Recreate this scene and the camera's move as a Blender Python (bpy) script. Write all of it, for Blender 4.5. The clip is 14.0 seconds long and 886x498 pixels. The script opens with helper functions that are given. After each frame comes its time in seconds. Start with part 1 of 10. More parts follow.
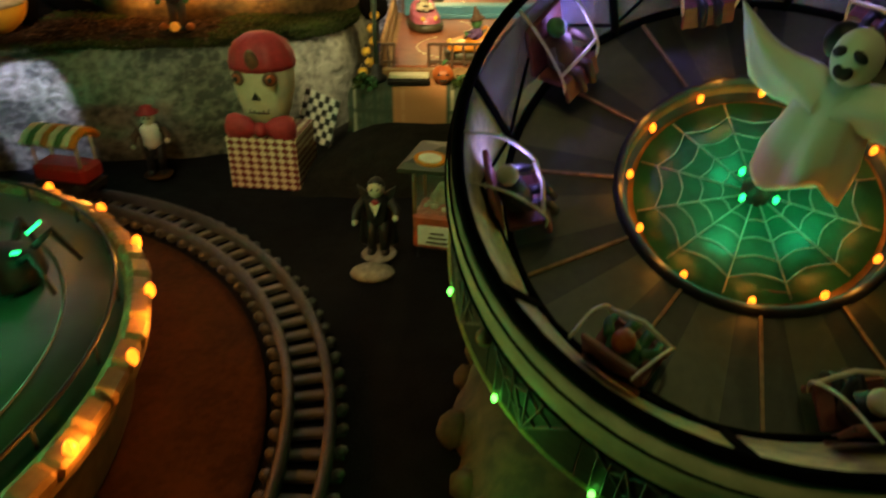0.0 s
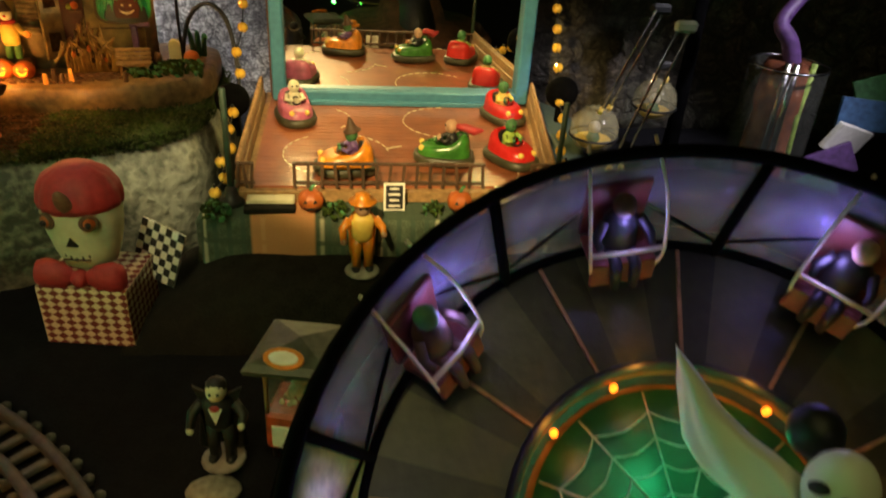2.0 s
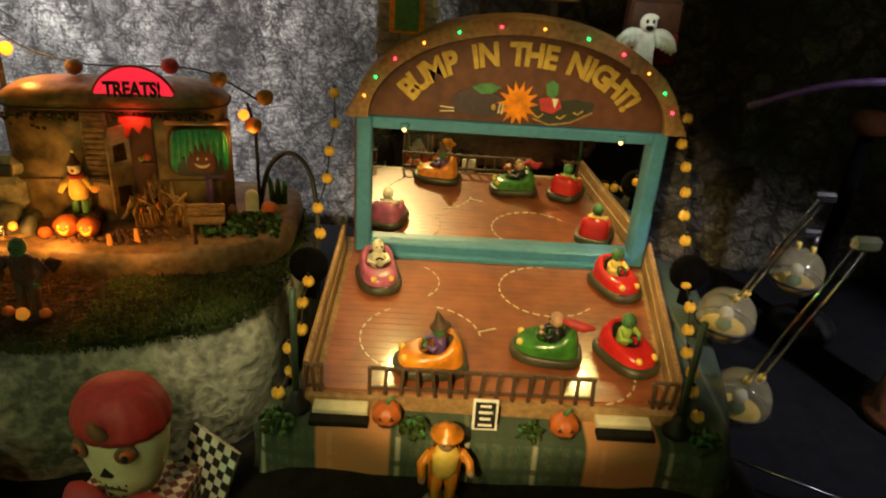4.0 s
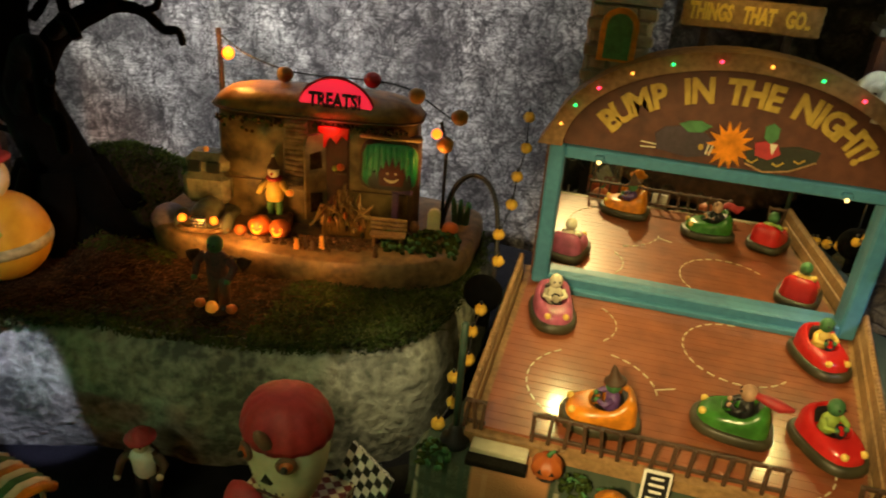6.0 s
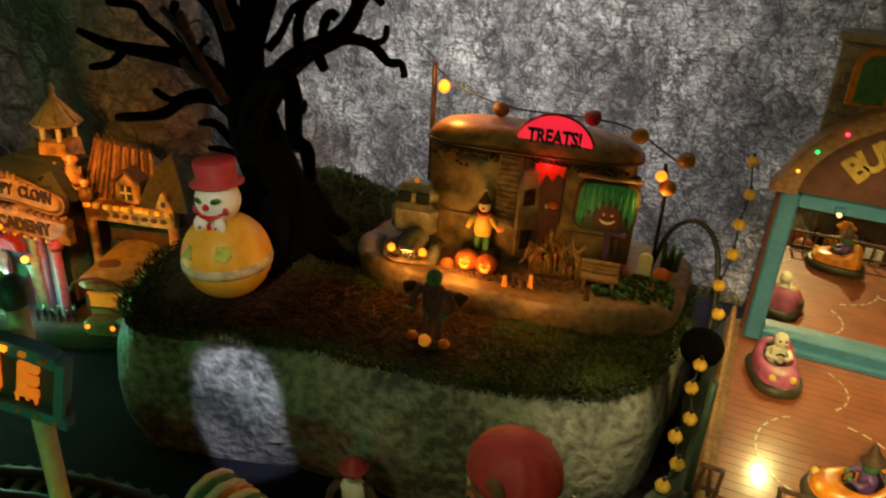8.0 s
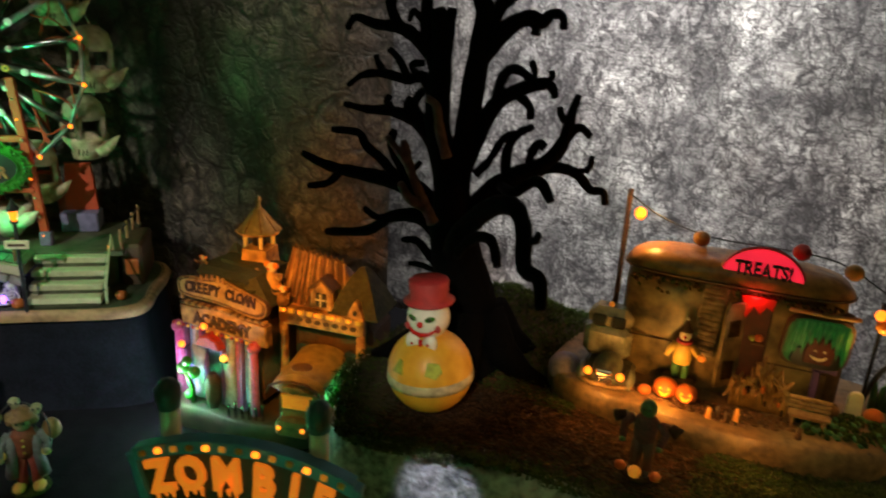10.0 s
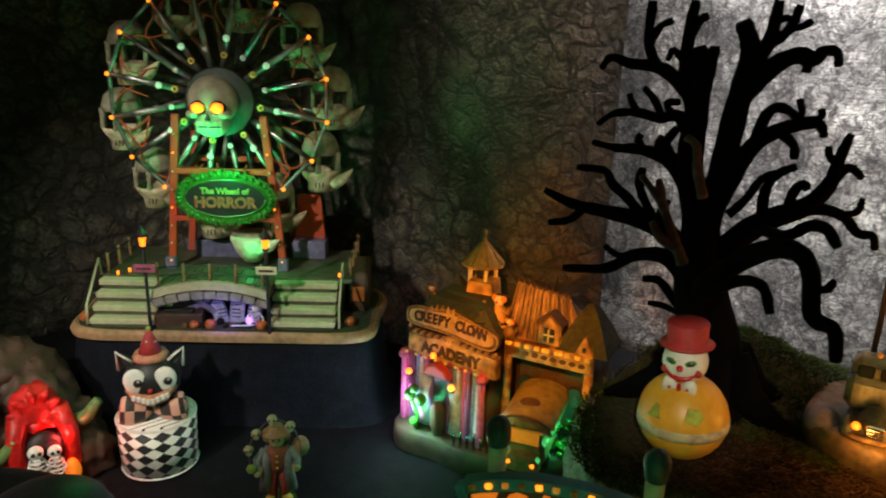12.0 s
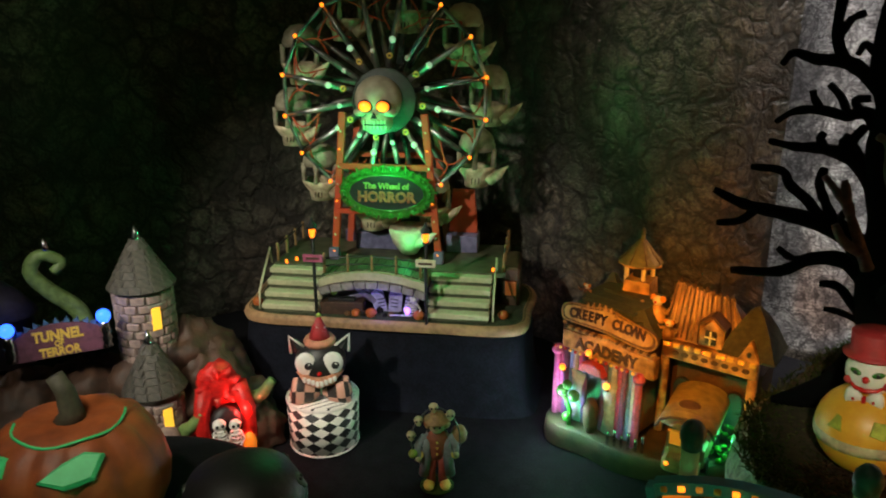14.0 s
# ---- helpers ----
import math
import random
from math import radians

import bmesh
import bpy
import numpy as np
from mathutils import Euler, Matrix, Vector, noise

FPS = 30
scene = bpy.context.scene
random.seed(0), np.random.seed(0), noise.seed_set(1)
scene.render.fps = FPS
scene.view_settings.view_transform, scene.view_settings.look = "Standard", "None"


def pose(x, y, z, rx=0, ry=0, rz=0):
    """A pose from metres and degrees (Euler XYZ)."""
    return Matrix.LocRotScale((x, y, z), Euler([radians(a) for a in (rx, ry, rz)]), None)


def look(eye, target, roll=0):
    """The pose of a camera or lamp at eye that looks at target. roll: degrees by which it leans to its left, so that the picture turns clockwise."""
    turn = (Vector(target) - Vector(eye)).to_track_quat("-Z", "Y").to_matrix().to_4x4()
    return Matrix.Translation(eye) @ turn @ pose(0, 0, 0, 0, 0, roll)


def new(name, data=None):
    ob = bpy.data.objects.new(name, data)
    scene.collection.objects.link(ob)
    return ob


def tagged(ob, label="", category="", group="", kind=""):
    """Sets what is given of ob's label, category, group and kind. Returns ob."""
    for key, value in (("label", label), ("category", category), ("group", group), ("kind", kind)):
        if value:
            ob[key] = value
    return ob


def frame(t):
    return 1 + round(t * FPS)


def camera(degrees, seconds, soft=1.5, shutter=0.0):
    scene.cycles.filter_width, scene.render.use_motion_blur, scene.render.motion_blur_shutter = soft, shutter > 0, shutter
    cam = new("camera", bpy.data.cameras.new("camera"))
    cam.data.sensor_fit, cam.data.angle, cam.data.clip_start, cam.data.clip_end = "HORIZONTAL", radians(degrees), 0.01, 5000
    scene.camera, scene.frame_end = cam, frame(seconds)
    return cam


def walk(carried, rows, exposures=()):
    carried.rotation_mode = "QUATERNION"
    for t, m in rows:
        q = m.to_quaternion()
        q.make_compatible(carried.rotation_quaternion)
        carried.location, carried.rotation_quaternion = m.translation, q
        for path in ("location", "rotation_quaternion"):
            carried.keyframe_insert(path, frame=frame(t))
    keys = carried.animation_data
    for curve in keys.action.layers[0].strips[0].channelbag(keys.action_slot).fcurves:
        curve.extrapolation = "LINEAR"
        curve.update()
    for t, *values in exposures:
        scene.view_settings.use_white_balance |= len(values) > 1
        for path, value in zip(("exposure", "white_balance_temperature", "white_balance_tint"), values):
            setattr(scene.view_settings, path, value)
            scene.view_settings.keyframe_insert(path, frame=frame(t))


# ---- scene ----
cam = camera(62.2, 14.0, soft=1.9, shutter=0.5)
METRES, EYE, TILT, LEAN, TURN = 0.65, 0.26, -30.0, 0.0, 0.0
ROWS = [
    (0.0, 0.0, 0.0, 0.0, 0.0, 0.0, -0.0),
    (0.5, -0.0086, 0.0243, 0.0431, -5.04, 0.32, 2.03),
    (1.0, -0.0071, 0.0577, 0.073, -8.11, -0.53, 1.64),
    (1.5, 0.0087, 0.1092, 0.1322, -8.51, -0.74, 0.83),
    (2.0, 0.035, 0.1295, 0.1789, -7.74, -0.5, 0.41),
    (2.5, 0.0238, 0.1517, 0.2344, -6.49, 0.17, -0.77),
    (5.0, 0.0297, 0.3015, 0.3828, 4.08, 3.2, -6.22),
    (5.5, 0.0142, 0.3025, 0.3854, 7.76, 2.65, -8.67),
    (6.0, 0.0071, 0.2927, 0.3782, 11.22, 1.74, -10.73),
    (6.5, -0.0135, 0.2935, 0.3722, 14.03, 1.11, -12.14),
    (7.0, -0.0482, 0.296, 0.3666, 16.46, 0.61, -13.19),
    (9.5, -0.1777, 0.2377, 0.3631, 24.79, 6.68, -16.91),
    (10.0, -0.2181, 0.2107, 0.359, 26.61, 7.47, -17.85),
    (10.5, -0.2568, 0.1857, 0.3506, 28.86, 7.81, -18.7),
    (11.0, -0.2853, 0.1625, 0.3434, 31.47, 7.62, -19.44),
    (11.5, -0.3117, 0.1425, 0.3329, 34.13, 7.14, -20.19),
    (12.0, -0.3322, 0.1328, 0.3231, 36.74, 6.19, -20.72),
    (12.5, -0.3426, 0.1231, 0.3185, 38.96, 5.12, -21.35),
    (13.0, -0.3521, 0.1074, 0.3118, 41.45, 4.13, -21.88),
    (13.5, -0.3588, 0.0946, 0.3029, 44.23, 2.72, -22.33),
    (14.0, -0.3615, 0.0846, 0.3072, 46.54, 1.89, -22.72),
]
EXPOSURES = [(0.0, 0.46), (2.5, 0.46), (5.0, 0.0), (14.0, 0.0)]
walk(cam, [(t, pose(0, 0, EYE, TILT, LEAN, TURN) @ pose(METRES * x, METRES * y, METRES * z, 90 + pitch, roll, yaw)) for t, x, y, z, yaw, pitch, roll in ROWS], EXPOSURES)

# ---- room light ----
world = bpy.data.worlds.new("dark_room")
scene.world = world
world.use_nodes = True
world.node_tree.nodes["Background"].inputs["Color"].default_value = (0.75, 0.72, 0.5, 1)
world.node_tree.nodes["Background"].inputs["Strength"].default_value = 0.021


def lamp(name, kind, at, energy, color, aim=None, size=0.01, spread=60, blend=0.4):
    data = bpy.data.lights.new(name, kind)
    data.energy, data.color = energy, color
    if kind == "AREA":
        data.size = size
    else:
        data.shadow_soft_size = size
    if kind == "SPOT":
        data.spot_size, data.spot_blend = radians(spread), blend
    ob = new(name, data)
    ob.matrix_world = look(at, aim) if aim else pose(*at)
    return ob


AMBER, GREEN, WARM, COOL, RED = (1, 0.42, 0.07), (0.08, 1, 0.32), (1, 0.74, 0.4), (1.0, 0.96, 0.90), (1, 0.06, 0.05)
# wash on the painted forest cloth, from clip-on spots above
wash = lamp("cloth_wash", "AREA", (-0.37, 0.79, 1.05), 2.5, COOL, (-0.37, 1.035, 0.34), 0.44)
wash.data.shape, wash.data.size_y, wash.data.spread = "RECTANGLE", 0.03, radians(40)
lamp("hill_spot", "SPOT", (-0.346, 0.30, 0.62), 26.0, (0.66, 0.66, 1.0), (-0.346, 0.595, 0.052), 0.004, 6.4, 0.35)
lamp("hill_wash", "SPOT", (-0.20, 0.02, 0.62), 1.8, (0.95, 1, 0.62), (-0.16, 0.64, 0.055), 0.004, 26, 0.9)
lamp("hill_spot_warm", "SPOT", (0.02, 0.36, 0.70), 13.0, (1, 0.84, 0.46), (-0.106, 0.655, 0.068), 0.01, 9.5, 0.9)
lamp("wheel_spot", "SPOT", (-0.58, -0.15, 0.62), 18.5, (1, 0.95, 0.80), (-0.87, 0.50, 0.15), 0.012, 38, 0.8)
# unseen fill, added because castle and pumpkin were too dark
lamp("castle_fill", "SPOT", (-0.50, 0.05, 0.60), 6.2, (1, 0.90, 0.72), (-0.80, 0.30, 0.08), 0.012, 38, 0.8)
lamp("clown_spot", "SPOT", (-0.16, 0.12, 0.50), 8.0, (1, 0.86, 0.62), (-0.385, 0.64, 0.165), 0.012, 12, 0.7)
# invented side light that brightens the clear balls and the column
lamp("side_fill", "SPOT", (0.62, 0.30, 0.70), 19.0, (0.92, 0.86, 0.96), (0.37, 0.74, 0.10), 0.02, 27, 0.6)
lamp("table_spot", "SPOT", (-0.25, -0.05, 0.95), 7.0, (1, 0.86, 0.34), (-0.03, 0.55, 0.03), 0.005, 28, 0.9)
lamp("ride_spot", "SPOT", (-0.02, -0.12, 0.80), 0.85, (1.0, 1, 0.32), (0.118, 0.195, 0.17), 0.02, 22, 0.8)
# added overhead fill to lift the whole table, no fixture known
lamp("ceiling_fill", "AREA", (-0.15, -0.1, 1.6), 0.9, (1, 0.86, 0.36), (-0.15, 0.3, 0), 0.5)
# arena lamps under the sign and the clip-on spot over it
for ax in (-0.004, 0.164):
    lamp("arena_lamp", "SPOT", (ax, 0.800, 0.189), 0.36, (1, 0.78, 0.26), (ax * 0.8 + 0.02, 0.720, 0.082), 0.003, 130, 0.7)
lamp("arena_spot", "SPOT", (-0.06, 0.16, 0.46), 20.0, (1, 0.72, 0.28), (0.075, 0.745, 0.125), 0.006, 29, 0.5)
# camper, academy, wheel and tunnel lamps
lamp("pumpkin_glow", "POINT", (-0.238, 0.706, 0.140), 0.13, AMBER, None, 0.004)
lamp("fire_glow", "POINT", (-0.175, 0.692, 0.130), 0.036, AMBER, None, 0.004)
lamp("treat_glow", "POINT", (-0.194, 0.757, 0.205), 0.012, RED, None, 0.004)
lamp("roof_glow", "POINT", (-0.284, 0.782, 0.246), 0.15, AMBER, None, 0.004)
lamp("camper_lantern", "POINT", (-0.118, 0.77, 0.186), 0.034, AMBER, None, 0.004)
lamp("window_glow", "POINT", (-0.150, 0.742, 0.165), 0.014, (1, 0.62, 0.16), None, 0.004)
lamp("headlight_glow", "POINT", (-0.283, 0.700, 0.128), 0.032, AMBER, None, 0.004)
lamp("academy_amber", "SPOT", (-0.50, 0.53, 0.24), 3.3, (1, 0.33, 0.03), (-0.58, 0.71, 0.11), 0.006, 58, 0.8)
lamp("academy_green", "POINT", (-0.636, 0.618, 0.045), 0.13, GREEN, None, 0.004)
lamp("academy_side_green", "POINT", (-0.505, 0.690, 0.05), 0.05, GREEN, None, 0.004)
lamp("academy_white", "POINT", (-0.645, 0.615, 0.050), 0.19, (0.84, 0.66, 1), None, 0.004)
lamp("jaw_green", "POINT", (-0.8294, 0.5422, 0.2830), 0.15, (0.02, 1, 0.26), None, 0.004)
lamp("wheel_green", "POINT", (-0.8322, 0.5587, 0.250), 0.15, (0.02, 1, 0.24), None, 0.005)
lamp("wheel_low_green", "POINT", (-0.8230, 0.5870, 0.166), 0.016, (0.02, 1, 0.24), None, 0.005)
lamp("wheel_violet", "POINT", (-0.805, 0.532, 0.118), 0.02, (0.25, 0.15, 1), None, 0.004)
lamp("tunnel_red", "POINT", (-0.818, 0.388, 0.050), 0.18, RED, None, 0.004)
lamp("side_cloth_spot", "SPOT", (-0.46, 0.46, 1.00), 14.0, (1, 0.86, 0.72), (-0.64, 0.82, 0.46), 0.02, 28, 0.9)
lamp("side_cloth_amber", "POINT", (-0.60, 0.745, 0.215), 0.07, (1, 0.40, 0.12), None, 0.01)
lamp("side_cloth_green", "POINT", (-0.72, 0.745, 0.30), 0.03, (0.2, 1, 0.3), None, 0.01)
lamp("plank_sign_glow", "POINT", (0.077, 0.795, 0.322), 0.030, (1, 0.66, 0.16), None, 0.004)
lamp("house_glow", "POINT", (0.165, 0.790, 0.305), 0.034, (0.92, 1, 0.80), None, 0.004)
lamp("table_green", "POINT", (-0.56, 0.58, 0.05), 0.08, GREEN, None, 0.01)

# ---- materials ----


def mat(name, col, rough=0.6, metal=0.0, col2=None, scale=180.0, bump=0.4, glow=0.0, glass=0.0, alpha=1.0, detail=6):
    """A painted or raw surface with a fine grain and slow stains."""
    m = bpy.data.materials.new(name)
    m.use_nodes = True
    nt = m.node_tree
    b = nt.nodes["Principled BSDF"]
    link = nt.links.new
    co = nt.nodes.new("ShaderNodeTexCoord")
    n1, n2 = nt.nodes.new("ShaderNodeTexNoise"), nt.nodes.new("ShaderNodeTexNoise")
    n1.inputs["Scale"].default_value, n2.inputs["Scale"].default_value = scale, scale / 7
    n1.inputs["Detail"].default_value, n2.inputs["Detail"].default_value = detail, 3
    for n in (n1, n2):
        link(co.outputs["Object"], n.inputs["Vector"])
    add = nt.nodes.new("ShaderNodeMath")
    add.operation = "ADD"
    link(n1.outputs["Fac"], add.inputs[0])
    link(n2.outputs["Fac"], add.inputs[1])
    ramp = nt.nodes.new("ShaderNodeMapRange")
    ramp.inputs["From Min"].default_value, ramp.inputs["From Max"].default_value = 0.78, 1.22
    link(add.outputs[0], ramp.inputs["Value"])
    mix = nt.nodes.new("ShaderNodeMix")
    mix.data_type = "RGBA"
    c2 = col2 or tuple(c * 0.48 for c in col)
    mix.inputs[6].default_value, mix.inputs[7].default_value = (*c2, 1), (*col, 1)
    link(ramp.outputs[0], mix.inputs[0])
    link(mix.outputs[2], b.inputs["Base Color"])
    b.inputs["Roughness"].default_value, b.inputs["Metallic"].default_value = rough, metal
    b.inputs["Transmission Weight"].default_value, b.inputs["Alpha"].default_value = glass, alpha
    if bump:
        bp = nt.nodes.new("ShaderNodeBump")
        bp.inputs["Strength"].default_value, bp.inputs["Distance"].default_value = bump, 0.0012
        link(n1.outputs["Fac"], bp.inputs["Height"])
        link(bp.outputs[0], b.inputs["Normal"])
    if glow:
        b.inputs["Emission Color"].default_value, b.inputs["Emission Strength"].default_value = (*col, 1), glow
    return m


def forest_cloth(name, light, dark, line, gloss=0.6):
    """Printed cloth: pale mist patches, tangled dark boughs and twigs, coarse weave."""
    m = bpy.data.materials.new(name)
    m.use_nodes = True
    nt = m.node_tree
    b = nt.nodes["Principled BSDF"]
    link = nt.links.new

    def node(kind, **kw):
        n = nt.nodes.new(kind)
        for k, v in kw.items():
            n.inputs[k].default_value = v
        return n

    def ranged(socket, lo, hi, out_lo=0.0, out_hi=1.0):
        r = node("ShaderNodeMapRange")
        r.inputs["From Min"].default_value, r.inputs["From Max"].default_value = lo, hi
        r.inputs["To Min"].default_value, r.inputs["To Max"].default_value = out_lo, out_hi
        link(socket, r.inputs["Value"])
        return r.outputs[0]

    def times(a, c):
        mul = node("ShaderNodeMath")
        mul.operation = "MULTIPLY"
        link(a, mul.inputs[0])
        link(c, mul.inputs[1])
        return mul.outputs[0]

    co = node("ShaderNodeTexCoord")
    flat = node("ShaderNodeMapping")
    flat.inputs["Scale"].default_value = (1, 0.35, 1)
    link(co.outputs["Object"], flat.inputs["Vector"])
    # boughs and twigs: curling bands of a warped noise at five sizes
    warp = node("ShaderNodeTexNoise", Scale=34.0, Detail=5.0)
    link(flat.outputs[0], warp.inputs["Vector"])
    bend = node("ShaderNodeVectorMath")
    bend.operation = "MULTIPLY_ADD"
    bend.inputs[1].default_value = (0.030, 0.030, 0.030)
    link(warp.outputs["Color"], bend.inputs[0])
    link(flat.outputs[0], bend.inputs[2])
    fac = None
    for scale, tall, width, weight in ((6.5, 0.45, 0.016, 0.60), (15.0, 0.5, 0.018, 0.75), (33.0, 0.65, 0.024, 0.80), (80.0, 0.9, 0.05, 0.72), (190.0, 1.0, 0.09, 0.60)):
        mp = node("ShaderNodeMapping")
        mp.inputs["Scale"].default_value = (1, 1, tall)
        mp.inputs["Location"].default_value = (scale * 0.37, scale * 0.11, 0)
        link(bend.outputs[0], mp.inputs["Vector"])
        v = node("ShaderNodeTexNoise", Scale=scale, Detail=5.0, Roughness=0.55)
        link(mp.outputs[0], v.inputs["Vector"])
        sub = node("ShaderNodeMath")
        sub.operation = "SUBTRACT"
        sub.inputs[1].default_value = 0.5
        link(v.outputs["Fac"], sub.inputs[0])
        ab = node("ShaderNodeMath")
        ab.operation = "ABSOLUTE"
        link(sub.outputs[0], ab.inputs[0])
        twig = ranged(ab.outputs[0], 0.0, width, 1.0 - weight, 1.0)
        fac = twig if fac is None else times(fac, twig)
    blot = node("ShaderNodeTexNoise", Scale=17.0, Detail=10.0, Roughness=0.72)
    link(flat.outputs[0], blot.inputs["Vector"])
    wide = node("ShaderNodeTexNoise", Scale=5.0, Detail=2.0)
    link(flat.outputs[0], wide.inputs["Vector"])
    mist = times(ranged(blot.outputs["Fac"], 0.40, 0.60), ranged(wide.outputs["Fac"], 0.30, 0.56, 0.40, 1.0))
    squash = node("ShaderNodeMapping")
    squash.inputs["Scale"].default_value = (17, 5, 1.6)
    link(co.outputs["Object"], squash.inputs["Vector"])
    trunk = node("ShaderNodeTexNoise", Scale=1.0, Detail=4.0)
    link(squash.outputs[0], trunk.inputs["Vector"])
    mist = times(mist, ranged(trunk.outputs["Fac"], 0.36, 0.52, 0.40, 1.0))
    weave = node("ShaderNodeMapping")
    weave.inputs["Scale"].default_value = (55, 20, 640)
    link(co.outputs["Object"], weave.inputs["Vector"])
    wv = node("ShaderNodeTexNoise", Scale=1.0, Detail=3.0)
    link(weave.outputs[0], wv.inputs["Vector"])
    mist = times(mist, ranged(wv.outputs["Fac"], 0.36, 0.62, 0.45, 1.0))
    ground = node("ShaderNodeMix")
    ground.data_type = "RGBA"
    ground.inputs[6].default_value, ground.inputs[7].default_value = (*dark, 1), (*light, 1)
    link(mist, ground.inputs[0])
    out = node("ShaderNodeMix")
    out.data_type = "RGBA"
    out.inputs[6].default_value = (*line, 1)
    link(fac, out.inputs[0])
    link(ground.outputs[2], out.inputs[7])
    link(out.outputs[2], b.inputs["Base Color"])
    b.inputs["Roughness"].default_value = gloss
    bp = node("ShaderNodeBump", Strength=0.35, Distance=0.002)
    link(blot.outputs["Fac"], bp.inputs["Height"])
    link(bp.outputs[0], b.inputs["Normal"])
    return m


def stone_cloth(name, light, dark, moss):
    """Embossed dark cloth: small cobbles with worn pale tops, dark cracks between them, mossy stains."""
    m = bpy.data.materials.new(name)
    m.use_nodes = True
    nt = m.node_tree
    b = nt.nodes["Principled BSDF"]
    link = nt.links.new

    def node(kind, **kw):
        n = nt.nodes.new(kind)
        for k, v in kw.items():
            n.inputs[k].default_value = v
        return n

    def ramp(source, lo, hi, out_lo=0.0, out_hi=1.0):
        r = node("ShaderNodeMapRange")
        r.inputs["From Min"].default_value, r.inputs["From Max"].default_value = lo, hi
        r.inputs["To Min"].default_value, r.inputs["To Max"].default_value = out_lo, out_hi
        link(source, r.inputs["Value"])
        return r.outputs[0]

    def maths(op, x, y):
        n = node("ShaderNodeMath")
        n.operation = op
        for k, v in enumerate((x, y)):
            if isinstance(v, float):
                n.inputs[k].default_value = v
            else:
                link(v, n.inputs[k])
        return n.outputs[0]

    co = node("ShaderNodeTexCoord")
    warp = node("ShaderNodeTexNoise", Scale=26.0, Detail=5.0, Roughness=0.6)
    link(co.outputs["Object"], warp.inputs["Vector"])
    bend = node("ShaderNodeVectorMath")
    bend.operation = "MULTIPLY_ADD"
    bend.inputs[1].default_value = (0.045, 0.045, 0.045)
    link(warp.outputs["Color"], bend.inputs[0])
    link(co.outputs["Object"], bend.inputs[2])
    # cracks: wide ones between boulders, thin ones between cobbles
    crack = None
    for scale, width, floor in ((15.0, 0.075, 0.10), (38.0, 0.11, 0.25), (95.0, 0.16, 0.55)):
        v = node("ShaderNodeTexVoronoi", Scale=scale)
        v.feature = "DISTANCE_TO_EDGE"
        link(bend.outputs[0], v.inputs["Vector"])
        r = ramp(v.outputs["Distance"], 0.0, width, floor, 1.0)
        crack = r if crack is None else maths("MULTIPLY", crack, r)
    lump = node("ShaderNodeTexVoronoi", Scale=38.0)
    link(bend.outputs[0], lump.inputs["Vector"])
    dome = ramp(lump.outputs["Distance"], 0.0, 0.7, 1.0, 0.0)
    fine = node("ShaderNodeTexNoise", Scale=230.0, Detail=8.0, Roughness=0.75)
    link(co.outputs["Object"], fine.inputs["Vector"])
    speck = ramp(fine.outputs["Fac"], 0.36, 0.66)
    tone = maths("MULTIPLY", crack, maths("ADD", maths("MULTIPLY", speck, 0.75), maths("MULTIPLY", dome, 0.35)))
    patch = node("ShaderNodeTexNoise", Scale=6.5, Detail=6.0)
    link(co.outputs["Object"], patch.inputs["Vector"])
    top = node("ShaderNodeMix")
    top.data_type = "RGBA"
    top.inputs[6].default_value, top.inputs[7].default_value = (*light, 1), (*moss, 1)
    link(ramp(patch.outputs["Fac"], 0.42, 0.62), top.inputs[0])
    shade = node("ShaderNodeTexNoise", Scale=11.0, Detail=4.0)
    link(co.outputs["Object"], shade.inputs["Vector"])
    tone = maths("MULTIPLY", tone, ramp(shade.outputs["Fac"], 0.36, 0.64, 0.35, 1.1))
    mix = node("ShaderNodeMix")
    mix.data_type = "RGBA"
    mix.inputs[6].default_value = (*dark, 1)
    link(tone, mix.inputs[0])
    link(top.outputs[2], mix.inputs[7])
    link(mix.outputs[2], b.inputs["Base Color"])
    b.inputs["Roughness"].default_value = 0.36
    bp = node("ShaderNodeBump", Strength=1.0, Distance=0.005)
    link(maths("ADD", maths("ADD", maths("MULTIPLY", crack, 0.5), maths("MULTIPLY", dome, 0.6)), maths("MULTIPLY", fine.outputs["Fac"], 0.5)), bp.inputs["Height"])
    link(bp.outputs[0], b.inputs["Normal"])
    return m


def checker(name, a, b_, scale, turn=45.0, rough=0.5, flat=(1, 1, 1)):
    """Printed check or diamond pattern on paper."""
    m = mat(name, a, rough)
    nt = m.node_tree
    co, mp, ch = nt.nodes.new("ShaderNodeTexCoord"), nt.nodes.new("ShaderNodeMapping"), nt.nodes.new("ShaderNodeTexChecker")
    mp.inputs["Scale"].default_value = tuple(scale * k for k in flat)
    ch.inputs["Scale"].default_value = 1.0
    ch.inputs["Color1"].default_value, ch.inputs["Color2"].default_value = (*a, 1), (*b_, 1)
    nt.links.new(co.outputs["UV"], mp.inputs["Vector"])
    mp.inputs["Rotation"].default_value = (0, 0, radians(turn))
    nt.links.new(mp.outputs[0], ch.inputs["Vector"])
    nt.links.new(ch.outputs["Color"], nt.nodes["Principled BSDF"].inputs["Base Color"])
    return m


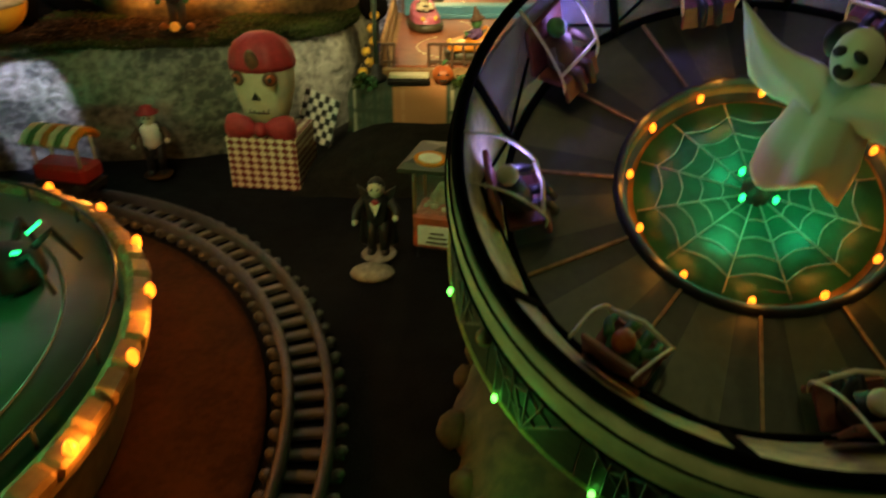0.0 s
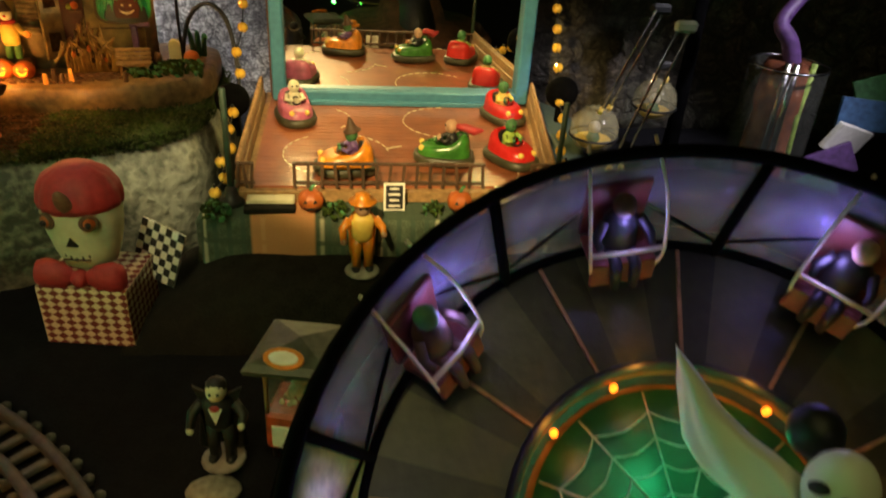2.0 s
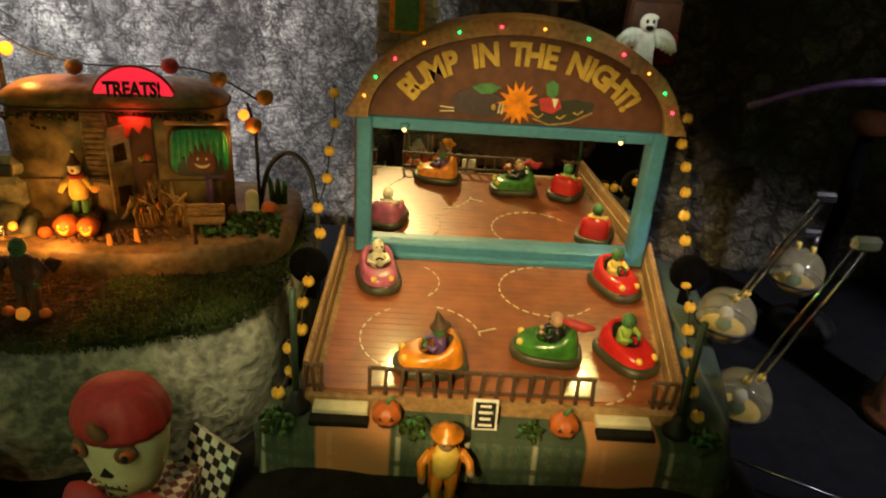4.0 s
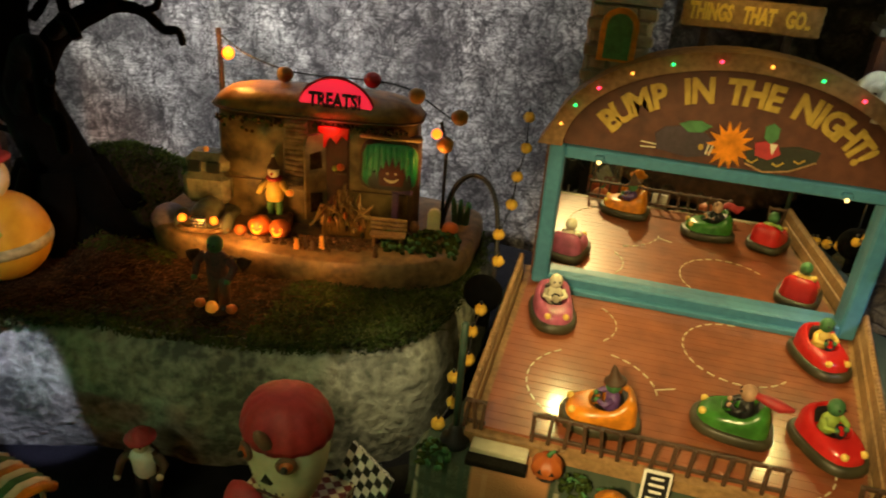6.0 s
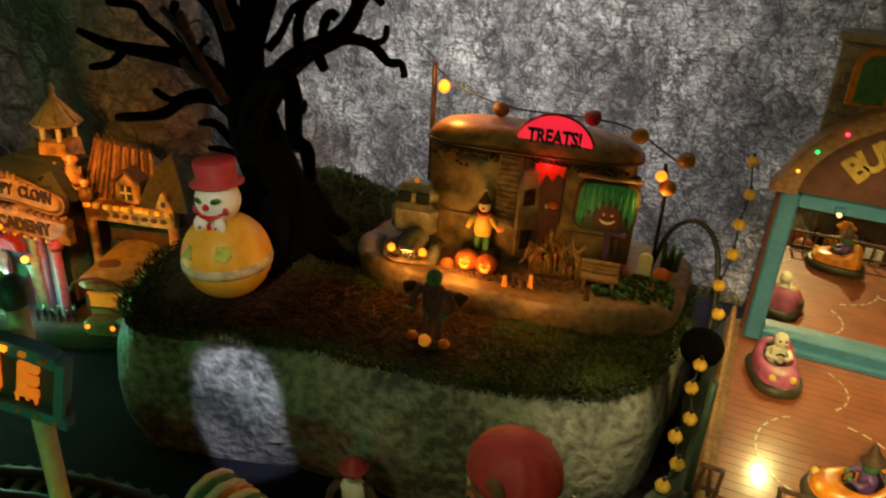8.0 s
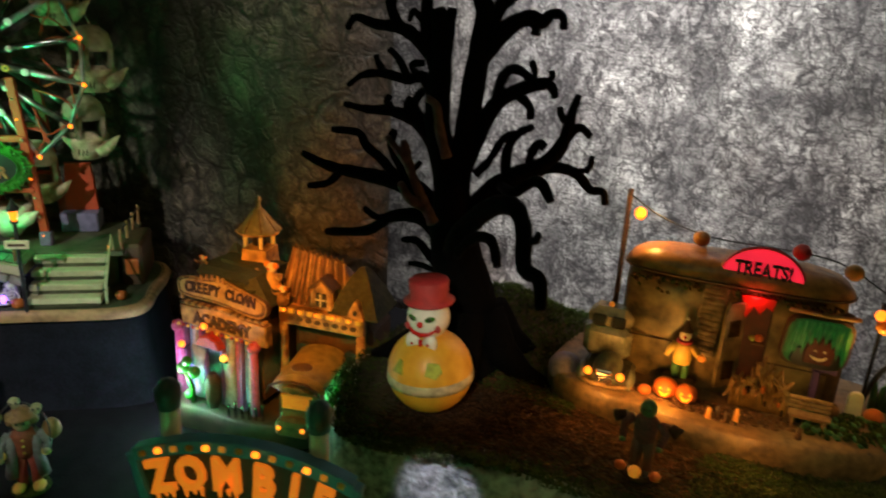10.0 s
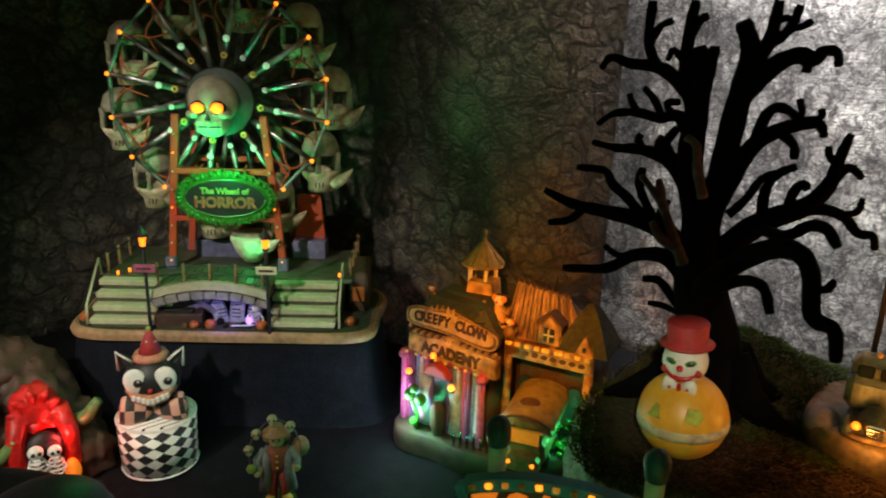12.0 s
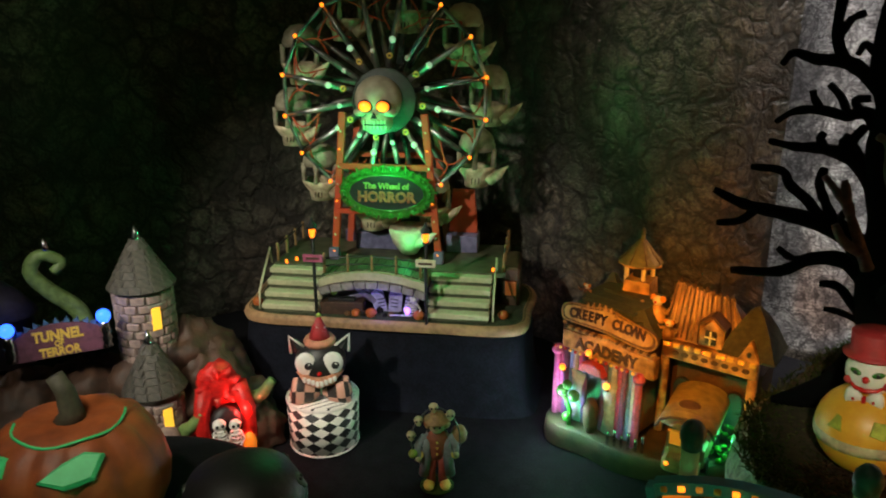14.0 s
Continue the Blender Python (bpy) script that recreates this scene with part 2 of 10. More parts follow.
def plaid(name):
    """Woven plaid: green ground with orange and cream stripes."""
    m = mat(name, (0.10, 0.13, 0.09), 0.9, bump=0.5, scale=900)
    nt = m.node_tree
    co, sep = nt.nodes.new("ShaderNodeTexCoord"), nt.nodes.new("ShaderNodeSeparateXYZ")
    nt.links.new(co.outputs["Object"], sep.inputs[0])
    base = nt.nodes["Principled BSDF"].inputs["Base Color"]
    col = base.links[0].from_socket
    for axis, freq, phase, colour, lo in ((0, 620.0, 0.0, (0.05, 0.08, 0.06), 0.5), (0, 150.0, 0.4, (0.5, 0.46, 0.34), 0.95), (2, 300.0, 0.0, (0.05, 0.07, 0.05), 0.8), (0, 38.0, 2.33, (0.60, 0.27, 0.12), 0.62)):
        s = nt.nodes.new("ShaderNodeMath")
        s.operation = "MULTIPLY_ADD"
        s.inputs[1].default_value, s.inputs[2].default_value = freq, phase
        nt.links.new(sep.outputs[axis], s.inputs[0])
        w = nt.nodes.new("ShaderNodeMath")
        w.operation = "SINE"
        nt.links.new(s.outputs[0], w.inputs[0])
        r = nt.nodes.new("ShaderNodeMapRange")
        r.inputs["From Min"].default_value, r.inputs["From Max"].default_value = lo, lo + 0.06
        r.inputs["To Max"].default_value = 0.8
        nt.links.new(w.outputs[0], r.inputs["Value"])
        mx = nt.nodes.new("ShaderNodeMix")
        mx.data_type = "RGBA"
        nt.links.new(r.outputs[0], mx.inputs[0])
        nt.links.new(col, mx.inputs[6])
        mx.inputs[7].default_value = (*colour, 1)
        col = mx.outputs[2]
    nt.links.new(col, base)
    return m


BLACKCLOTH = mat("black_cloth", (0.0085, 0.0085, 0.011), 0.9, col2=(0.004, 0.004, 0.0055), scale=500, bump=0.4)
NAVYCLOTH = mat("navy_cloth", (0.010, 0.011, 0.019), 0.85, col2=(0.005, 0.0055, 0.009), scale=400, bump=0.4)
FOREST = forest_cloth("forest_print_cloth", (0.90, 0.89, 0.90), (0.15, 0.147, 0.155), (0.04, 0.038, 0.042))
STONE = stone_cloth("stone_print_cloth", (0.30, 0.24, 0.18), (0.022, 0.019, 0.016), (0.17, 0.18, 0.13))
ROCK = mat("grey_hill_plaster", (0.36, 0.36, 0.28), 0.5, col2=(0.055, 0.062, 0.046), scale=150, bump=3.0, detail=8)
MOSSG = mat("green_moss", (0.052, 0.085, 0.018), 0.95, col2=(0.012, 0.02, 0.006), scale=300, bump=0.8)
STRAW = mat("brown_straw", (0.050, 0.026, 0.010), 0.9, col2=(0.014, 0.008, 0.004), scale=260, bump=0.6)
RUST = mat("rust_felt", (0.066, 0.024, 0.008), 0.9, col2=(0.032, 0.012, 0.004), scale=260, bump=0.4)
BLACK = mat("black_paint", (0.014, 0.014, 0.015), 0.5)
MATBLACK = mat("matt_black_bark", (0.0026, 0.0026, 0.003), 1.0, bump=0.6)
MATBLACK.node_tree.nodes["Principled BSDF"].inputs["Specular IOR Level"].default_value = 0.05
IRON = mat("dark_iron", (0.03, 0.032, 0.035), 0.45, 0.3)
STEEL = mat("polished_steel", (0.62, 0.62, 0.64), 0.22, 1.0, bump=0.05)
GREYRAIL = mat("grey_rail_plastic", (0.06, 0.055, 0.066), 0.45)
TIE = mat("rail_tie_plastic", (0.13, 0.13, 0.115), 0.5)
MIRROR = mat("mirror_glass", (0.9, 0.9, 0.88), 0.02, 1.0, (0.88, 0.88, 0.86), bump=0)
TEAL = mat("teal_paint", (0.055, 0.21, 0.33), 0.5, col2=(0.04, 0.16, 0.26))
WOODRED = mat("red_brown_board", (0.115, 0.040, 0.022), 0.5, col2=(0.06, 0.02, 0.012), scale=120)
FLOORRED = mat("arena_floor_paint", (0.32, 0.098, 0.040), 0.36, col2=(0.19, 0.056, 0.024), scale=60, bump=0.02)
FLOORRED.node_tree.nodes["Principled BSDF"].inputs["Coat Weight"].default_value = 1.0
FLOORRED.node_tree.nodes["Principled BSDF"].inputs["Coat Roughness"].default_value = 0.16
TANWOOD = mat("tan_timber", (0.36, 0.21, 0.09), 0.6, col2=(0.18, 0.10, 0.04), scale=240)
DARKWOOD = mat("dark_brown_wood", (0.085, 0.042, 0.022), 0.65)
YELLOWP = mat("yellow_paint", (0.78, 0.56, 0.12), 0.5, col2=(0.62, 0.42, 0.08))
CREAM = mat("cream_paint", (0.72, 0.66, 0.46), 0.6, col2=(0.58, 0.52, 0.36))
WHITE = mat("white_paint", (0.78, 0.77, 0.72), 0.5, col2=(0.64, 0.62, 0.58))
BONE = mat("bone_white", (0.72, 0.68, 0.52), 0.6, col2=(0.5, 0.45, 0.32), scale=140)
REDP = mat("red_gloss_paint", (0.52, 0.022, 0.02), 0.25, col2=(0.42, 0.015, 0.015), bump=0.05)
REDMAT = mat("red_matt_paint", (0.42, 0.03, 0.035), 0.6, col2=(0.28, 0.02, 0.025))
PINKP = mat("pink_gloss_paint", (0.48, 0.12, 0.22), 0.3, bump=0.05)
GREENP = mat("green_gloss_paint", (0.05, 0.20, 0.03), 0.25, bump=0.05)
GREENM = mat("green_matt_paint", (0.06, 0.20, 0.07), 0.6)
LIME = mat("lime_paint", (0.34, 0.48, 0.08), 0.6)
ORANGEP = mat("orange_gloss_paint", (0.80, 0.27, 0.02), 0.3, bump=0.05)
PUMPKIN = mat("pumpkin_orange", (0.50, 0.13, 0.022), 0.5, col2=(0.34, 0.075, 0.015), scale=90)
PURPLE = mat("purple_paint", (0.13, 0.06, 0.22), 0.5)
BLUEP = mat("blue_paint", (0.06, 0.14, 0.30), 0.5)
SKIN = mat("painted_flesh", (0.55, 0.32, 0.20), 0.6)
TAN = mat("tan_earth", (0.19, 0.10, 0.05), 0.5, col2=(0.035, 0.02, 0.010), scale=220, bump=0.6)
CAMPER = mat("weathered_camper_shell", (0.28, 0.20, 0.085), 0.34, col2=(0.024, 0.018, 0.010), scale=75, bump=1.0, detail=10)
GREYSTONE = mat("grey_brick_stone", (0.33, 0.30, 0.28), 0.8, col2=(0.18, 0.16, 0.15), scale=160, bump=0.6)
SLATE = mat("grey_brown_slate", (0.085, 0.076, 0.060), 0.65, col2=(0.035, 0.032, 0.026), scale=240, bump=0.6)
GOLDBALL = mat("yellow_ball_paint", (0.74, 0.40, 0.035), 0.4, col2=(0.62, 0.30, 0.025), scale=120, bump=0.15)
OLIVE = mat("olive_dish_panel", (0.062, 0.066, 0.028), 0.45, col2=(0.044, 0.047, 0.020))
OLIVE2 = mat("dark_olive_dish_panel", (0.022, 0.025, 0.012), 0.45)
WEBBLUE = mat("dark_teal_web_disc", (0.007, 0.095, 0.058), 0.4, col2=(0.005, 0.07, 0.042))
WEBLINE = mat("pale_web_line", (0.30, 0.34, 0.31), 0.6)
MESHP = mat("pale_film_screen", (0.58, 0.54, 0.72), 0.25, bump=0, alpha=0.36)
FROSTP = mat("frosted_cream_screen", (0.80, 0.74, 0.48), 0.5, bump=0, alpha=0.95)
CLEAR = mat("clear_acrylic", (0.8, 0.8, 0.76), 0.05, bump=0, alpha=0.16)
BALLCLEAR = mat("clear_ball_acrylic", (0.66, 0.60, 0.36), 0.10, bump=0, alpha=0.32)
GREYBROWN = mat("grey_brown_cloth", (0.019, 0.017, 0.0135), 0.9, scale=600, bump=0.5)
PLAID = plaid("plaid_cloth")
CHECKBW = checker("black_white_check", (0.78, 0.76, 0.7), (0.015, 0.015, 0.015), 7.0, 0)
CHECKRB = checker("red_cream_check", (0.70, 0.60, 0.40), (0.17, 0.022, 0.016), 11.0, 45)
DIAMOND = checker("black_white_diamond", (0.8, 0.78, 0.72), (0.012, 0.012, 0.014), 9.0, 45, flat=(2.1, 0.72, 1))
CHECKPK = checker("peach_black_check", (0.66, 0.34, 0.26), (0.03, 0.02, 0.02), 5.0, 0)
AMBERBULB = mat("amber_bulb", (1, 0.20, 0.010), 0.3, col2=(1, 0.20, 0.008), bump=0, glow=2.6)
WARMBULB = mat("warm_white_bulb", (1, 0.40, 0.05), 0.3, col2=(1, 0.40, 0.05), bump=0, glow=2.6)
GREENBULB = mat("green_bulb", (0.02, 1, 0.20), 0.3, col2=(0.02, 1, 0.20), bump=0, glow=2.6)
GREENBULB2 = mat("lime_green_bulb", (0.12, 1, 0.08), 0.3, col2=(0.12, 1, 0.08), bump=0, glow=4.0)
PALEBULB = mat("pale_green_bulb", (0.55, 0.9, 0.6), 0.3, col2=(0.5, 0.85, 0.5), bump=0, glow=0.35)
REDBULB = mat("red_bulb", (1, 0.03, 0.08), 0.3, col2=(1, 0.03, 0.08), bump=0, glow=5.0)
VIOLETBULB = mat("violet_bulb", (0.3, 0.1, 1), 0.3, col2=(0.3, 0.1, 1), bump=0, glow=6.0)
BLUEBULB = mat("blue_bulb", (0.02, 0.10, 1), 0.2, col2=(0.02, 0.16, 1), bump=0, glow=4.5)
TREATSIGN = mat("lit_red_sign", (0.9, 0.02, 0.05), 0.4, col2=(0.9, 0.015, 0.04), bump=0, glow=0.9)
AMBERLETTER = mat("lit_orange_letter", (0.85, 0.20, 0.012), 0.4, col2=(0.7, 0.12, 0.008), bump=0, glow=0.62)
YELLOWWIN = mat("lit_yellow_window", (1, 0.62, 0.05), 0.4, col2=(1, 0.55, 0.04), bump=0, glow=0.75)
REDLIT = mat("lit_red_resin", (0.7, 0.02, 0.015), 0.4, col2=(0.3, 0.008, 0.006), bump=1.0, glow=0.12)
BEAD = mat("amber_glass_bead", (0.75, 0.46, 0.06), 0.12, col2=(0.40, 0.2, 0.02), bump=0, glow=0.03)
LITLANTERN = mat("lit_orange_lantern", (0.9, 0.30, 0.025), 0.4, col2=(0.6, 0.16, 0.012), bump=0, glow=0.28)

for cloth in (BLACKCLOTH, NAVYCLOTH, GREYBROWN, PLAID, RUST, FOREST, STRAW, MOSSG, TAN):
    cloth.node_tree.nodes["Principled BSDF"].inputs["Specular IOR Level"].default_value = 0.12

# ---- mesh building ----


class Geo:
    """Vertices, faces and materials of one mesh."""

    def __init__(self, first=None):
        self.v, self.f, self.mi, self.sm, self.uv, self.mats = [], [], [], [], {}, []
        if first:
            self.use(first)

    def use(self, m):
        if m not in self.mats:
            self.mats.append(m)
        self.cur = self.mats.index(m)
        return self

    def add(self, verts, faces, m=None, smooth=True, uvs=None):
        k = len(self.v)
        for p in verts:
            p = Vector(p)
            self.v.append(m @ p if m else p)
        for f in faces:
            if uvs:
                self.uv[len(self.f)] = [uvs[i] for i in f]
            self.f.append([k + i for i in f])
            self.mi.append(self.cur)
            self.sm.append(smooth)
        return self

    def box(self, sx, sy, sz, m=None, c=None):
        """A box round its middle with chamfered edges."""
        h = (sx / 2, sy / 2, sz / 2)
        c = min(h) * 0.25 if c is None else c
        vs, idx = [], {}
        for a in (-1, 1):
            for b in (-1, 1):
                for d in (-1, 1):
                    s = (a, b, d)
                    for ax in range(3):
                        idx[s, ax] = len(vs)
                        vs.append([s[i] * (h[i] if i == ax else h[i] - c) for i in range(3)])
        fs = []
        for ax in range(3):
            o = [i for i in range(3) if i != ax]
            for sg in (-1, 1):
                q = []
                for a, b in ((-1, -1), (1, -1), (1, 1), (-1, 1)):
                    s = [0, 0, 0]
                    s[ax], s[o[0]], s[o[1]] = sg, a, b
                    q.append(idx[tuple(s), ax])
                fs.append(q)
            for a in (-1, 1):
                for b in (-1, 1):
                    lo, hi = [0, 0, 0], [0, 0, 0]
                    lo[ax], hi[ax] = -1, 1
                    for s in (lo, hi):
                        s[o[0]], s[o[1]] = a, b
                    lo, hi = tuple(lo), tuple(hi)
                    fs.append([idx[lo, o[0]], idx[hi, o[0]], idx[hi, o[1]], idx[lo, o[1]]])
        for s in {k[0] for k in idx}:
            fs.append([idx[s, 0], idx[s, 1], idx[s, 2]])
        return self.add(vs, fs, m, False)

    def lathe(self, prof, seg=20, m=None, smooth=True, ribs=0, rib=0.0, flat=1.0, uvs=False, start=0.0, arc=360.0, cap=True):
        """A profile of (radius, height) turned about z."""
        vs, fs, uv = [], [], []
        full = arc >= 359.9
        n = seg if full else seg + 1
        if uvs:
            n, full = seg + 1, False
        for j, (r, z) in enumerate(prof):
            for i in range(n):
                a = radians(start + arc * i / seg)
                k = 1 - rib * abs(math.cos(ribs * a / 2)) ** 6 if ribs else 1
                vs.append((r * k * math.cos(a), r * k * math.sin(a) * flat, z))
                uv.append((i / seg, j / (len(prof) - 1)))
        for j in range(len(prof) - 1):
            for i in range(n if full else n - 1):
                i2 = (i + 1) % n
                fs.append([j * n + i, j * n + i2, (j + 1) * n + i2, (j + 1) * n + i])
        if cap and arc >= 359.9:
            for j in (0, len(prof) - 1):
                if prof[j][0] > 1e-6:
                    ring = [j * n + i for i in range(seg)]
                    fs.append(ring[::-1] if j == 0 else ring)
        return self.add(vs, fs, m, smooth, uv if uvs else None)

    def cyl(self, r, h, m=None, seg=12, r2=None, smooth=True):
        """A rod from z = 0 to h, its rims eased."""
        r2 = r if r2 is None else r2
        e = min(r, r2, h) * 0.12
        return self.lathe([(r - e, 0), (r, e), (r2, h - e), (max(r2 - e, 0), h)], seg, m, smooth)

    def ball(self, r, m=None, seg=16, rings=10, rx=1, ry=1, rz=1, ribs=0, rib=0.0):
        prof = [(r * math.sin(math.pi * k / rings), -r * rz * math.cos(math.pi * k / rings)) for k in range(rings + 1)]
        mm = Matrix.Diagonal((rx, ry, 1, 1))
        return self.lathe(prof, seg, (m @ mm) if m else mm, True, ribs, rib)

    def torus(self, R, r, m=None, seg=36, side=8, arc=360.0, start=0.0):
        vs, fs = [], []
        n = seg if arc >= 359.9 else seg + 1
        for i in range(n):
            a = radians(start + arc * i / seg)
            for j in range(side):
                b = 2 * math.pi * j / side
                k = R + r * math.cos(b)
                vs.append((k * math.cos(a), k * math.sin(a), r * math.sin(b)))
        for i in range(n if arc >= 359.9 else n - 1):
            for j in range(side):
                i2, j2 = (i + 1) % n, (j + 1) % side
                fs.append([i * side + j, i2 * side + j, i2 * side + j2, i * side + j2])
        if arc < 359.9:
            fs.append(list(range(side))[::-1])
            fs.append([(n - 1) * side + j for j in range(side)])
        return self.add(vs, fs, m)

    def tube(self, pts, rad, seg=8, m=None):
        """A round bar along points; rad is one radius or one for each point."""
        pts = [Vector(p) for p in pts]
        rad = [rad] * len(pts) if isinstance(rad, (int, float)) else rad
        vs, fs, side = [], [], None
        for i, p in enumerate(pts):
            d = (pts[min(i + 1, len(pts) - 1)] - pts[max(i - 1, 0)]).normalized()
            if side is None:
                side = d.orthogonal().normalized()
            side = (side - d * side.dot(d)).normalized()
            up = d.cross(side)
            for j in range(seg):
                a = 2 * math.pi * j / seg
                vs.append(p + rad[i] * (math.cos(a) * side + math.sin(a) * up))
        for i in range(len(pts) - 1):
            for j in range(seg):
                j2 = (j + 1) % seg
                fs.append([i * seg + j, i * seg + j2, (i + 1) * seg + j2, (i + 1) * seg + j])
        fs.append(list(range(seg))[::-1])
        fs.append([(len(pts) - 1) * seg + j for j in range(seg)])
        return self.add(vs, fs, m)

    def prism(self, outline, depth, m=None, e=None):
        """An outline in x, z, thick along y (front at y = -depth / 2), the rims eased."""
        e = depth * 0.15 if e is None else e
        n = len(outline)
        cx, cz = sum(p[0] for p in outline) / n, sum(p[1] for p in outline) / n
        vs = []
        for y, k in ((-depth / 2, 1), (-depth / 2 + e, 0), (depth / 2 - e, 0), (depth / 2, 1)):
            for x, z in outline:
                d = math.hypot(x - cx, z - cz) or 1
                s = 1 - k * e / d
                vs.append((cx + (x - cx) * s, y, cz + (z - cz) * s))
        fs = [list(range(n)), [3 * n + i for i in range(n)][::-1]]
        for j in range(3):
            for i in range(n):
                i2 = (i + 1) % n
                fs.append([j * n + i2, j * n + i, (j + 1) * n + i, (j + 1) * n + i2])
        return self.add(vs, fs, m, False)

    def mesh(self, name):
        me = bpy.data.meshes.new(name)
        me.from_pydata([tuple(p) for p in self.v], [], self.f)
        for m in self.mats:
            me.materials.append(m)
        me.polygons.foreach_set("material_index", self.mi)
        me.polygons.foreach_set("use_smooth", self.sm)
        if self.uv:
            layer = me.uv_layers.new(name="UVMap")
            for fi, uvs in self.uv.items():
                for li, uv in zip(me.polygons[fi].loop_indices, uvs):
                    layer.data[li].uv = uv
        me.validate()
        bm = bmesh.new()
        bm.from_mesh(me)
        bmesh.ops.recalc_face_normals(bm, faces=bm.faces)
        bm.to_mesh(me)
        bm.free()
        return me


def thing(name, label, category, m=None, group="", kind=""):
    ob = new(name)
    ob.empty_display_size = 0.01
    ob.matrix_world = m or Matrix()
    return tagged(ob, label, category, group, kind)


def part(name, geo, parent, label="", m=None):
    """Links a mesh as one part under a thing or under a part."""
    ob = new(name, geo.mesh(name) if isinstance(geo, Geo) else geo)
    ob.parent = parent
    ob.matrix_parent_inverse = Matrix()
    if m is not None:
        ob.matrix_basis = m
    return tagged(ob, label)


def solo(name, geo, label, category, m=None, group="", kind=""):
    """A thing that is one mesh."""
    ob = new(name, geo.mesh(name))
    ob.matrix_world = m or Matrix()
    return tagged(ob, label, category, group, kind)


LETTERS = {}


def glyph(text, size, depth, material):
    """The mesh of a word or letter, standing in x, z and facing -y, centred."""
    key = (text, size, depth, material.name)
    if key not in LETTERS:
        cu = bpy.data.curves.new("lettering", "FONT")
        cu.body, cu.size, cu.extrude, cu.align_x, cu.align_y = text, size, depth / 2, "CENTER", "CENTER"
        cu.bevel_depth, cu.resolution_u, cu.offset = size * 0.02, 3, size * 0.025
        ob = new("lettering", cu)
        me = bpy.data.meshes.new_from_object(ob)
        bpy.data.objects.remove(ob)
        me.transform(Matrix.Rotation(radians(90), 4, "X"))
        me.materials.clear()
        me.materials.append(material)
        LETTERS[key] = me
    return LETTERS[key]


def T(x=0, y=0, z=0, rx=0, ry=0, rz=0):
    return pose(x, y, z, rx, ry, rz)


def ellipse(rx, rz, n=24, cx=0, cz=0, start=0, arc=360):
    return [(cx + rx * math.cos(radians(start + arc * i / n)), cz + rz * math.sin(radians(start + arc * i / n))) for i in range(n if arc >= 360 else n + 1)]


def smoothed(pts, n):
    """A closed smooth curve through a few corners."""
    out, k = [], len(pts)
    for i in range(k):
        p0, p1, p2, p3 = (Vector(pts[(i + j) % k]) for j in (-1, 0, 1, 2))
        for s in range(n):
            t = s / n
            out.append(0.5 * ((2 * p1) + (p2 - p0) * t + (2 * p0 - 5 * p1 + 4 * p2 - p3) * t * t + (3 * p1 - p0 - 3 * p2 + p3) * t ** 3))
    return out


def spine(pts, n=4):
    """Points along an open smooth curve."""
    pts = [Vector(p) for p in pts]
    ext = [pts[0] * 2 - pts[1]] + pts + [pts[-1] * 2 - pts[-2]]
    out = []
    for i in range(1, len(ext) - 2):
        p0, p1, p2, p3 = ext[i - 1: i + 3]
        for s in range(n):
            t = s / n
            out.append(0.5 * ((2 * p1) + (p2 - p0) * t + (2 * p0 - 5 * p1 + 4 * p2 - p3) * t * t + (3 * p1 - p0 - 3 * p2 + p3) * t ** 3))
    return out + [pts[-1]]


# ---- setting ----


def sheet(name, path, z0, z1, material, label, folds, rows=46):
    """A hanging cloth along a line of the plan, with folds and creases."""
    g = Geo(material)
    cols = []
    for i in range(len(path) - 1):
        a, b = Vector(path[i]), Vector(path[i + 1])
        n = max(2, int((b - a).length / 0.008))
        cols += [a.lerp(b, k / n) for k in range(n)]
    cols.append(Vector(path[-1]))
    soft = cols[:]
    for _ in range(30):
        soft = [soft[0]] + [(soft[i - 1] + soft[i] * 2 + soft[i + 1]) / 4 for i in range(1, len(soft) - 1)] + [soft[-1]]
    vs, fs, n = [], [], len(soft)
    for j in range(rows + 1):
        z = z0 + (z1 - z0) * j / rows
        for i, p in enumerate(soft):
            d = (soft[min(i + 1, n - 1)] - soft[max(i - 1, 0)]).normalized()
            nrm = Vector((d.y, -d.x))
            q = Vector((p.x * 7, p.y * 7, z * 1.6))
            off = folds * noise.noise(q) + folds * 0.45 * noise.noise(q * 3.3) + 0.0035 * noise.noise(Vector((p.x * 38, p.y * 38, z * 34)))
            vs.append((p.x + nrm.x * off, p.y + nrm.y * off, z))
    for j in range(rows):
        for i in range(n - 1):
            fs.append([j * n + i, j * n + i + 1, (j + 1) * n + i + 1, (j + 1) * n + i])
    g.add(vs, fs)
    ob = solo(name, g, label, "backdrop", kind="structure")
    sol = ob.modifiers.new("thickness", "SOLIDIFY")
    sol.thickness = 0.002
    return ob


def table_cloth():
    g = Geo(BLACKCLOTH)
    vs, fs, n = [], [], 140
    for j in range(n + 1):
        for i in range(n + 1):
            x, y = -1.6 + 2.8 * i / n, -0.9 + 2.1 * j / n
            z = 0.0022 * noise.noise(Vector((x * 9, y * 9, 0))) + 0.0012 * noise.noise(Vector((x * 31, y * 31, 3))) - 0.002
            vs.append((x, y, z))
    for j in range(n):
        for i in range(n):
            k = j * (n + 1) + i
            fs.append([k, k + 1, k + n + 2, k + n + 1])
    g.add(vs, fs)
    return solo("ground", g, "black cotton cloth spread over the display table", "cloth", kind="structure")


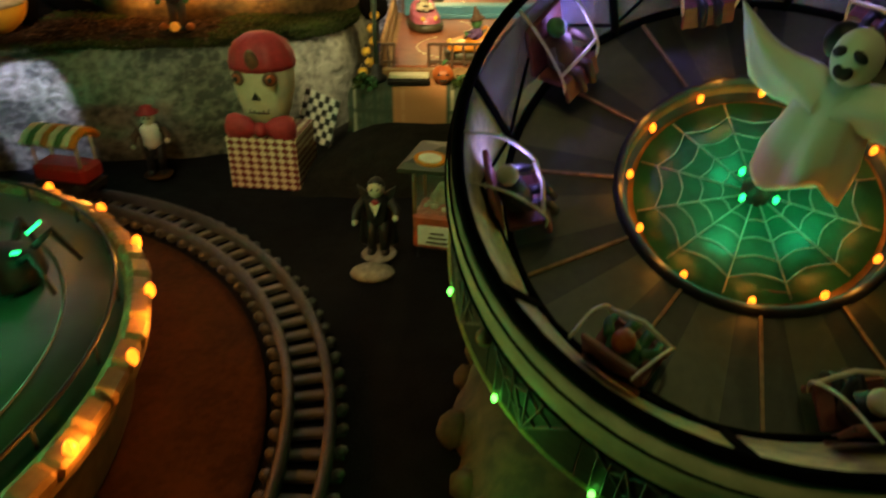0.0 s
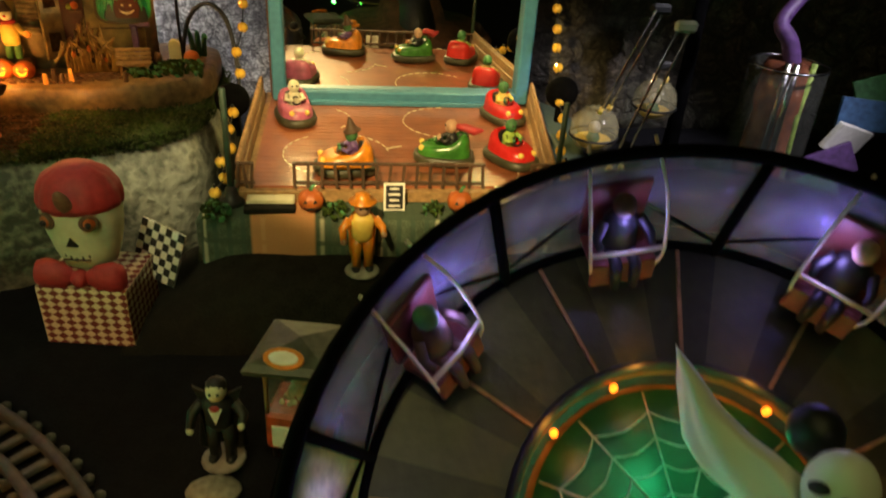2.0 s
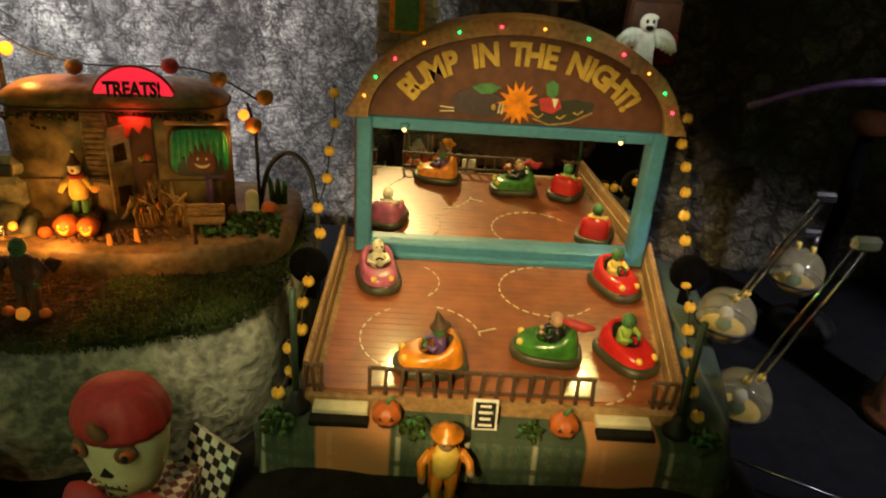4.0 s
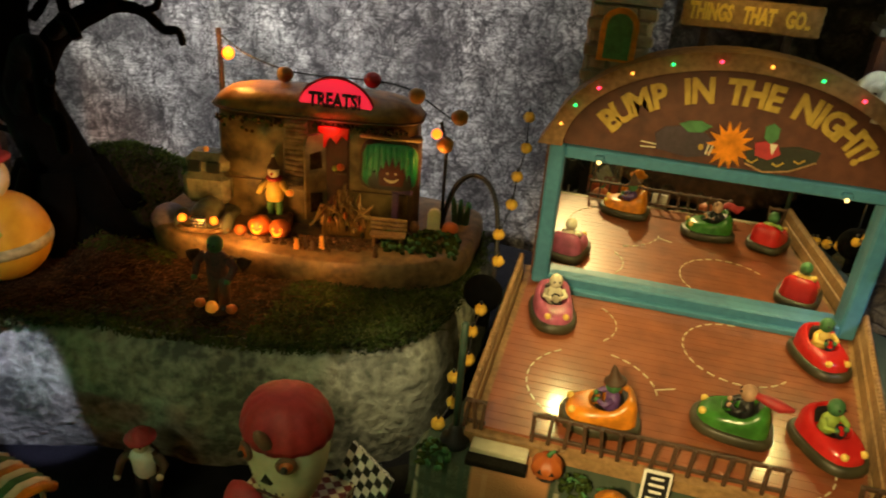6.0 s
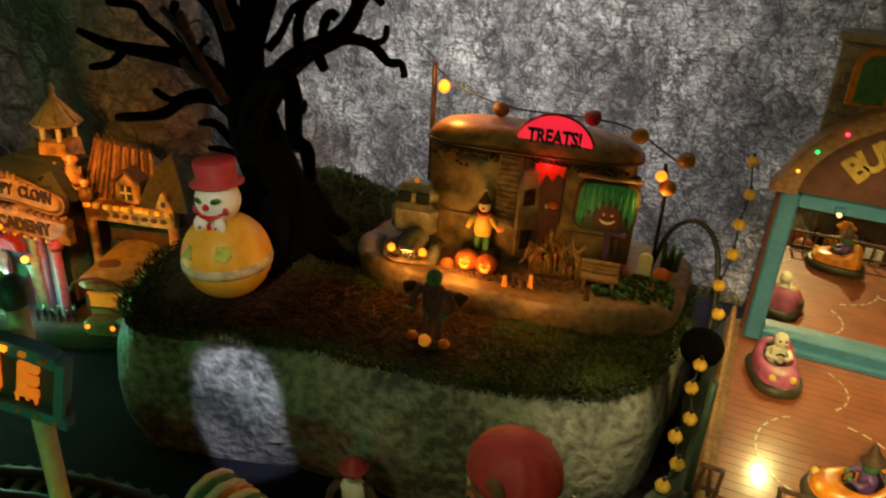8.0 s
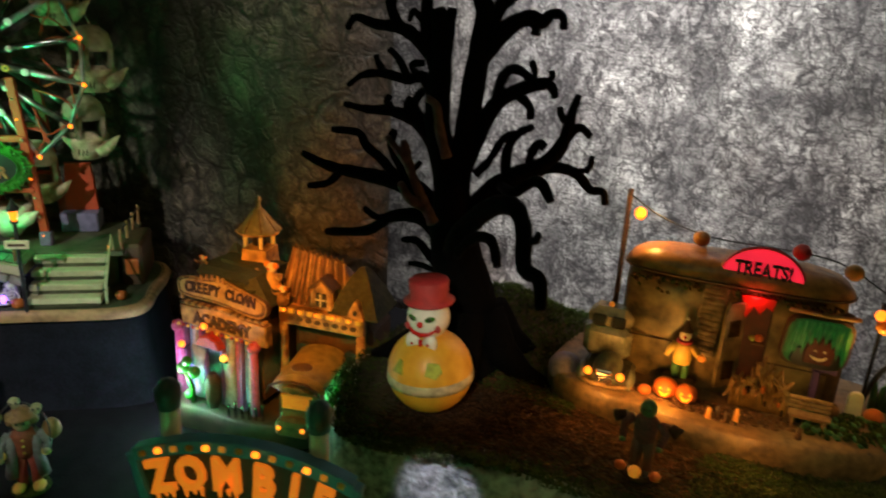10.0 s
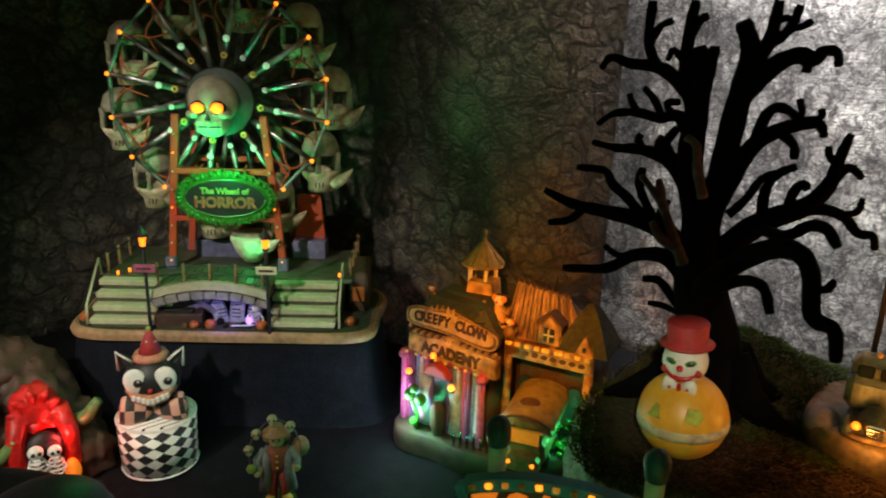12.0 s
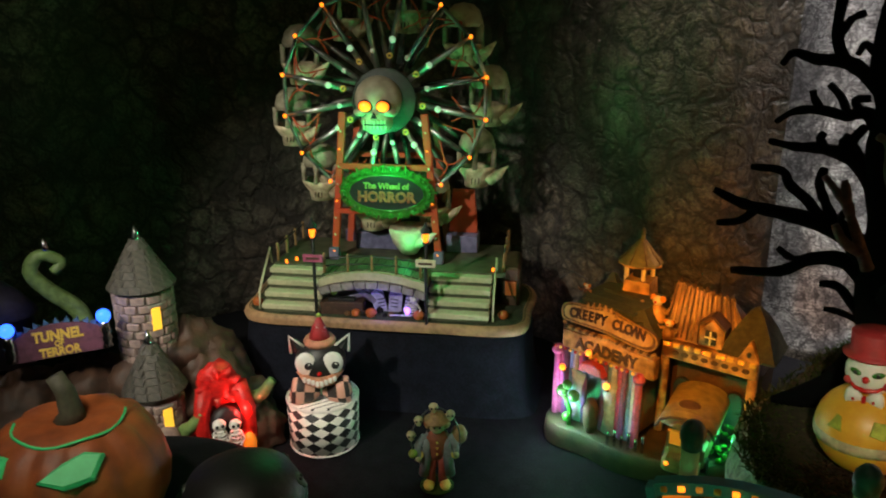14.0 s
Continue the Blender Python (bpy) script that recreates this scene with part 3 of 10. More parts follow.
table_cloth()
sheet("backdrop_1", [(0.12, 1.03), (-0.1, 1.03), (-0.36, 1.02), (-0.56, 1.0), (-0.74, 0.98)], -0.01, 1.15, FOREST, "grey printed forest cloth with bare twisted trees, lit pale", 0.012)
sheet("backdrop_2", [(-0.568, 0.842), (-0.615, 0.795), (-0.72, 0.80), (-0.86, 0.80), (-1.00, 0.76), (-1.13, 0.62), (-1.20, 0.40), (-1.23, 0.1), (-1.24, -0.5)], -0.01, 1.15, STONE, "dark creased cloth printed with stone and bark", 0.022)
sheet("backdrop_3", [(0.035, 0.985), (0.30, 0.98), (0.62, 0.96), (0.93, 0.90), (0.97, 0.5), (0.98, -0.6)], -0.01, 1.15, STONE, "dark creased cloth closing the display's side", 0.02)


def room():
    paint = mat("dim_wall_paint", (0.20, 0.19, 0.18), 0.9)
    for name, m, size in (("wall_south", T(-0.2, -1.9, 0.6), (4.6, 0.1, 2.7)), ("wall_north", T(-0.2, 1.9, 0.6), (4.6, 0.1, 2.7)), ("wall_west", T(-2.45, 0, 0.6), (0.1, 3.7, 2.7)), ("wall_east", T(2.05, 0, 0.6), (0.1, 3.7, 2.7))):
        solo(name, Geo(paint).box(*size, None, 0.01), "dim grey painted wall of the room", "wall", m, kind="structure")
    solo("floor", Geo(mat("dark_board_floor", (0.12, 0.08, 0.05), 0.6, scale=30)).box(4.8, 4.0, 0.1, T(-0.2, 0, -0.80), 0.01), "dim brown floor of the room", "floor", kind="structure")
    table = thing("display_table", "wooden table carrying the cloth-covered display", "table")
    wood = mat("plain_table_wood", (0.22, 0.14, 0.08), 0.6, scale=40)
    part("tabletop", Geo(wood).box(2.7, 2.0, 0.03, T(-0.2, 0.15, -0.0225), 0.004), table)
    for sx in (-1, 1):
        for sy in (-1, 1):
            part("leg", Geo(wood).box(0.06, 0.06, 0.712, T(-0.2 + sx * 1.25, 0.15 + sy * 0.9, -0.3935), 0.004), table)
    g = Geo(mat("dim_ceiling_paint", (0.4, 0.39, 0.37), 0.9)).box(4.8, 4.0, 0.1, T(-0.2, 0, 2.0), 0.01)
    solo("ceiling", g, "dim painted ceiling of the room", "ceiling", kind="structure")


room()

# ---- hill with moss ----
HILL = [(-0.485, 0.70), (-0.462, 0.625), (-0.421, 0.588), (-0.37, 0.598), (-0.30, 0.618), (-0.208, 0.630), (-0.125, 0.657), (-0.092, 0.703), (-0.085, 0.772), (-0.095, 0.850), (-0.20, 0.885), (-0.35, 0.885), (-0.46, 0.83)]
HILL_TOP = 0.100
EARTH = mat("dark_hill_earth", (0.040, 0.030, 0.014), 0.95, col2=(0.012, 0.012, 0.006), scale=160, bump=0.8)


def hill_height(x, y):
    return HILL_TOP + 0.004 * noise.noise(Vector((x * 22, y * 22, 0))) + 0.045 * math.exp(-((x + 0.40) ** 2 / 0.006 + (y - 0.80) ** 2 / 0.003))


def hill():
    top = thing("display_hill", "grey plaster hill with a flat mossy top under the camper", "hill")
    ring = smoothed(HILL, 8)
    c = Vector((-0.28, 0.75))
    g = Geo(ROCK)
    vs, fs, n = [], [], len(ring)
    levels = [(-0.004, 0.002), (0.012, 0.006), (0.03, 0.009), (0.05, 0.010), (0.07, 0.008), (0.085, 0.003), (0.094, -0.003), (0.098, -0.010)]
    for z, off in levels:
        for i, p in enumerate(ring):
            d = (p - c).normalized()
            b = 0.009 * noise.noise(Vector((p.x * 14, p.y * 14, z * 9))) + 0.0035 * noise.noise(Vector((p.x * 60, p.y * 60, z * 60)))
            q = p + d * (off + b)
            vs.append((q.x, q.y, z))
    for j in range(len(levels) - 1):
        for i in range(n):
            fs.append([j * n + i, j * n + (i + 1) % n, (j + 1) * n + (i + 1) % n, (j + 1) * n + i])
    g.add(vs, fs)
    part("rock_side", g, top, "grey mottled plaster rock side")
    g = Geo(EARTH)
    vs, fs = [], []
    for k in range(9):
        s = 1 - k / 8
        for p in ring:
            q = c + (p - c) * s * 0.985
            vs.append((q.x, q.y, hill_height(q.x, q.y) - (0.004 if k == 0 else 0)))
    for j in range(8):
        for i in range(n):
            fs.append([j * n + i, j * n + (i + 1) % n, (j + 1) * n + (i + 1) % n, (j + 1) * n + i])
    g.add(vs, fs)
    part("earth_top", g, top, "brown earth top of the hill")
    return ring, c


RING, HILL_C = hill()


def tufts(name, label, materials, spots, length, rad, tilt=(0.3, 1.35)):
    g = Geo()
    rng = random.Random(5)
    for x, y, z in spots:
        g.use(rng.choice(materials))
        a, lean, h = rng.uniform(0, 6.28), rng.uniform(*tilt), length * rng.uniform(0.5, 1.3)
        dx, dy = math.cos(a) * h * math.sin(lean), math.sin(a) * h * math.sin(lean)
        dz = h * math.cos(lean)
        g.tube([(x, y, z - 0.001), (x + dx * 0.5, y + dy * 0.5, z + dz * 0.7), (x + dx * 1.2, y + dy * 1.2, z + dz * 0.8)], [rad, rad * 0.9, rad * 0.3], 3)
    return solo(name, g, label, "moss", kind="stuff")


def moss_spots(count, lo, hi, seed, keep):
    rng, out = random.Random(seed), []
    while len(out) < count:
        k, t = rng.randrange(len(RING)), rng.random()
        p = RING[k].lerp(RING[(k + 1) % len(RING)], t)
        q = HILL_C + (p - HILL_C) * rng.uniform(lo, hi)
        if keep(q.x, q.y):
            out.append((q.x, q.y, hill_height(q.x, q.y) - (0.004 if hi > 1 else 0)))
    return out


MOSS2 = mat("yellow_green_moss", (0.07, 0.085, 0.016), 0.95)
STRAW2 = mat("rust_straw", (0.12, 0.05, 0.016), 0.9)
tufts("moss", "green moss along the hill's rim", [MOSSG, MOSSG, MOSS2], moss_spots(10000, 0.74, 1.02, 1, lambda x, y: y < 0.86), 0.0065, 0.0006)
tufts("moss", "dark green moss behind the tree", [MOSSG], moss_spots(4000, 0.15, 0.95, 3, lambda x, y: x < -0.3 and y > 0.70), 0.006, 0.0007)
tufts("moss", "green moss on the sloping end of the hill", [MOSSG, MOSSG, MOSS2], moss_spots(4500, 0.50, 1.0, 5, lambda x, y: x > -0.20 and y < 0.735), 0.0065, 0.0006)
tufts("straw_litter", "brown straw scattered over the hill top", [STRAW, STRAW2, STRAW], moss_spots(6500, 0.25, 0.90, 2, lambda x, y: y < 0.73 and -0.41 < x < -0.15), 0.010, 0.00042, (1.1, 1.5))

# ---- bumper car arena ----
ARENA_Z = 0.080


def arch(cx, z0, rx, rz, n=28):
    return [(cx + rx * math.cos(math.pi * i / n), z0 + rz * math.sin(math.pi * i / n)) for i in range(n + 1)]


OCHRE = mat("ochre_letter_paint", (0.50, 0.35, 0.06), 0.5, col2=(0.34, 0.22, 0.035))


def arena():
    top = thing("bumper_car_arena", "miniature bumper car arena with arched sign, mirror back and red floor", "toy arena")
    g = Geo(TANWOOD)
    g.add([(-0.052, 0.624, 0.070), (0.182, 0.622, 0.070), (0.214, 0.845, 0.070), (-0.055, 0.845, 0.070), (-0.052, 0.624, 0.078), (0.182, 0.622, 0.078), (0.214, 0.845, 0.078), (-0.055, 0.845, 0.078)],
          [[0, 1, 5, 4], [1, 2, 6, 5], [2, 3, 7, 6], [3, 0, 4, 7], [4, 5, 6, 7], [3, 2, 1, 0]], smooth=False)
    part("base", g, top, "tan timber base slab")
    rng = random.Random(3)
    for i in range(26):
        g = Geo(FLOORRED)
        # floor boards run across
        y0, y1 = 0.630 + i * 0.0076, 0.630 + i * 0.0076 + 0.00728
        xl, xr = -0.044, 0.176 + (y0 - 0.63) * 0.13
        z = ARENA_Z + rng.uniform(-0.00003, 0.00003)
        g.add([(xl, y0, z), (xr, y0, z), (xr, y1, z), (xl, y1, z), (xl, y0, 0.0775), (xr, y0, 0.0775), (xr, y1, 0.0775), (xl, y1, 0.0775)],
              [[0, 1, 2, 3], [0, 4, 5, 1], [2, 6, 7, 3], [1, 5, 6, 2], [0, 3, 7, 4]], smooth=False)
        part("floor_board", g, top)
    # dashed arcs painted on the floor
    for cx, cy, r, a0, a1 in ((0.018, 0.690, 0.0425, 128, 238), (0.018, 0.690, 0.0425, 12, 72), (0.116, 0.765, 0.038, 92, 318), (0.000, 0.768, 0.030, -38, 48), (0.128, 0.660, 0.034, -70, 20)):
        count = int(radians(a1 - a0) * r / 0.0088)
        for k in range(count + 1):
            a = radians(a0 + (a1 - a0) * k / count)
            part("floor_dash", Geo(CREAM).box(0.0055, 0.0009, 0.0006, T(cx + r * math.cos(a), cy + r * math.sin(a), ARENA_Z + 0.0004, 0, 0, math.degrees(a) + 90), 0.0001), top)
    part("floor_dash", Geo(CREAM).box(0.014, 0.0009, 0.0006, T(0.0655, 0.704, ARENA_Z + 0.0004, 0, 0, 24), 0.0001), top)
    for name, x0, x1, s in (("side_rail", -0.0515, -0.052, -1), ("side_rail", 0.181, 0.207, 1)):
        g = Geo(TANWOOD)
        n = 44
        for i in range(2):
            z = 0.085 + 0.010 * i
            a, b = Vector((x0, 0.630, z)), Vector((x1, 0.818, z))
            d = b - a
            g.box(0.006 - i * 0.002, d.length, 0.012, Matrix.Translation((a + b) / 2) @ T(0, 0, 0, 0, 0, -math.degrees(math.atan2(d.x, d.y))), 0.0008)
        for k in range(n):
            p = Vector((x0, 0.632, 0.1015)).lerp(Vector((x1, 0.816, 0.1015)), k / (n - 1))
            g.ball(0.0019, Matrix.Translation(p), 6, 4)
        part(name, g, top, "tan timber side rail with a notched top")
    # front fence and gate stubs
    def fence(x0, x1, y):
        n = max(2, int((x1 - x0) / 0.0093))
        for z in (0.0835, 0.0985):
            part("fence_rail", Geo(DARKWOOD).box(x1 - x0 + 0.003, 0.002, 0.0024, T((x0 + x1) / 2, y, z)), top)
        rng = random.Random(int(x0 * 1000))
        for k in range(n + 1):
            part("fence_post", Geo(DARKWOOD).box(0.0022, 0.0022, 0.020, T(x0 + (x1 - x0) * k / n, y - 0.002, 0.090, 0, rng.uniform(-7, 7), 0)), top)
    fence(-0.012, 0.127, 0.628)
    fence(-0.052, -0.042, 0.628)
    fence(0.165, 0.178, 0.628)
    for x in (-0.029, 0.147):
        part("entry_step", Geo(CREAM).box(0.034, 0.010, 0.005, T(x, 0.619, 0.0735)), top, "cream entry step")
        part("entry_step", Geo(GREYBROWN).box(0.036, 0.008, 0.004, T(x, 0.6095, 0.0715)), top, "dark lower step")
    # teal frame and mirror
    part("frame_side", Geo(TEAL).box(0.012, 0.012, 0.118, T(-0.0355, 0.816, 0.141)), top, "teal frame post")
    part("frame_side", Geo(TEAL).box(0.012, 0.012, 0.118, T(0.1965, 0.816, 0.141)), top, "teal frame post")
    part("frame_top", Geo(TEAL).box(0.220, 0.012, 0.009, T(0.0805, 0.816, 0.1955)), top, "teal frame head")
    part("frame_foot", Geo(TEAL).box(0.220, 0.012, 0.010, T(0.0805, 0.816, 0.087)).box(0.220, 0.016, 0.004, T(0.0805, 0.812, 0.0822)), top, "teal frame sill")
    for x in (-0.004, 0.164):
        lb = part("frame_lamp", Geo(TEAL).box(0.007, 0.006, 0.004, T(x, 0.8075, 0.1955), 0.001), top, "small lamp holder under the sign")
        part("lamp_bulb", Geo(mat("bright_lamp_%d" % int(x > 0), (1, 0.66, 0.22), 0.3, col2=(1, 0.66, 0.22), bump=0, glow=2.4)).ball(0.0017, T(x, 0.8050, 0.1930), 10, 8), lb, "bright warm bulb")
    part("mirror", Geo(MIRROR).box(0.222, 0.003, 0.104, T(0.0805, 0.822, 0.1405), 0.0002), top, "mirror filling the arena's back")
    part("back_board", Geo(WOODRED).box(0.250, 0.006, 0.122, T(0.0805, 0.829, 0.141)), top, "red-brown board behind the mirror")
    # arched sign
    part("sign_board", Geo(WOODRED).prism(arch(0.0825, 0.200, 0.118, 0.073), 0.010, T(0, 0.820, 0)), top, "red-brown arched sign board")
    g = Geo(TANWOOD)
    vs, fs = [], []
    n = 36
    for i in range(n + 1):
        a = math.pi * i / n
        for r, y in ((0, 0.809), (0.012, 0.809), (0.012, 0.832), (0, 0.832)):
            flare = 0.006 * max(0, 1 - math.sin(a) * 6)
            vs.append((0.0825 + (0.115 + r + (flare if r else 0)) * math.cos(a), y, 0.200 + (0.069 + r) * math.sin(a)))
    for i in range(n):
        for j in range(4):
            fs.append([i * 4 + j, i * 4 + (j + 1) % 4, (i + 1) * 4 + (j + 1) % 4, (i + 1) * 4 + j])
    fs += [[3, 2, 1, 0], [n * 4 + j for j in range(4)]]
    part("sign_rim", g.add(vs, fs, smooth=False), top, "tan curved rim of the sign")
    word, wide = "BUMP IN THE NIGHT!", {"M": 1.25, "I": 0.55, " ": 0.75, "!": 0.55, "N": 1.12, "U": 1.05, "H": 1.05, "G": 1.08}
    steps = [wide.get(c, 1.0) for c in word]
    run = 0.0
    for ch, w in zip(word, steps):
        t = (run + w / 2) / sum(steps)
        run += w
        if ch == " ":
            continue
        a = radians(163 - 146 * (t + 0.022 * math.sin(2 * math.pi * t)))
        tilt = math.degrees(math.atan2(-0.050 * math.cos(a), 0.090 * math.sin(a)))
        p = part("letter", glyph(ch, 0.0235, 0.0012, OCHRE), top)
        p.matrix_basis = T(0.0825 + 0.090 * math.cos(a), 0.8135, 0.2045 + 0.049 * math.sin(a), 0, -tilt * 0.9, 0) @ Matrix.Diagonal((0.88, 1, 1, 1))
    # painted crash scene
    star = []
    for k in range(28):
        r = 0.016 if k % 2 == 0 else 0.009
        star.append((r * math.cos(math.pi * k / 14), r * 1.15 * math.sin(math.pi * k / 14)))
    part("painted_burst", Geo(ORANGEP).prism(star, 0.0014, T(0.082, 0.8138, 0.2165)), top, "orange painted burst")
    plum = mat("dark_plum_paint", (0.055, 0.035, 0.05), 0.5, col2=(0.035, 0.025, 0.03), scale=300)
    hull = [(-0.021, 0.003), (-0.018, -0.008), (0.004, -0.011), (0.017, -0.008), (0.020, 0.002), (0.013, 0.008), (-0.004, 0.011), (-0.015, 0.009)]
    part("painted_car", Geo(plum).prism(hull, 0.0012, T(0.052, 0.8140, 0.2150)).use(GREENM).prism([(-0.010, 0.001), (-0.003, -0.004), (0.006, -0.003), (0.012, 0.002), (0.004, 0.005), (-0.004, 0.004)], 0.0014, T(0.056, 0.8132, 0.2265)).use(BONE).box(0.0012, 0.001, 0.008, T(0.068, 0.8130, 0.2120, 0, 8, 0), 0.0002).box(0.0012, 0.001, 0.008, T(0.0705, 0.8130, 0.2115, 0, 8, 0), 0.0002).use(OCHRE).prism(ellipse(0.0018, 0.0024, 10), 0.0012, T(0.0635, 0.8130, 0.2130)), top, "painted dark plum car with a green driver")
    olive = mat("dark_olive_paint", (0.030, 0.034, 0.020), 0.5, col2=(0.02, 0.022, 0.014), scale=300)
    hull = [(-0.020, -0.006), (-0.006, -0.011), (0.010, -0.008), (0.026, 0.001), (0.027, 0.008), (0.012, 0.010), (-0.008, 0.006), (-0.020, 0.003)]
    car = Geo(olive).prism(hull, 0.0012, T(0.114, 0.8140, 0.2125))
    car.use(TANWOOD).tube([(0.095, 0.8134, 0.2058), (0.108, 0.8134, 0.2012), (0.124, 0.8134, 0.2042), (0.140, 0.8134, 0.2130)], 0.0009, 5)
    car.use(GREENM).prism([(-0.005, 0.005), (-0.004, -0.003), (0.001, -0.007), (0.005, -0.002), (0.0045, 0.005), (0, 0.008)], 0.0014, T(0.107, 0.8132, 0.2285))
    car.use(REDMAT).prism([(-0.009, 0.004), (-0.007, -0.005), (0.002, -0.007), (0.009, -0.002), (0.006, 0.005), (-0.002, 0.006)], 0.0014, T(0.107, 0.8133, 0.2175))
    car.use(BONE).prism([(-0.001, 0.004), (0.002, -0.004), (0.004, 0.004)], 0.0010, T(0.1085, 0.8124, 0.2185))
    for x, z in ((0.099, 0.2085), (0.116, 0.2085), (0.129, 0.2125)):
        car.use(OCHRE).tube([(x - 0.0035, 0.8130, z), (x, 0.8130, z - 0.0016), (x + 0.0035, 0.8130, z + 0.0016)], 0.0007, 5)
    part("painted_car", car, top, "painted dark olive car with a green-faced driver")
    g = Geo(CREAM)
    for k in range(2):
        g.box(0.011, 0.001, 0.0008, T(0.028, 0.8138, 0.2105 - 0.003 * k, 0, 5 - k * 8, 0), 0.0002)
    part("painted_dash", g, top)
    for k, a in enumerate((14, 26, 39, 53, 68, 84, 99, 114, 128, 142, 155, 167)):
        r = radians(a)
        part("rim_bulb", Geo((REDBULB, GREENBULB, WARMBULB)[k % 3]).ball(0.0012, T(0.0825 + 0.121 * math.cos(r), 0.8075, 0.2005 + 0.0745 * math.sin(r)), 8, 6), top)
    # chimney with arched door
    ch = part("chimney", Geo(GREYSTONE).box(0.044, 0.020, 0.074, T(-0.006, 0.838, 0.265)), top, "grey-brown stone chimney")
    for r in range(8):
        for k in range(3):
            part("stone", Geo(GREYSTONE).box(0.0135, 0.003, 0.0078, T(-0.0205 + k * 0.0145 + (0.003 if r % 2 else -0.002), 0.8275, 0.232 + r * 0.009), 0.0012), ch)
    part("door_arch", Geo(ORANGEP).prism([(-0.013, 0), (0.013, 0)] + arch(0, 0.024, 0.013, 0.013, 12), 0.004, T(-0.006, 0.8250, 0.262)), ch, "orange arched door surround")
    part("door", Geo(GREENM).prism([(-0.009, 0), (0.009, 0)] + arch(0, 0.022, 0.009, 0.009, 12), 0.0035, T(-0.006, 0.8228, 0.264)), ch, "dark green arched door")
    part("chimney_cap", Geo(GREYSTONE).box(0.052, 0.026, 0.006, T(-0.006, 0.838, 0.304)), ch)
    # upper plank sign
    sg = part("plank_sign", Geo(TANWOOD).box(0.088, 0.005, 0.020, T(0.077, 0.827, 0.302), 0.001), top, "weathered plank sign")
    for ws, x, w in (("THINGS", 0.051, 0.012), ("THAT", 0.0815, 0.012), ("GO..", 0.106, 0.012)):
        p = part("lettering", glyph(ws, 0.0125, 0.001, YELLOWP), sg)
        p.matrix_basis = T(x, 0.8240, 0.302) @ Matrix.Diagonal((0.62, 1, 1.15, 1))
    for x in (0.05, 0.104):
        part("sign_strut", Geo(DARKWOOD).box(0.005, 0.005, 0.026, T(x, 0.833, 0.287)), top)
    # haunted house block with a ghost doll
    hs = part("house_block", Geo(WOODRED).box(0.040, 0.020, 0.050, T(0.180, 0.838, 0.272)), top, "brick-red haunted house block")
    for k in range(5):
        part("shingle_course", Geo(SLATE).box(0.050 - k * 0.006, 0.026, 0.0055, T(0.180, 0.836, 0.301 + k * 0.005)), hs)
    part("house_window", Geo(REDMAT).box(0.016, 0.003, 0.022, T(0.190, 0.8265, 0.262)), hs, "red shutter")
    g = Geo(WHITE)
    # robe, hood and drooping sleeves
    g.lathe([(0.0015, 0), (0.0086, 0.0008), (0.0080, 0.010), (0.0078, 0.022), (0.0070, 0.029), (0.0040, 0.0325)], 20, T(0.172, 0.8185, 0.2455), flat=0.6)
    for k in range(7):
        g.tube([(0.1648 + k * 0.0024, 0.8140 + 0.0008 * abs(k - 3), 0.2450), (0.1656 + k * 0.0021, 0.8138 + 0.0007 * abs(k - 3), 0.258), (0.1672 + k * 0.0016, 0.8150, 0.270)], [0.0016, 0.0012, 0.0006], 6)
    g.ball(0.0066, T(0.172, 0.8180, 0.2815), 16, 10, rx=0.95, ry=0.85, rz=1.10)
    g.lathe([(0.0046, 0), (0.0034, 0.0025), (0.0006, 0.0055)], 10, T(0.1738, 0.8185, 0.2845, 0, 68, 0))
    for s in (-1, 1):
        g.tube(spine([(0.172 + s * 0.0050, 0.8185, 0.2735), (0.172 + s * 0.0120, 0.8178, 0.2740), (0.172 + s * 0.0180, 0.8165, 0.2700), (0.172 + s * 0.0222, 0.8155, 0.2625)]), [0.0040, 0.0041, 0.0042, 0.0042, 0.0041, 0.0040, 0.0038, 0.0036, 0.0034, 0.0032, 0.0028, 0.0024, 0.0020], 9)
        for q in range(4):
            x = 0.0075 + 0.0036 * q
            g.tube([(0.172 + s * x, 0.8175, 0.2735 - 0.0008 * q), (0.172 + s * (x + 0.0010), 0.8165, 0.2680 - 0.0012 * q), (0.172 + s * (x + 0.0022), 0.8165, 0.2645 - 0.0016 * q)], [0.0034, 0.0026, 0.0010], 7)
        g.use(BLACK).ball(0.0011, T(0.172 + s * 0.0024, 0.8128, 0.2838), 8, 5, rz=1.5, ry=0.5)
        g.use(WHITE)
    g.use(BLACK).ball(0.0026, T(0.172, 0.8128, 0.2792, 0, 0, 0), 10, 6, rz=0.75, ry=0.5, rx=1.2)
    part("ghost_doll", g, top, "white painted ghost doll")
    return top


arena()


BUMPER = mat("olive_rubber", (0.05, 0.046, 0.024), 0.45)


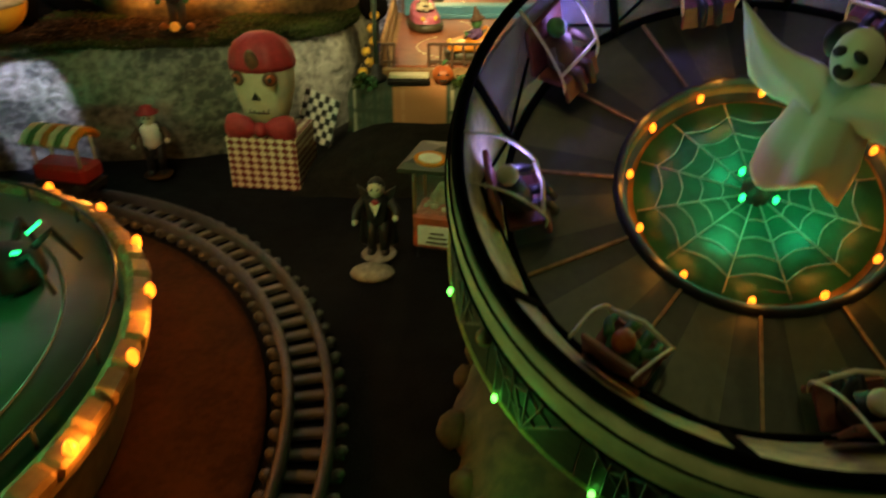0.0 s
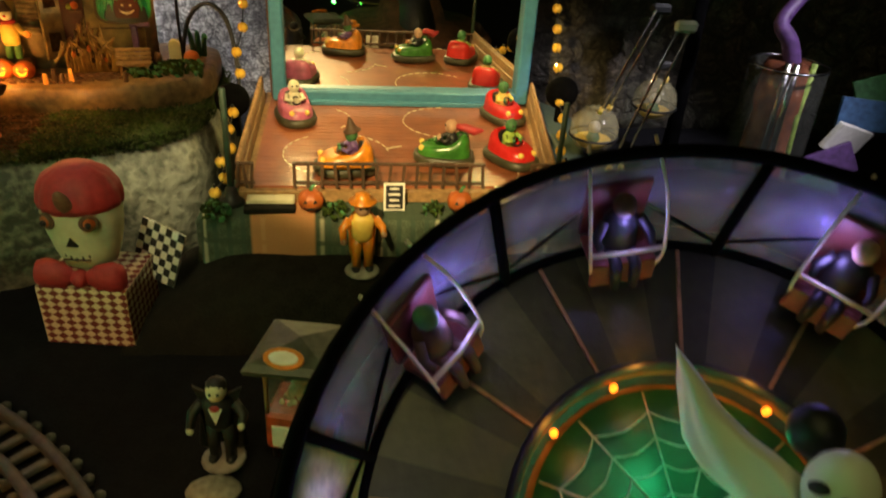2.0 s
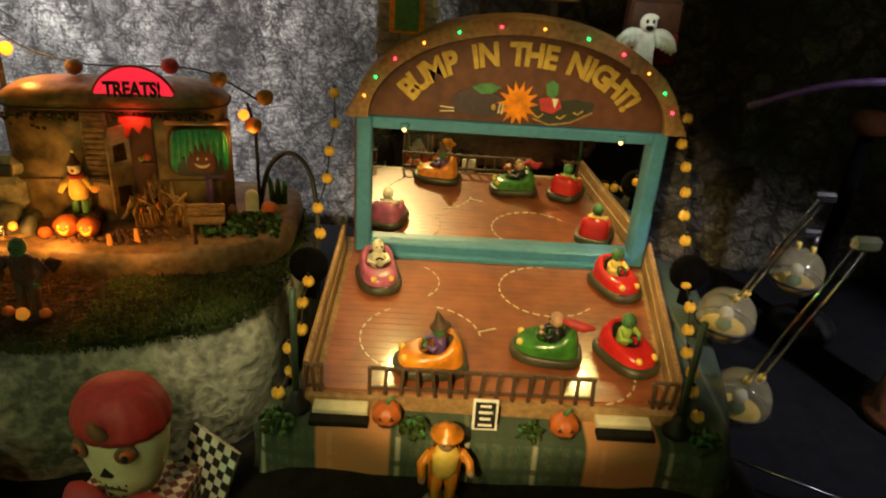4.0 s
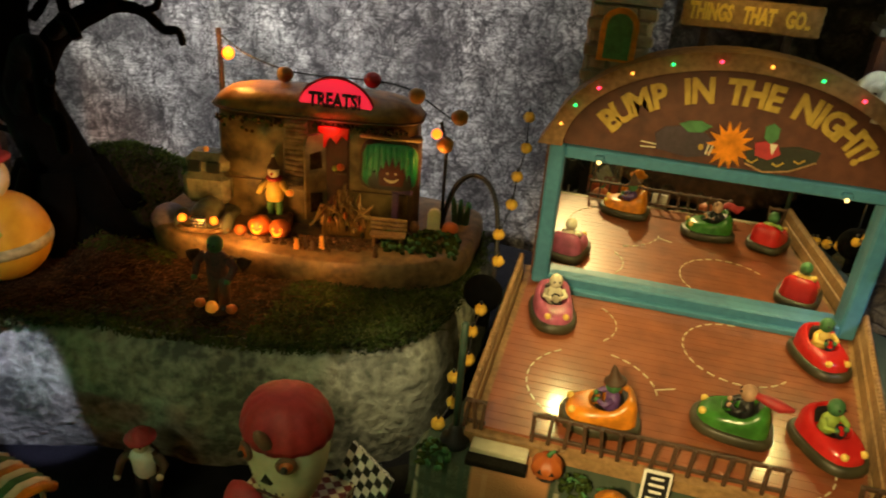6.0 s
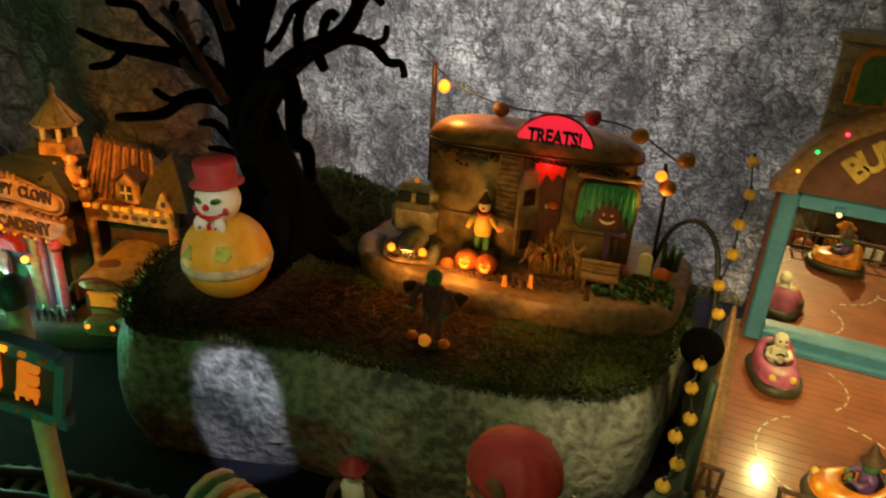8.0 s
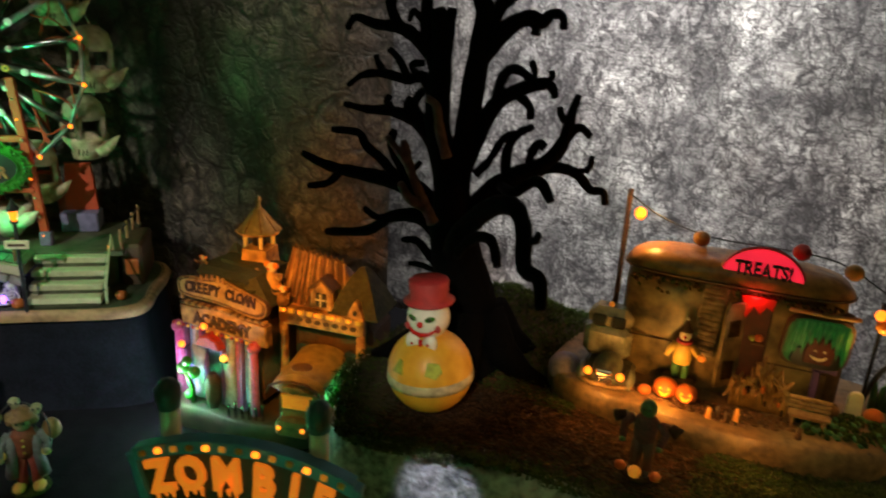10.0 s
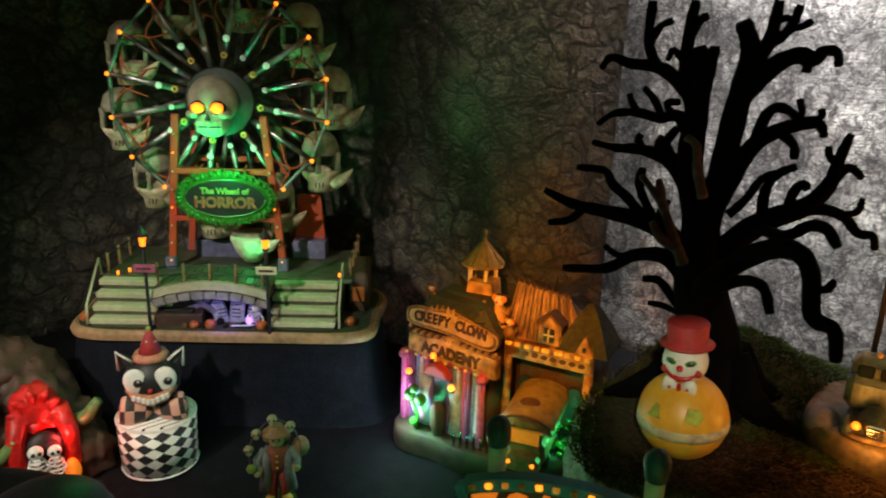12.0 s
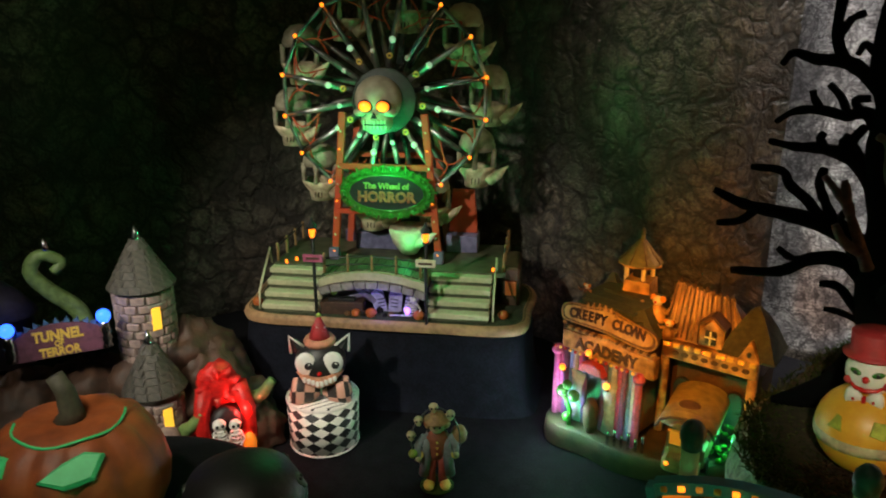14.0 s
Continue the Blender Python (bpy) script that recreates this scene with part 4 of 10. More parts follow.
def bumper_car(name_label, paint, x, y, turn, rider):
    """A dodgem with a rubber bumper, a hollow cockpit, a raised back and one plain doll."""
    top = thing("bumper_car", name_label, "bumper car", T(x, y, ARENA_Z + 0.0008, 0, 0, turn) @ Matrix.Scale(1.14, 4), "bumper cars on the arena floor")

    def rim(a, sx, sy):
        """A rounded rectangle, blunter at the back."""
        c, s = math.cos(a), math.sin(a)
        p = 3.6 if s > 0 else 2.5
        k = (abs(c) ** p + abs(s) ** p) ** (-1 / p)
        return sx * k * c, sy * k * s

    n = 40
    vs, fs = [], []
    prof = ((0.93, 0.0), (1.0, 0.0008), (1.03, 0.003), (1.0, 0.0055), (0.92, 0.0066), (0.80, 0.0062))
    for k, z in prof:
        for i in range(n):
            px, py = rim(2 * math.pi * i / n, 0.0148 * k, 0.0212 * k)
            vs.append((px, py, z))
    for j in range(len(prof) - 1):
        for i in range(n):
            fs.append([j * n + i, j * n + (i + 1) % n, (j + 1) * n + (i + 1) % n, (j + 1) * n + i])
    fs.append([i for i in range(n)][::-1])
    part("bumper", Geo(BUMPER).add(vs, fs), top, "dull olive rubber bumper")
    vs, fs, rings = [], [], 22
    for j in range(rings + 1):
        r = j / rings
        for i in range(n):
            px, py = rim(2 * math.pi * i / n, 0.0128 * r, 0.0188 * r)
            bulge = (1 - r ** 7) ** 0.45
            nose, back = max(0.0, -py / 0.0188), max(0.0, py / 0.0188)
            z = 0.0055 + bulge * (0.0095 - 0.0025 * nose + 0.0075 * min(1.0, back * 1.6) ** 2)
            hole = ((px / 0.0088) ** 2 + ((py - 0.003) / 0.0098) ** 2)
            if hole < 1:
                z -= (z - 0.0075) * min(1.0, (1 - hole) * 4.5)
            vs.append((px, py, z))
    for j in range(rings):
        for i in range(n):
            fs.append([j * n + i, j * n + (i + 1) % n, (j + 1) * n + (i + 1) % n, (j + 1) * n + i])
    g = Geo(paint).add(vs, fs)
    g.use(BLACK)
    for q, f in enumerate(g.f):
        c = sum((g.v[i] for i in f), Vector()) / 4
        if (c.x / 0.0082) ** 2 + ((c.y - 0.003) / 0.0090) ** 2 < 0.8:
            g.mi[q] = g.cur
    part("body", g, top)
    part("seat", Geo(BLACK).box(0.014, 0.004, 0.009, T(0, 0.0115, 0.0155, -14, 0, 0), 0.0015), top, "dark seat back")
    part("steering_wheel", Geo(IRON).torus(0.0032, 0.0006, T(0, -0.0035, 0.0165, 50, 0, 0), 14, 5), top)
    for s in (-1, 1):
        part("headlight", Geo(YELLOWP).ball(0.0021, T(s * 0.0058, -0.0160, 0.0110), 10, 7), top, "yellow headlight")
    skin, shirt, hat = rider
    g = Geo(shirt).lathe([(0.0035, 0), (0.0055, 0.003), (0.0052, 0.010), (0.0022, 0.0135)], 12, T(0, 0.005, 0.0085), flat=0.75)
    for s in (-1, 1):
        g.use(shirt).tube([(s * 0.005, 0.004, 0.0190), (s * 0.0068, 0.000, 0.0165), (s * 0.003, -0.0035, 0.0170)], [0.0019, 0.0017, 0.0013], 7)
        g.use(skin).ball(0.0015, T(s * 0.003, -0.0038, 0.0172), 7, 5)
    g.use(skin).ball(0.0044, T(0, 0.004, 0.0258), 12, 9, rz=1.12)
    for s in (-1, 1):
        g.use(BLACK).ball(0.0008, T(s * 0.0017, 0.0000, 0.0268), 6, 4)
    if hat:
        g.use(hat).lathe([(0.0062, 0), (0.0056, 0.0008), (0.0042, 0.0014), (0.0030, 0.004), (0.0014, 0.0082), (0.0002, 0.0105)], 12, T(0, 0.0045, 0.0282, 12, 0, 0))
    part("rider_doll", g, top, "small painted rider doll")
    return top


bumper_car("orange bumper car with a purple goblin doll in pointed hat", ORANGEP, 0.025, 0.656, 278, (GREENM, PURPLE, DARKWOOD))
bumper_car("green bumper car with a dark doll and red scarf", GREENP, 0.104, 0.677, 262, (SKIN, BLACK, None))
bumper_car("pink bumper car with a bone-white skeleton doll", PINKP, -0.018, 0.764, 14, (BONE, BONE, None))
bumper_car("red bumper car with a green-faced doll", REDP, 0.160, 0.676, 28, (GREENM, LIME, None))
bumper_car("red bumper car beside the rail, yellow-shirted doll", REDP, 0.172, 0.773, 20, (GREENM, YELLOWP, None))
part("scarf", Geo(REDMAT).tube([(0, 0.006, 0.026), (0.004, 0.013, 0.027), (0.002, 0.020, 0.024), (0.005, 0.026, 0.026)], [0.0015, 0.003, 0.0036, 0.001], 6), bpy.data.objects["bumper_car.001"], "fluttering red scarf")

# ---- riser under the arena and things before it ----


def riser():
    g = Geo(PLAID)
    out = [(-0.080, 0.622), (-0.06, 0.606), (0.06, 0.600), (0.17, 0.600), (0.215, 0.608), (0.24, 0.72), (0.24, 0.86), (0.05, 0.875), (-0.055, 0.865), (-0.060, 0.74), (-0.064, 0.66)]
    ring = smoothed(out, 8)
    c = Vector((0.075, 0.72))
    vs, fs, n = [], [], len(ring)
    lev = [(-0.001, 1.06), (0.008, 1.03), (0.035, 1.01), (0.058, 1.0), (0.0665, 0.985), (0.069, 0.955), (0.0695, 0.7), (0.0695, 0.3), (0.0695, 0.02)]
    for z, s in lev:
        for i, p in enumerate(ring):
            w = 0.004 * noise.noise(Vector((i * 0.4, z * 20, 0))) * (1 if z < 0.06 else 0.2)
            q = c + (p - c) * (s + w / 0.12)
            vs.append((q.x, q.y, z + (0.0006 * noise.noise(Vector((q.x * 60, q.y * 60, 2))) if s < 0.99 else 0)))
    for j in range(len(lev) - 1):
        for i in range(n):
            fs.append([j * n + i, j * n + (i + 1) % n, (j + 1) * n + (i + 1) % n, (j + 1) * n + i])
    solo("riser", g.add(vs, fs), "riser block draped in green and orange plaid cloth", "riser")
    # grey-brown step cloth in front
    g = Geo(GREYBROWN)
    vs, fs, n = [], [], 40
    prof = [(0.640, 0.038), (0.600, 0.038), (0.580, 0.0375), (0.564, 0.034), (0.554, 0.025), (0.547, 0.012), (0.541, 0.001), (0.536, -0.006)]
    for y, z in prof:
        for i in range(n + 1):
            x = -0.125 + 0.385 * i / n
            vs.append((x, y + 0.006 * noise.noise(Vector((x * 14, y * 5, 0))), -0.001 + (z + 0.001) * min(1.0, math.sin(min(1.0, i / 9) * math.pi / 2)) * min(1.0, math.sin(min(1.0, (n - i) / 5) * math.pi / 2)) + 0.002 * noise.noise(Vector((x * 22, y * 22, 0)))))
    for j in range(len(prof) - 1):
        for i in range(n):
            fs.append([j * (n + 1) + i, j * (n + 1) + i + 1, (j + 1) * (n + 1) + i + 1, (j + 1) * (n + 1) + i])
    solo("step_cloth", g.add(vs, fs), "low step under grey-brown cloth before the arena", "cloth")


riser()


def pumpkin_small(x, y, z, r, lit=False, label="small carved orange pumpkin beside the fence"):
    top = thing("pumpkin", label, "pumpkin", T(x, y, z), "small pumpkins")
    part("shell", Geo(PUMPKIN).ball(r, T(0, 0, r * 0.82), 24, 10, rz=0.84, ribs=8, rib=0.14), top)
    part("stem", Geo(GREENM).tube([(0, 0, r * 1.55), (r * 0.1, 0, r * 1.9), (r * 0.35, 0, r * 2.1)], [r * 0.2, r * 0.13, r * 0.1], 6), top, "green stem")
    for s in (-1, 1):
        part("eye", Geo(AMBERBULB if lit else BLACK).prism([(-r * 0.2, 0), (r * 0.2, 0), (0, r * 0.3)], r * 0.12, T(s * r * 0.35, -r * 0.86, r * 0.9, -15, 0, s * 20)), top)
    part("mouth", Geo(AMBERBULB if lit else BLACK).prism([(-r * 0.5, r * 0.1), (-r * 0.2, -r * 0.1), (r * 0.2, -r * 0.1), (r * 0.5, r * 0.1), (0, r * 0.02)], r * 0.12, T(0, -r * 0.90, r * 0.5, 10, 0, 0)), top)
    return top


pumpkin_small(0.0, 0.611, 0.0700, 0.0095)
pumpkin_small(0.108, 0.609, 0.0700, 0.0095)


def figurine(label, x, y, z, turn, h, skin, shirt, legs, hat=None, base=None, coat=None, arms=0.5, extra=None):
    """A painted resin figure: one plain mesh on its little base."""
    g = Geo(base or MOSSG)
    g.lathe([(h * 0.19, 0), (h * 0.21, h * 0.02), (h * 0.19, h * 0.045), (0, h * 0.05)], 16)
    k = h / 1.0
    for s in (-1, 1):
        g.use(legs).tube([(s * 0.07 * k, -0.01 * k, 0.07 * k), (s * 0.075 * k, 0, 0.25 * k), (s * 0.06 * k, 0.01 * k, 0.46 * k)], [0.055 * k, 0.058 * k, 0.075 * k], 8)
        g.use(BLACK).ball(0.055 * k, T(s * 0.08 * k, -0.04 * k, 0.07 * k), 8, 6, ry=1.5, rz=0.7)
    g.use(shirt).lathe([(0.09 * k, 0.42 * k), (0.13 * k, 0.48 * k), (0.13 * k, 0.60 * k), (0.15 * k, 0.70 * k), (0.10 * k, 0.76 * k), (0.04 * k, 0.79 * k)], 12, flat=0.7)
    if coat:
        g.use(coat).lathe([(0.15 * k, 0.25 * k), (0.16 * k, 0.5 * k), (0.17 * k, 0.68 * k), (0.12 * k, 0.765 * k)], 14, T(0, 0.02 * k, 0), flat=0.8, start=-30, arc=240)
    for s in (-1, 1):
        g.use(coat or shirt).tube([(s * 0.14 * k, 0, 0.71 * k), (s * 0.23 * k, -0.03 * k, 0.60 * k), (s * (0.20 + 0.06 * arms) * k, -0.14 * k, (0.48 + 0.2 * arms * (1 if s > 0 else 0.3)) * k)], [0.055 * k, 0.048 * k, 0.038 * k], 8)
        g.use(skin).ball(0.038 * k, T(s * (0.20 + 0.06 * arms) * k, -0.15 * k, (0.47 + 0.2 * arms * (1 if s > 0 else 0.3)) * k), 8, 6)
    g.use(skin).ball(0.095 * k, T(0, -0.01 * k, 0.86 * k), 12, 9, rz=1.12)
    for s in (-1, 1):
        g.use(BLACK).ball(0.016 * k, T(s * 0.035 * k, -0.098 * k, 0.88 * k), 6, 4)
    if hat:
        g.use(hat).lathe([(0.16 * k, 0.93 * k), (0.16 * k, 0.945 * k), (0.09 * k, 0.955 * k), (0.085 * k, 1.02 * k), (0.0, 1.05 * k)], 14)
    if extra:
        extra(g, k)
    return solo("figurine", g, label, "figurine", T(x, y, z, 0, 0, turn), "painted resin figurines")


figurine("striped clown figurine with green hair on a clear base", 0.036, 0.578, 0.0372, 5, 0.060, SKIN, YELLOWP, ORANGEP, ORANGEP, mat("clear_base", (0.4, 0.4, 0.34), 0.2), ORANGEP)


def sign_card():
    top = thing("notice_board", "small black framed notice on the fence", "sign", T(0.060, 0.6105, 0.0695, -10, 0, 0) @ Matrix.Scale(0.86, 4))
    part("board", Geo(WHITE).box(0.018, 0.002, 0.024, T(0, 0, 0.012)), top, "white board")
    part("panel", Geo(BLACK).box(0.0145, 0.001, 0.0205, T(0, -0.0012, 0.012)), top)
    for k in range(4):
        part("writing_bar", Geo(WHITE).box(0.010 - 0.002 * (k % 2), 0.0008, 0.0018, T(0, -0.002, 0.0045 + k * 0.005), 0.0002), top)


sign_card()


def bush(x, y, z, r, seed):
    rng = random.Random(seed)
    g = Geo(GREENM)
    for k in range(46):
        a, e = rng.uniform(0, 6.28), rng.uniform(0, 1.4)
        p = Vector((math.cos(a) * math.cos(e), math.sin(a) * math.cos(e), math.sin(e))) * r * rng.uniform(0.5, 1)
        g.use(rng.choice((GREENM, MOSSG, MOSSG)))
        g.ball(r * 0.22, Matrix.Translation(p) @ T(0, 0, 0, rng.uniform(0, 180), rng.uniform(0, 180), 0), 5, 3, rx=1.5, rz=0.35)
    return solo("bush", g, "small leafy dark green bush", "bush", T(x, y, z))


for k, (bx, by, br) in enumerate(((0.018, 0.608, 0.010), (0.088, 0.608, 0.009), (-0.066, 0.606, 0.011), (0.196, 0.606, 0.011), (0.036, 0.606, 0.007))):
    bush(bx, by, 0.069, br, k)


def lamp_post(x, y, z, h, lean=0):
    top = thing("street_lamp", "thin dark green miniature lamp post", "street lamp", T(x, y, z, lean, 0, 0), "lamp posts beside the arena")
    part("base", Geo(BLACK).lathe([(0.009, 0), (0.009, 0.003), (0.005, 0.006), (0.004, 0.012), (0.0022, 0.014)], 14), top)
    part("pole", Geo(mat("dark_green_pole", (0.02, 0.045, 0.03), 0.5)).cyl(0.0022, h, T(0, 0, 0.010), 10), top)
    return top


lamp_post(-0.057, 0.622, 0.0695, 0.076)
lamp_post(0.181, 0.617, 0.0695, 0.072)


def bead_string(pts, label):
    top = thing("light_string", label, "string lights")
    part("wire", Geo(BLACK).tube(pts, 0.0006, 5), top, "thin dark wire")
    for p in pts:
        g = Geo(BEAD).ball(0.0046, T(), 8, 6)
        g.sm = [False] * len(g.f)
        g.use(IRON).cyl(0.0012, 0.003, T(0, 0, 0.004), 6)
        part("bead", g, top, "", T(*p))


def along(a, b, n, sag, seed):
    rng = random.Random(seed)
    a, b = Vector(a), Vector(b)
    return [a.lerp(b, k / (n - 1)) + Vector((rng.uniform(-0.003, 0.003), rng.uniform(-0.003, 0.003), -sag * math.sin(math.pi * k / (n - 1)))) for k in range(n)]


bead_string(along((-0.062, 0.85, 0.205), (-0.068, 0.63, 0.074), 13, 0.028, 1), "string of faceted amber beads hanging beside the arena")
bead_string(along((0.222, 0.84, 0.205), (0.197, 0.628, 0.074), 14, 0.020, 2), "string of faceted amber beads on the dark side of the arena")
g = Geo(BLACK).tube(spine([(-0.118, 0.80, 0.120), (-0.108, 0.80, 0.158), (-0.090, 0.795, 0.172), (-0.073, 0.785, 0.158), (-0.066, 0.77, 0.115), (-0.067, 0.75, 0.07)], 6), 0.0019, 8)
solo("cable", g, "black bent cable beside the hill", "cable")
for bx, bz in ((-0.0675, 0.108), (0.213, 0.120)):
    solo("spot_lamp", Geo(MATBLACK).ball(0.0145, T(), 20, 14, ry=0.7).cyl(0.004, 0.016, T(0, 0, -0.026), 10), "small black spot lamp beside the arena", "spot lamp", T(bx, 0.735, bz))

# ---- spinning dish ride ----


def dish_pose():
    n = Vector((math.sin(-0.132), -math.sin(0.5443) * math.cos(0.132), math.cos(0.5443) * math.cos(0.132)))
    u = Vector((0, 1, 0)).cross(n).normalized()
    v = n.cross(u)
    m = Matrix((u, v, n)).transposed().to_4x4()
    m.translation = (0.128, 0.271, 0.132)
    return m


DISH = dish_pose()


SEATRED = mat("red_brown_seat_paint", (0.20, 0.05, 0.035), 0.5)


def dish_ride():
    top = thing("spinning_ride", "tilted round fairground ride with a spider web centre and hanging seats", "toy ride", DISH)
    for k in range(12):
        for paint, a0, a1 in ((OLIVE2, 0, 8.2), (OLIVE, 8.2, 21.8), (OLIVE2, 21.8, 30)):
            g = Geo(paint).lathe([(0.054, -0.003), (0.054, 0.0), (0.101, 0.0), (0.101, -0.003)], 4, None, False, start=30 * k + 15 + a0, arc=a1 - a0)
            part("deck_panel", g, top)
    part("deck_underside", Geo(IRON).lathe([(0.02, -0.030), (0.06, -0.024), (0.102, -0.006), (0.103, -0.0025), (0.053, -0.0036), (0.050, -0.010), (0.0, -0.011)], 48, cap=False), top, "dark dish underside")
    # tan strips modelled for the orange light streaks across the deck
    for k in range(12):
        part("streak_strip", Geo(TANWOOD).box(0.045, 0.0014, 0.0012, T(0, 0, 0, 0, 0, 30 * k + 15) @ T(0.078, 0, 0.0008)), top, "thin gold seam strip")
    part("centre_ring", Geo(BLACK).lathe([(0.0535, 0), (0.054, 0.004), (0.0562, 0.0045), (0.0575, 0.001), (0.0575, -0.001)], 48, cap=False), top, "black ring round the web disc")
    part("lamp_channel", Geo(mat("amber_channel", (0.24, 0.11, 0.03), 0.5)).lathe([(0.0485, -0.006), (0.0495, -0.0075), (0.053, -0.0075), (0.0536, 0.001)], 48, cap=False), top, "amber lit channel")
    part("web_disc", Geo(WEBBLUE).lathe([(0, -0.004), (0.03, -0.0045), (0.0488, -0.0055), (0.0488, -0.009), (0, -0.009)], 48), top, "dark web disc")
    for k in range(12):
        a = radians(30 * k)
        part("web_spoke", Geo(WEBLINE).tube([(0.004 * math.cos(a), 0.004 * math.sin(a), -0.0034), (0.048 * math.cos(a), 0.048 * math.sin(a), -0.0046)], 0.00045, 5), top)
    for R in (0.014, 0.023, 0.032, 0.041):
        pts = []
        for k in range(12):
            for t in range(4):
                a = radians(30 * k + 7.5 * t)
                s = 1 - 0.10 * math.sin(math.pi * t / 4)
                pts.append((R * s * math.cos(a), R * s * math.sin(a), -0.0034 - R * 0.024))
        pts.append(pts[0])
        part("web_thread", Geo(WEBLINE).tube(pts, 0.0004, 5), top)
    for k in range(12):
        a = radians(30 * k + 12)
        part("rim_bulb", Geo(AMBERBULB).ball(0.0015, T(0.0508 * math.cos(a), 0.0508 * math.sin(a), -0.0004), 8, 6, rz=1.8), top)
    for k in range(4):
        a = radians(90 * k + 30)
        part("centre_bulb", Geo(GREENBULB).ball(0.0013, T(0.009 * math.cos(a), 0.009 * math.sin(a), 0.002), 8, 6, rz=1.8), top)
    part("hub", Geo(BLACK).lathe([(0.006, -0.006), (0.006, 0.001), (0.003, 0.004), (0.002, 0.028)], 14), top)
    for k in range(8):
        a = radians(45 * k + 22.5)
        part("wall_post", Geo(MATBLACK).tube([(0.102 * math.cos(a), 0.102 * math.sin(a), -0.002), (0.1170 * math.cos(a), 0.1170 * math.sin(a) - 0.008, 0.049)], 0.0019, 8), top)
        vs, fs = [], []
        for i in range(9):
            t = radians(45 * k + 23.5 + 43 * i / 8)
            for r, dy, h in ((0.1035, 0, 0.002), (0.1170, -0.008, 0.0475), (0.1176, -0.008, 0.0473), (0.1041, 0, 0.002)):
                vs.append((r * math.cos(t), r * math.sin(t) + dy, h))
        for i in range(8):
            for j in range(4):
                fs.append([i * 4 + j, i * 4 + (j + 1) % 4, (i + 1) * 4 + (j + 1) % 4, (i + 1) * 4 + j])
        fs += [[3, 2, 1, 0], [32, 33, 34, 35]]
        g = Geo(MESHP if k in (0, 1, 2, 7) else FROSTP).add(vs, fs)
        part("mesh_screen", g, top, "pale see-through mesh screen")
        a2 = radians(45 * k + 22.5 + 45)
        part("cross_brace", Geo(MATBLACK).tube([(0.1045 * math.cos(a), 0.1045 * math.sin(a), 0.004), (0.1108 * math.cos((a + a2) / 2), 0.1108 * math.sin((a + a2) / 2), 0.030), (0.1045 * math.cos(a2), 0.1045 * math.sin(a2), 0.004)], 0.0008, 6), top)
    part("top_rim", Geo(MATBLACK).torus(0.1180, 0.0024, T(0, -0.008, 0.050), 64, 8), top, "thick black top rim")
    part("bottom_rim", Geo(MATBLACK).torus(0.1030, 0.0022, T(0, 0, 0.0005), 64, 8), top, "black lower rim")
    vs, fs = [], []
    for i in range(72):
        t = radians(5 * i)
        w = 0.22 + 0.78 * max(0.0, -math.sin(t + 0.25)) ** 1.2
        for r, h in ((0.1195, 0.0480), (0.1195 + 0.0060 * w, 0.0480 - 0.004 * w), (0.1195 + 0.0105 * w, 0.0480 - 0.015 * w), (0.1190 + 0.0085 * w, 0.0475 - 0.0155 * w), (0.1190 + 0.0045 * w, 0.0465 - 0.006 * w), (0.1185, 0.0460)):
            vs.append((r * math.cos(t), r * math.sin(t) - 0.008, h))
    for i in range(72):
        for j in range(6):
            i2, j2 = (i + 1) % 72, (j + 1) % 6
            fs.append([i * 6 + j, i * 6 + j2, i2 * 6 + j2, i2 * 6 + j])
    part("outer_collar", Geo(mat("cream_collar", (0.66, 0.58, 0.36), 0.5, col2=(0.40, 0.36, 0.21), scale=90)).add(vs, fs), top, "cream flared collar under the rim")
    for f in (0.55, 1.02):
        pts = []
        for i in range(73):
            t = radians(5 * i)
            w = 0.22 + 0.78 * max(0.0, -math.sin(t + 0.25)) ** 1.2
            r = 0.1195 + 0.0105 * w * f
            pts.append((r * math.cos(t), r * math.sin(t) - 0.008, 0.0482 - 0.015 * w * f * f))
        part("collar_line", Geo(MATBLACK).tube(pts, 0.0007, 5), top)
    riders = ((GREENM, IRON), (SKIN, BLACK), (DARKWOOD, IRON), (GREENM, DARKWOOD), (BONE, BLACK), (PUMPKIN, GREENM), (BONE, IRON), (WHITE, BLACK))
    for k in range(8):
        seat = part("hanging_seat", Geo(SEATRED).box(0.022, 0.012, 0.0024, T(0, 0.004, 0), 0.0006).box(0.022, 0.002, 0.024, T(0, -0.003, 0.011, -8, 0, 0), 0.0006).box(0.022, 0.002, 0.010, T(0, 0.0105, -0.004), 0.0006), top, "dark red-brown wooden seat", T(0, 0, 0, 0, 0, 45 * k) @ T(0.1000, 0, 0.013, 0, 14, 0) @ T(0, 0, 0, 0, 0, 90) @ Matrix.Diagonal((1.05, 1.15, 1.12, 1)))
        for s in (-1, 1):
            part("seat_bar", Geo(BONE).tube(spine([(s * 0.0105, -0.005, 0.036), (s * 0.0122, 0.006, 0.024), (s * 0.0122, 0.012, 0.006), (s * 0.0105, 0.010, -0.004)]), 0.0006, 6), seat, "pale bone-coloured seat bar")
        part("lap_bar", Geo(BONE).tube([(-0.0118, 0.0115, 0.006), (0, 0.0135, 0.008), (0.0118, 0.0115, 0.006)], 0.0008, 6), seat)
        skin, cloth = riders[k]
        g = Geo(cloth).lathe([(0.004, 0), (0.0062, 0.003), (0.0055, 0.012), (0.002, 0.015)], 10, T(0, 0.003, 0.001), flat=0.8)
        g.use(skin).ball(0.0037, T(0, 0.004, 0.0185), 10, 8)
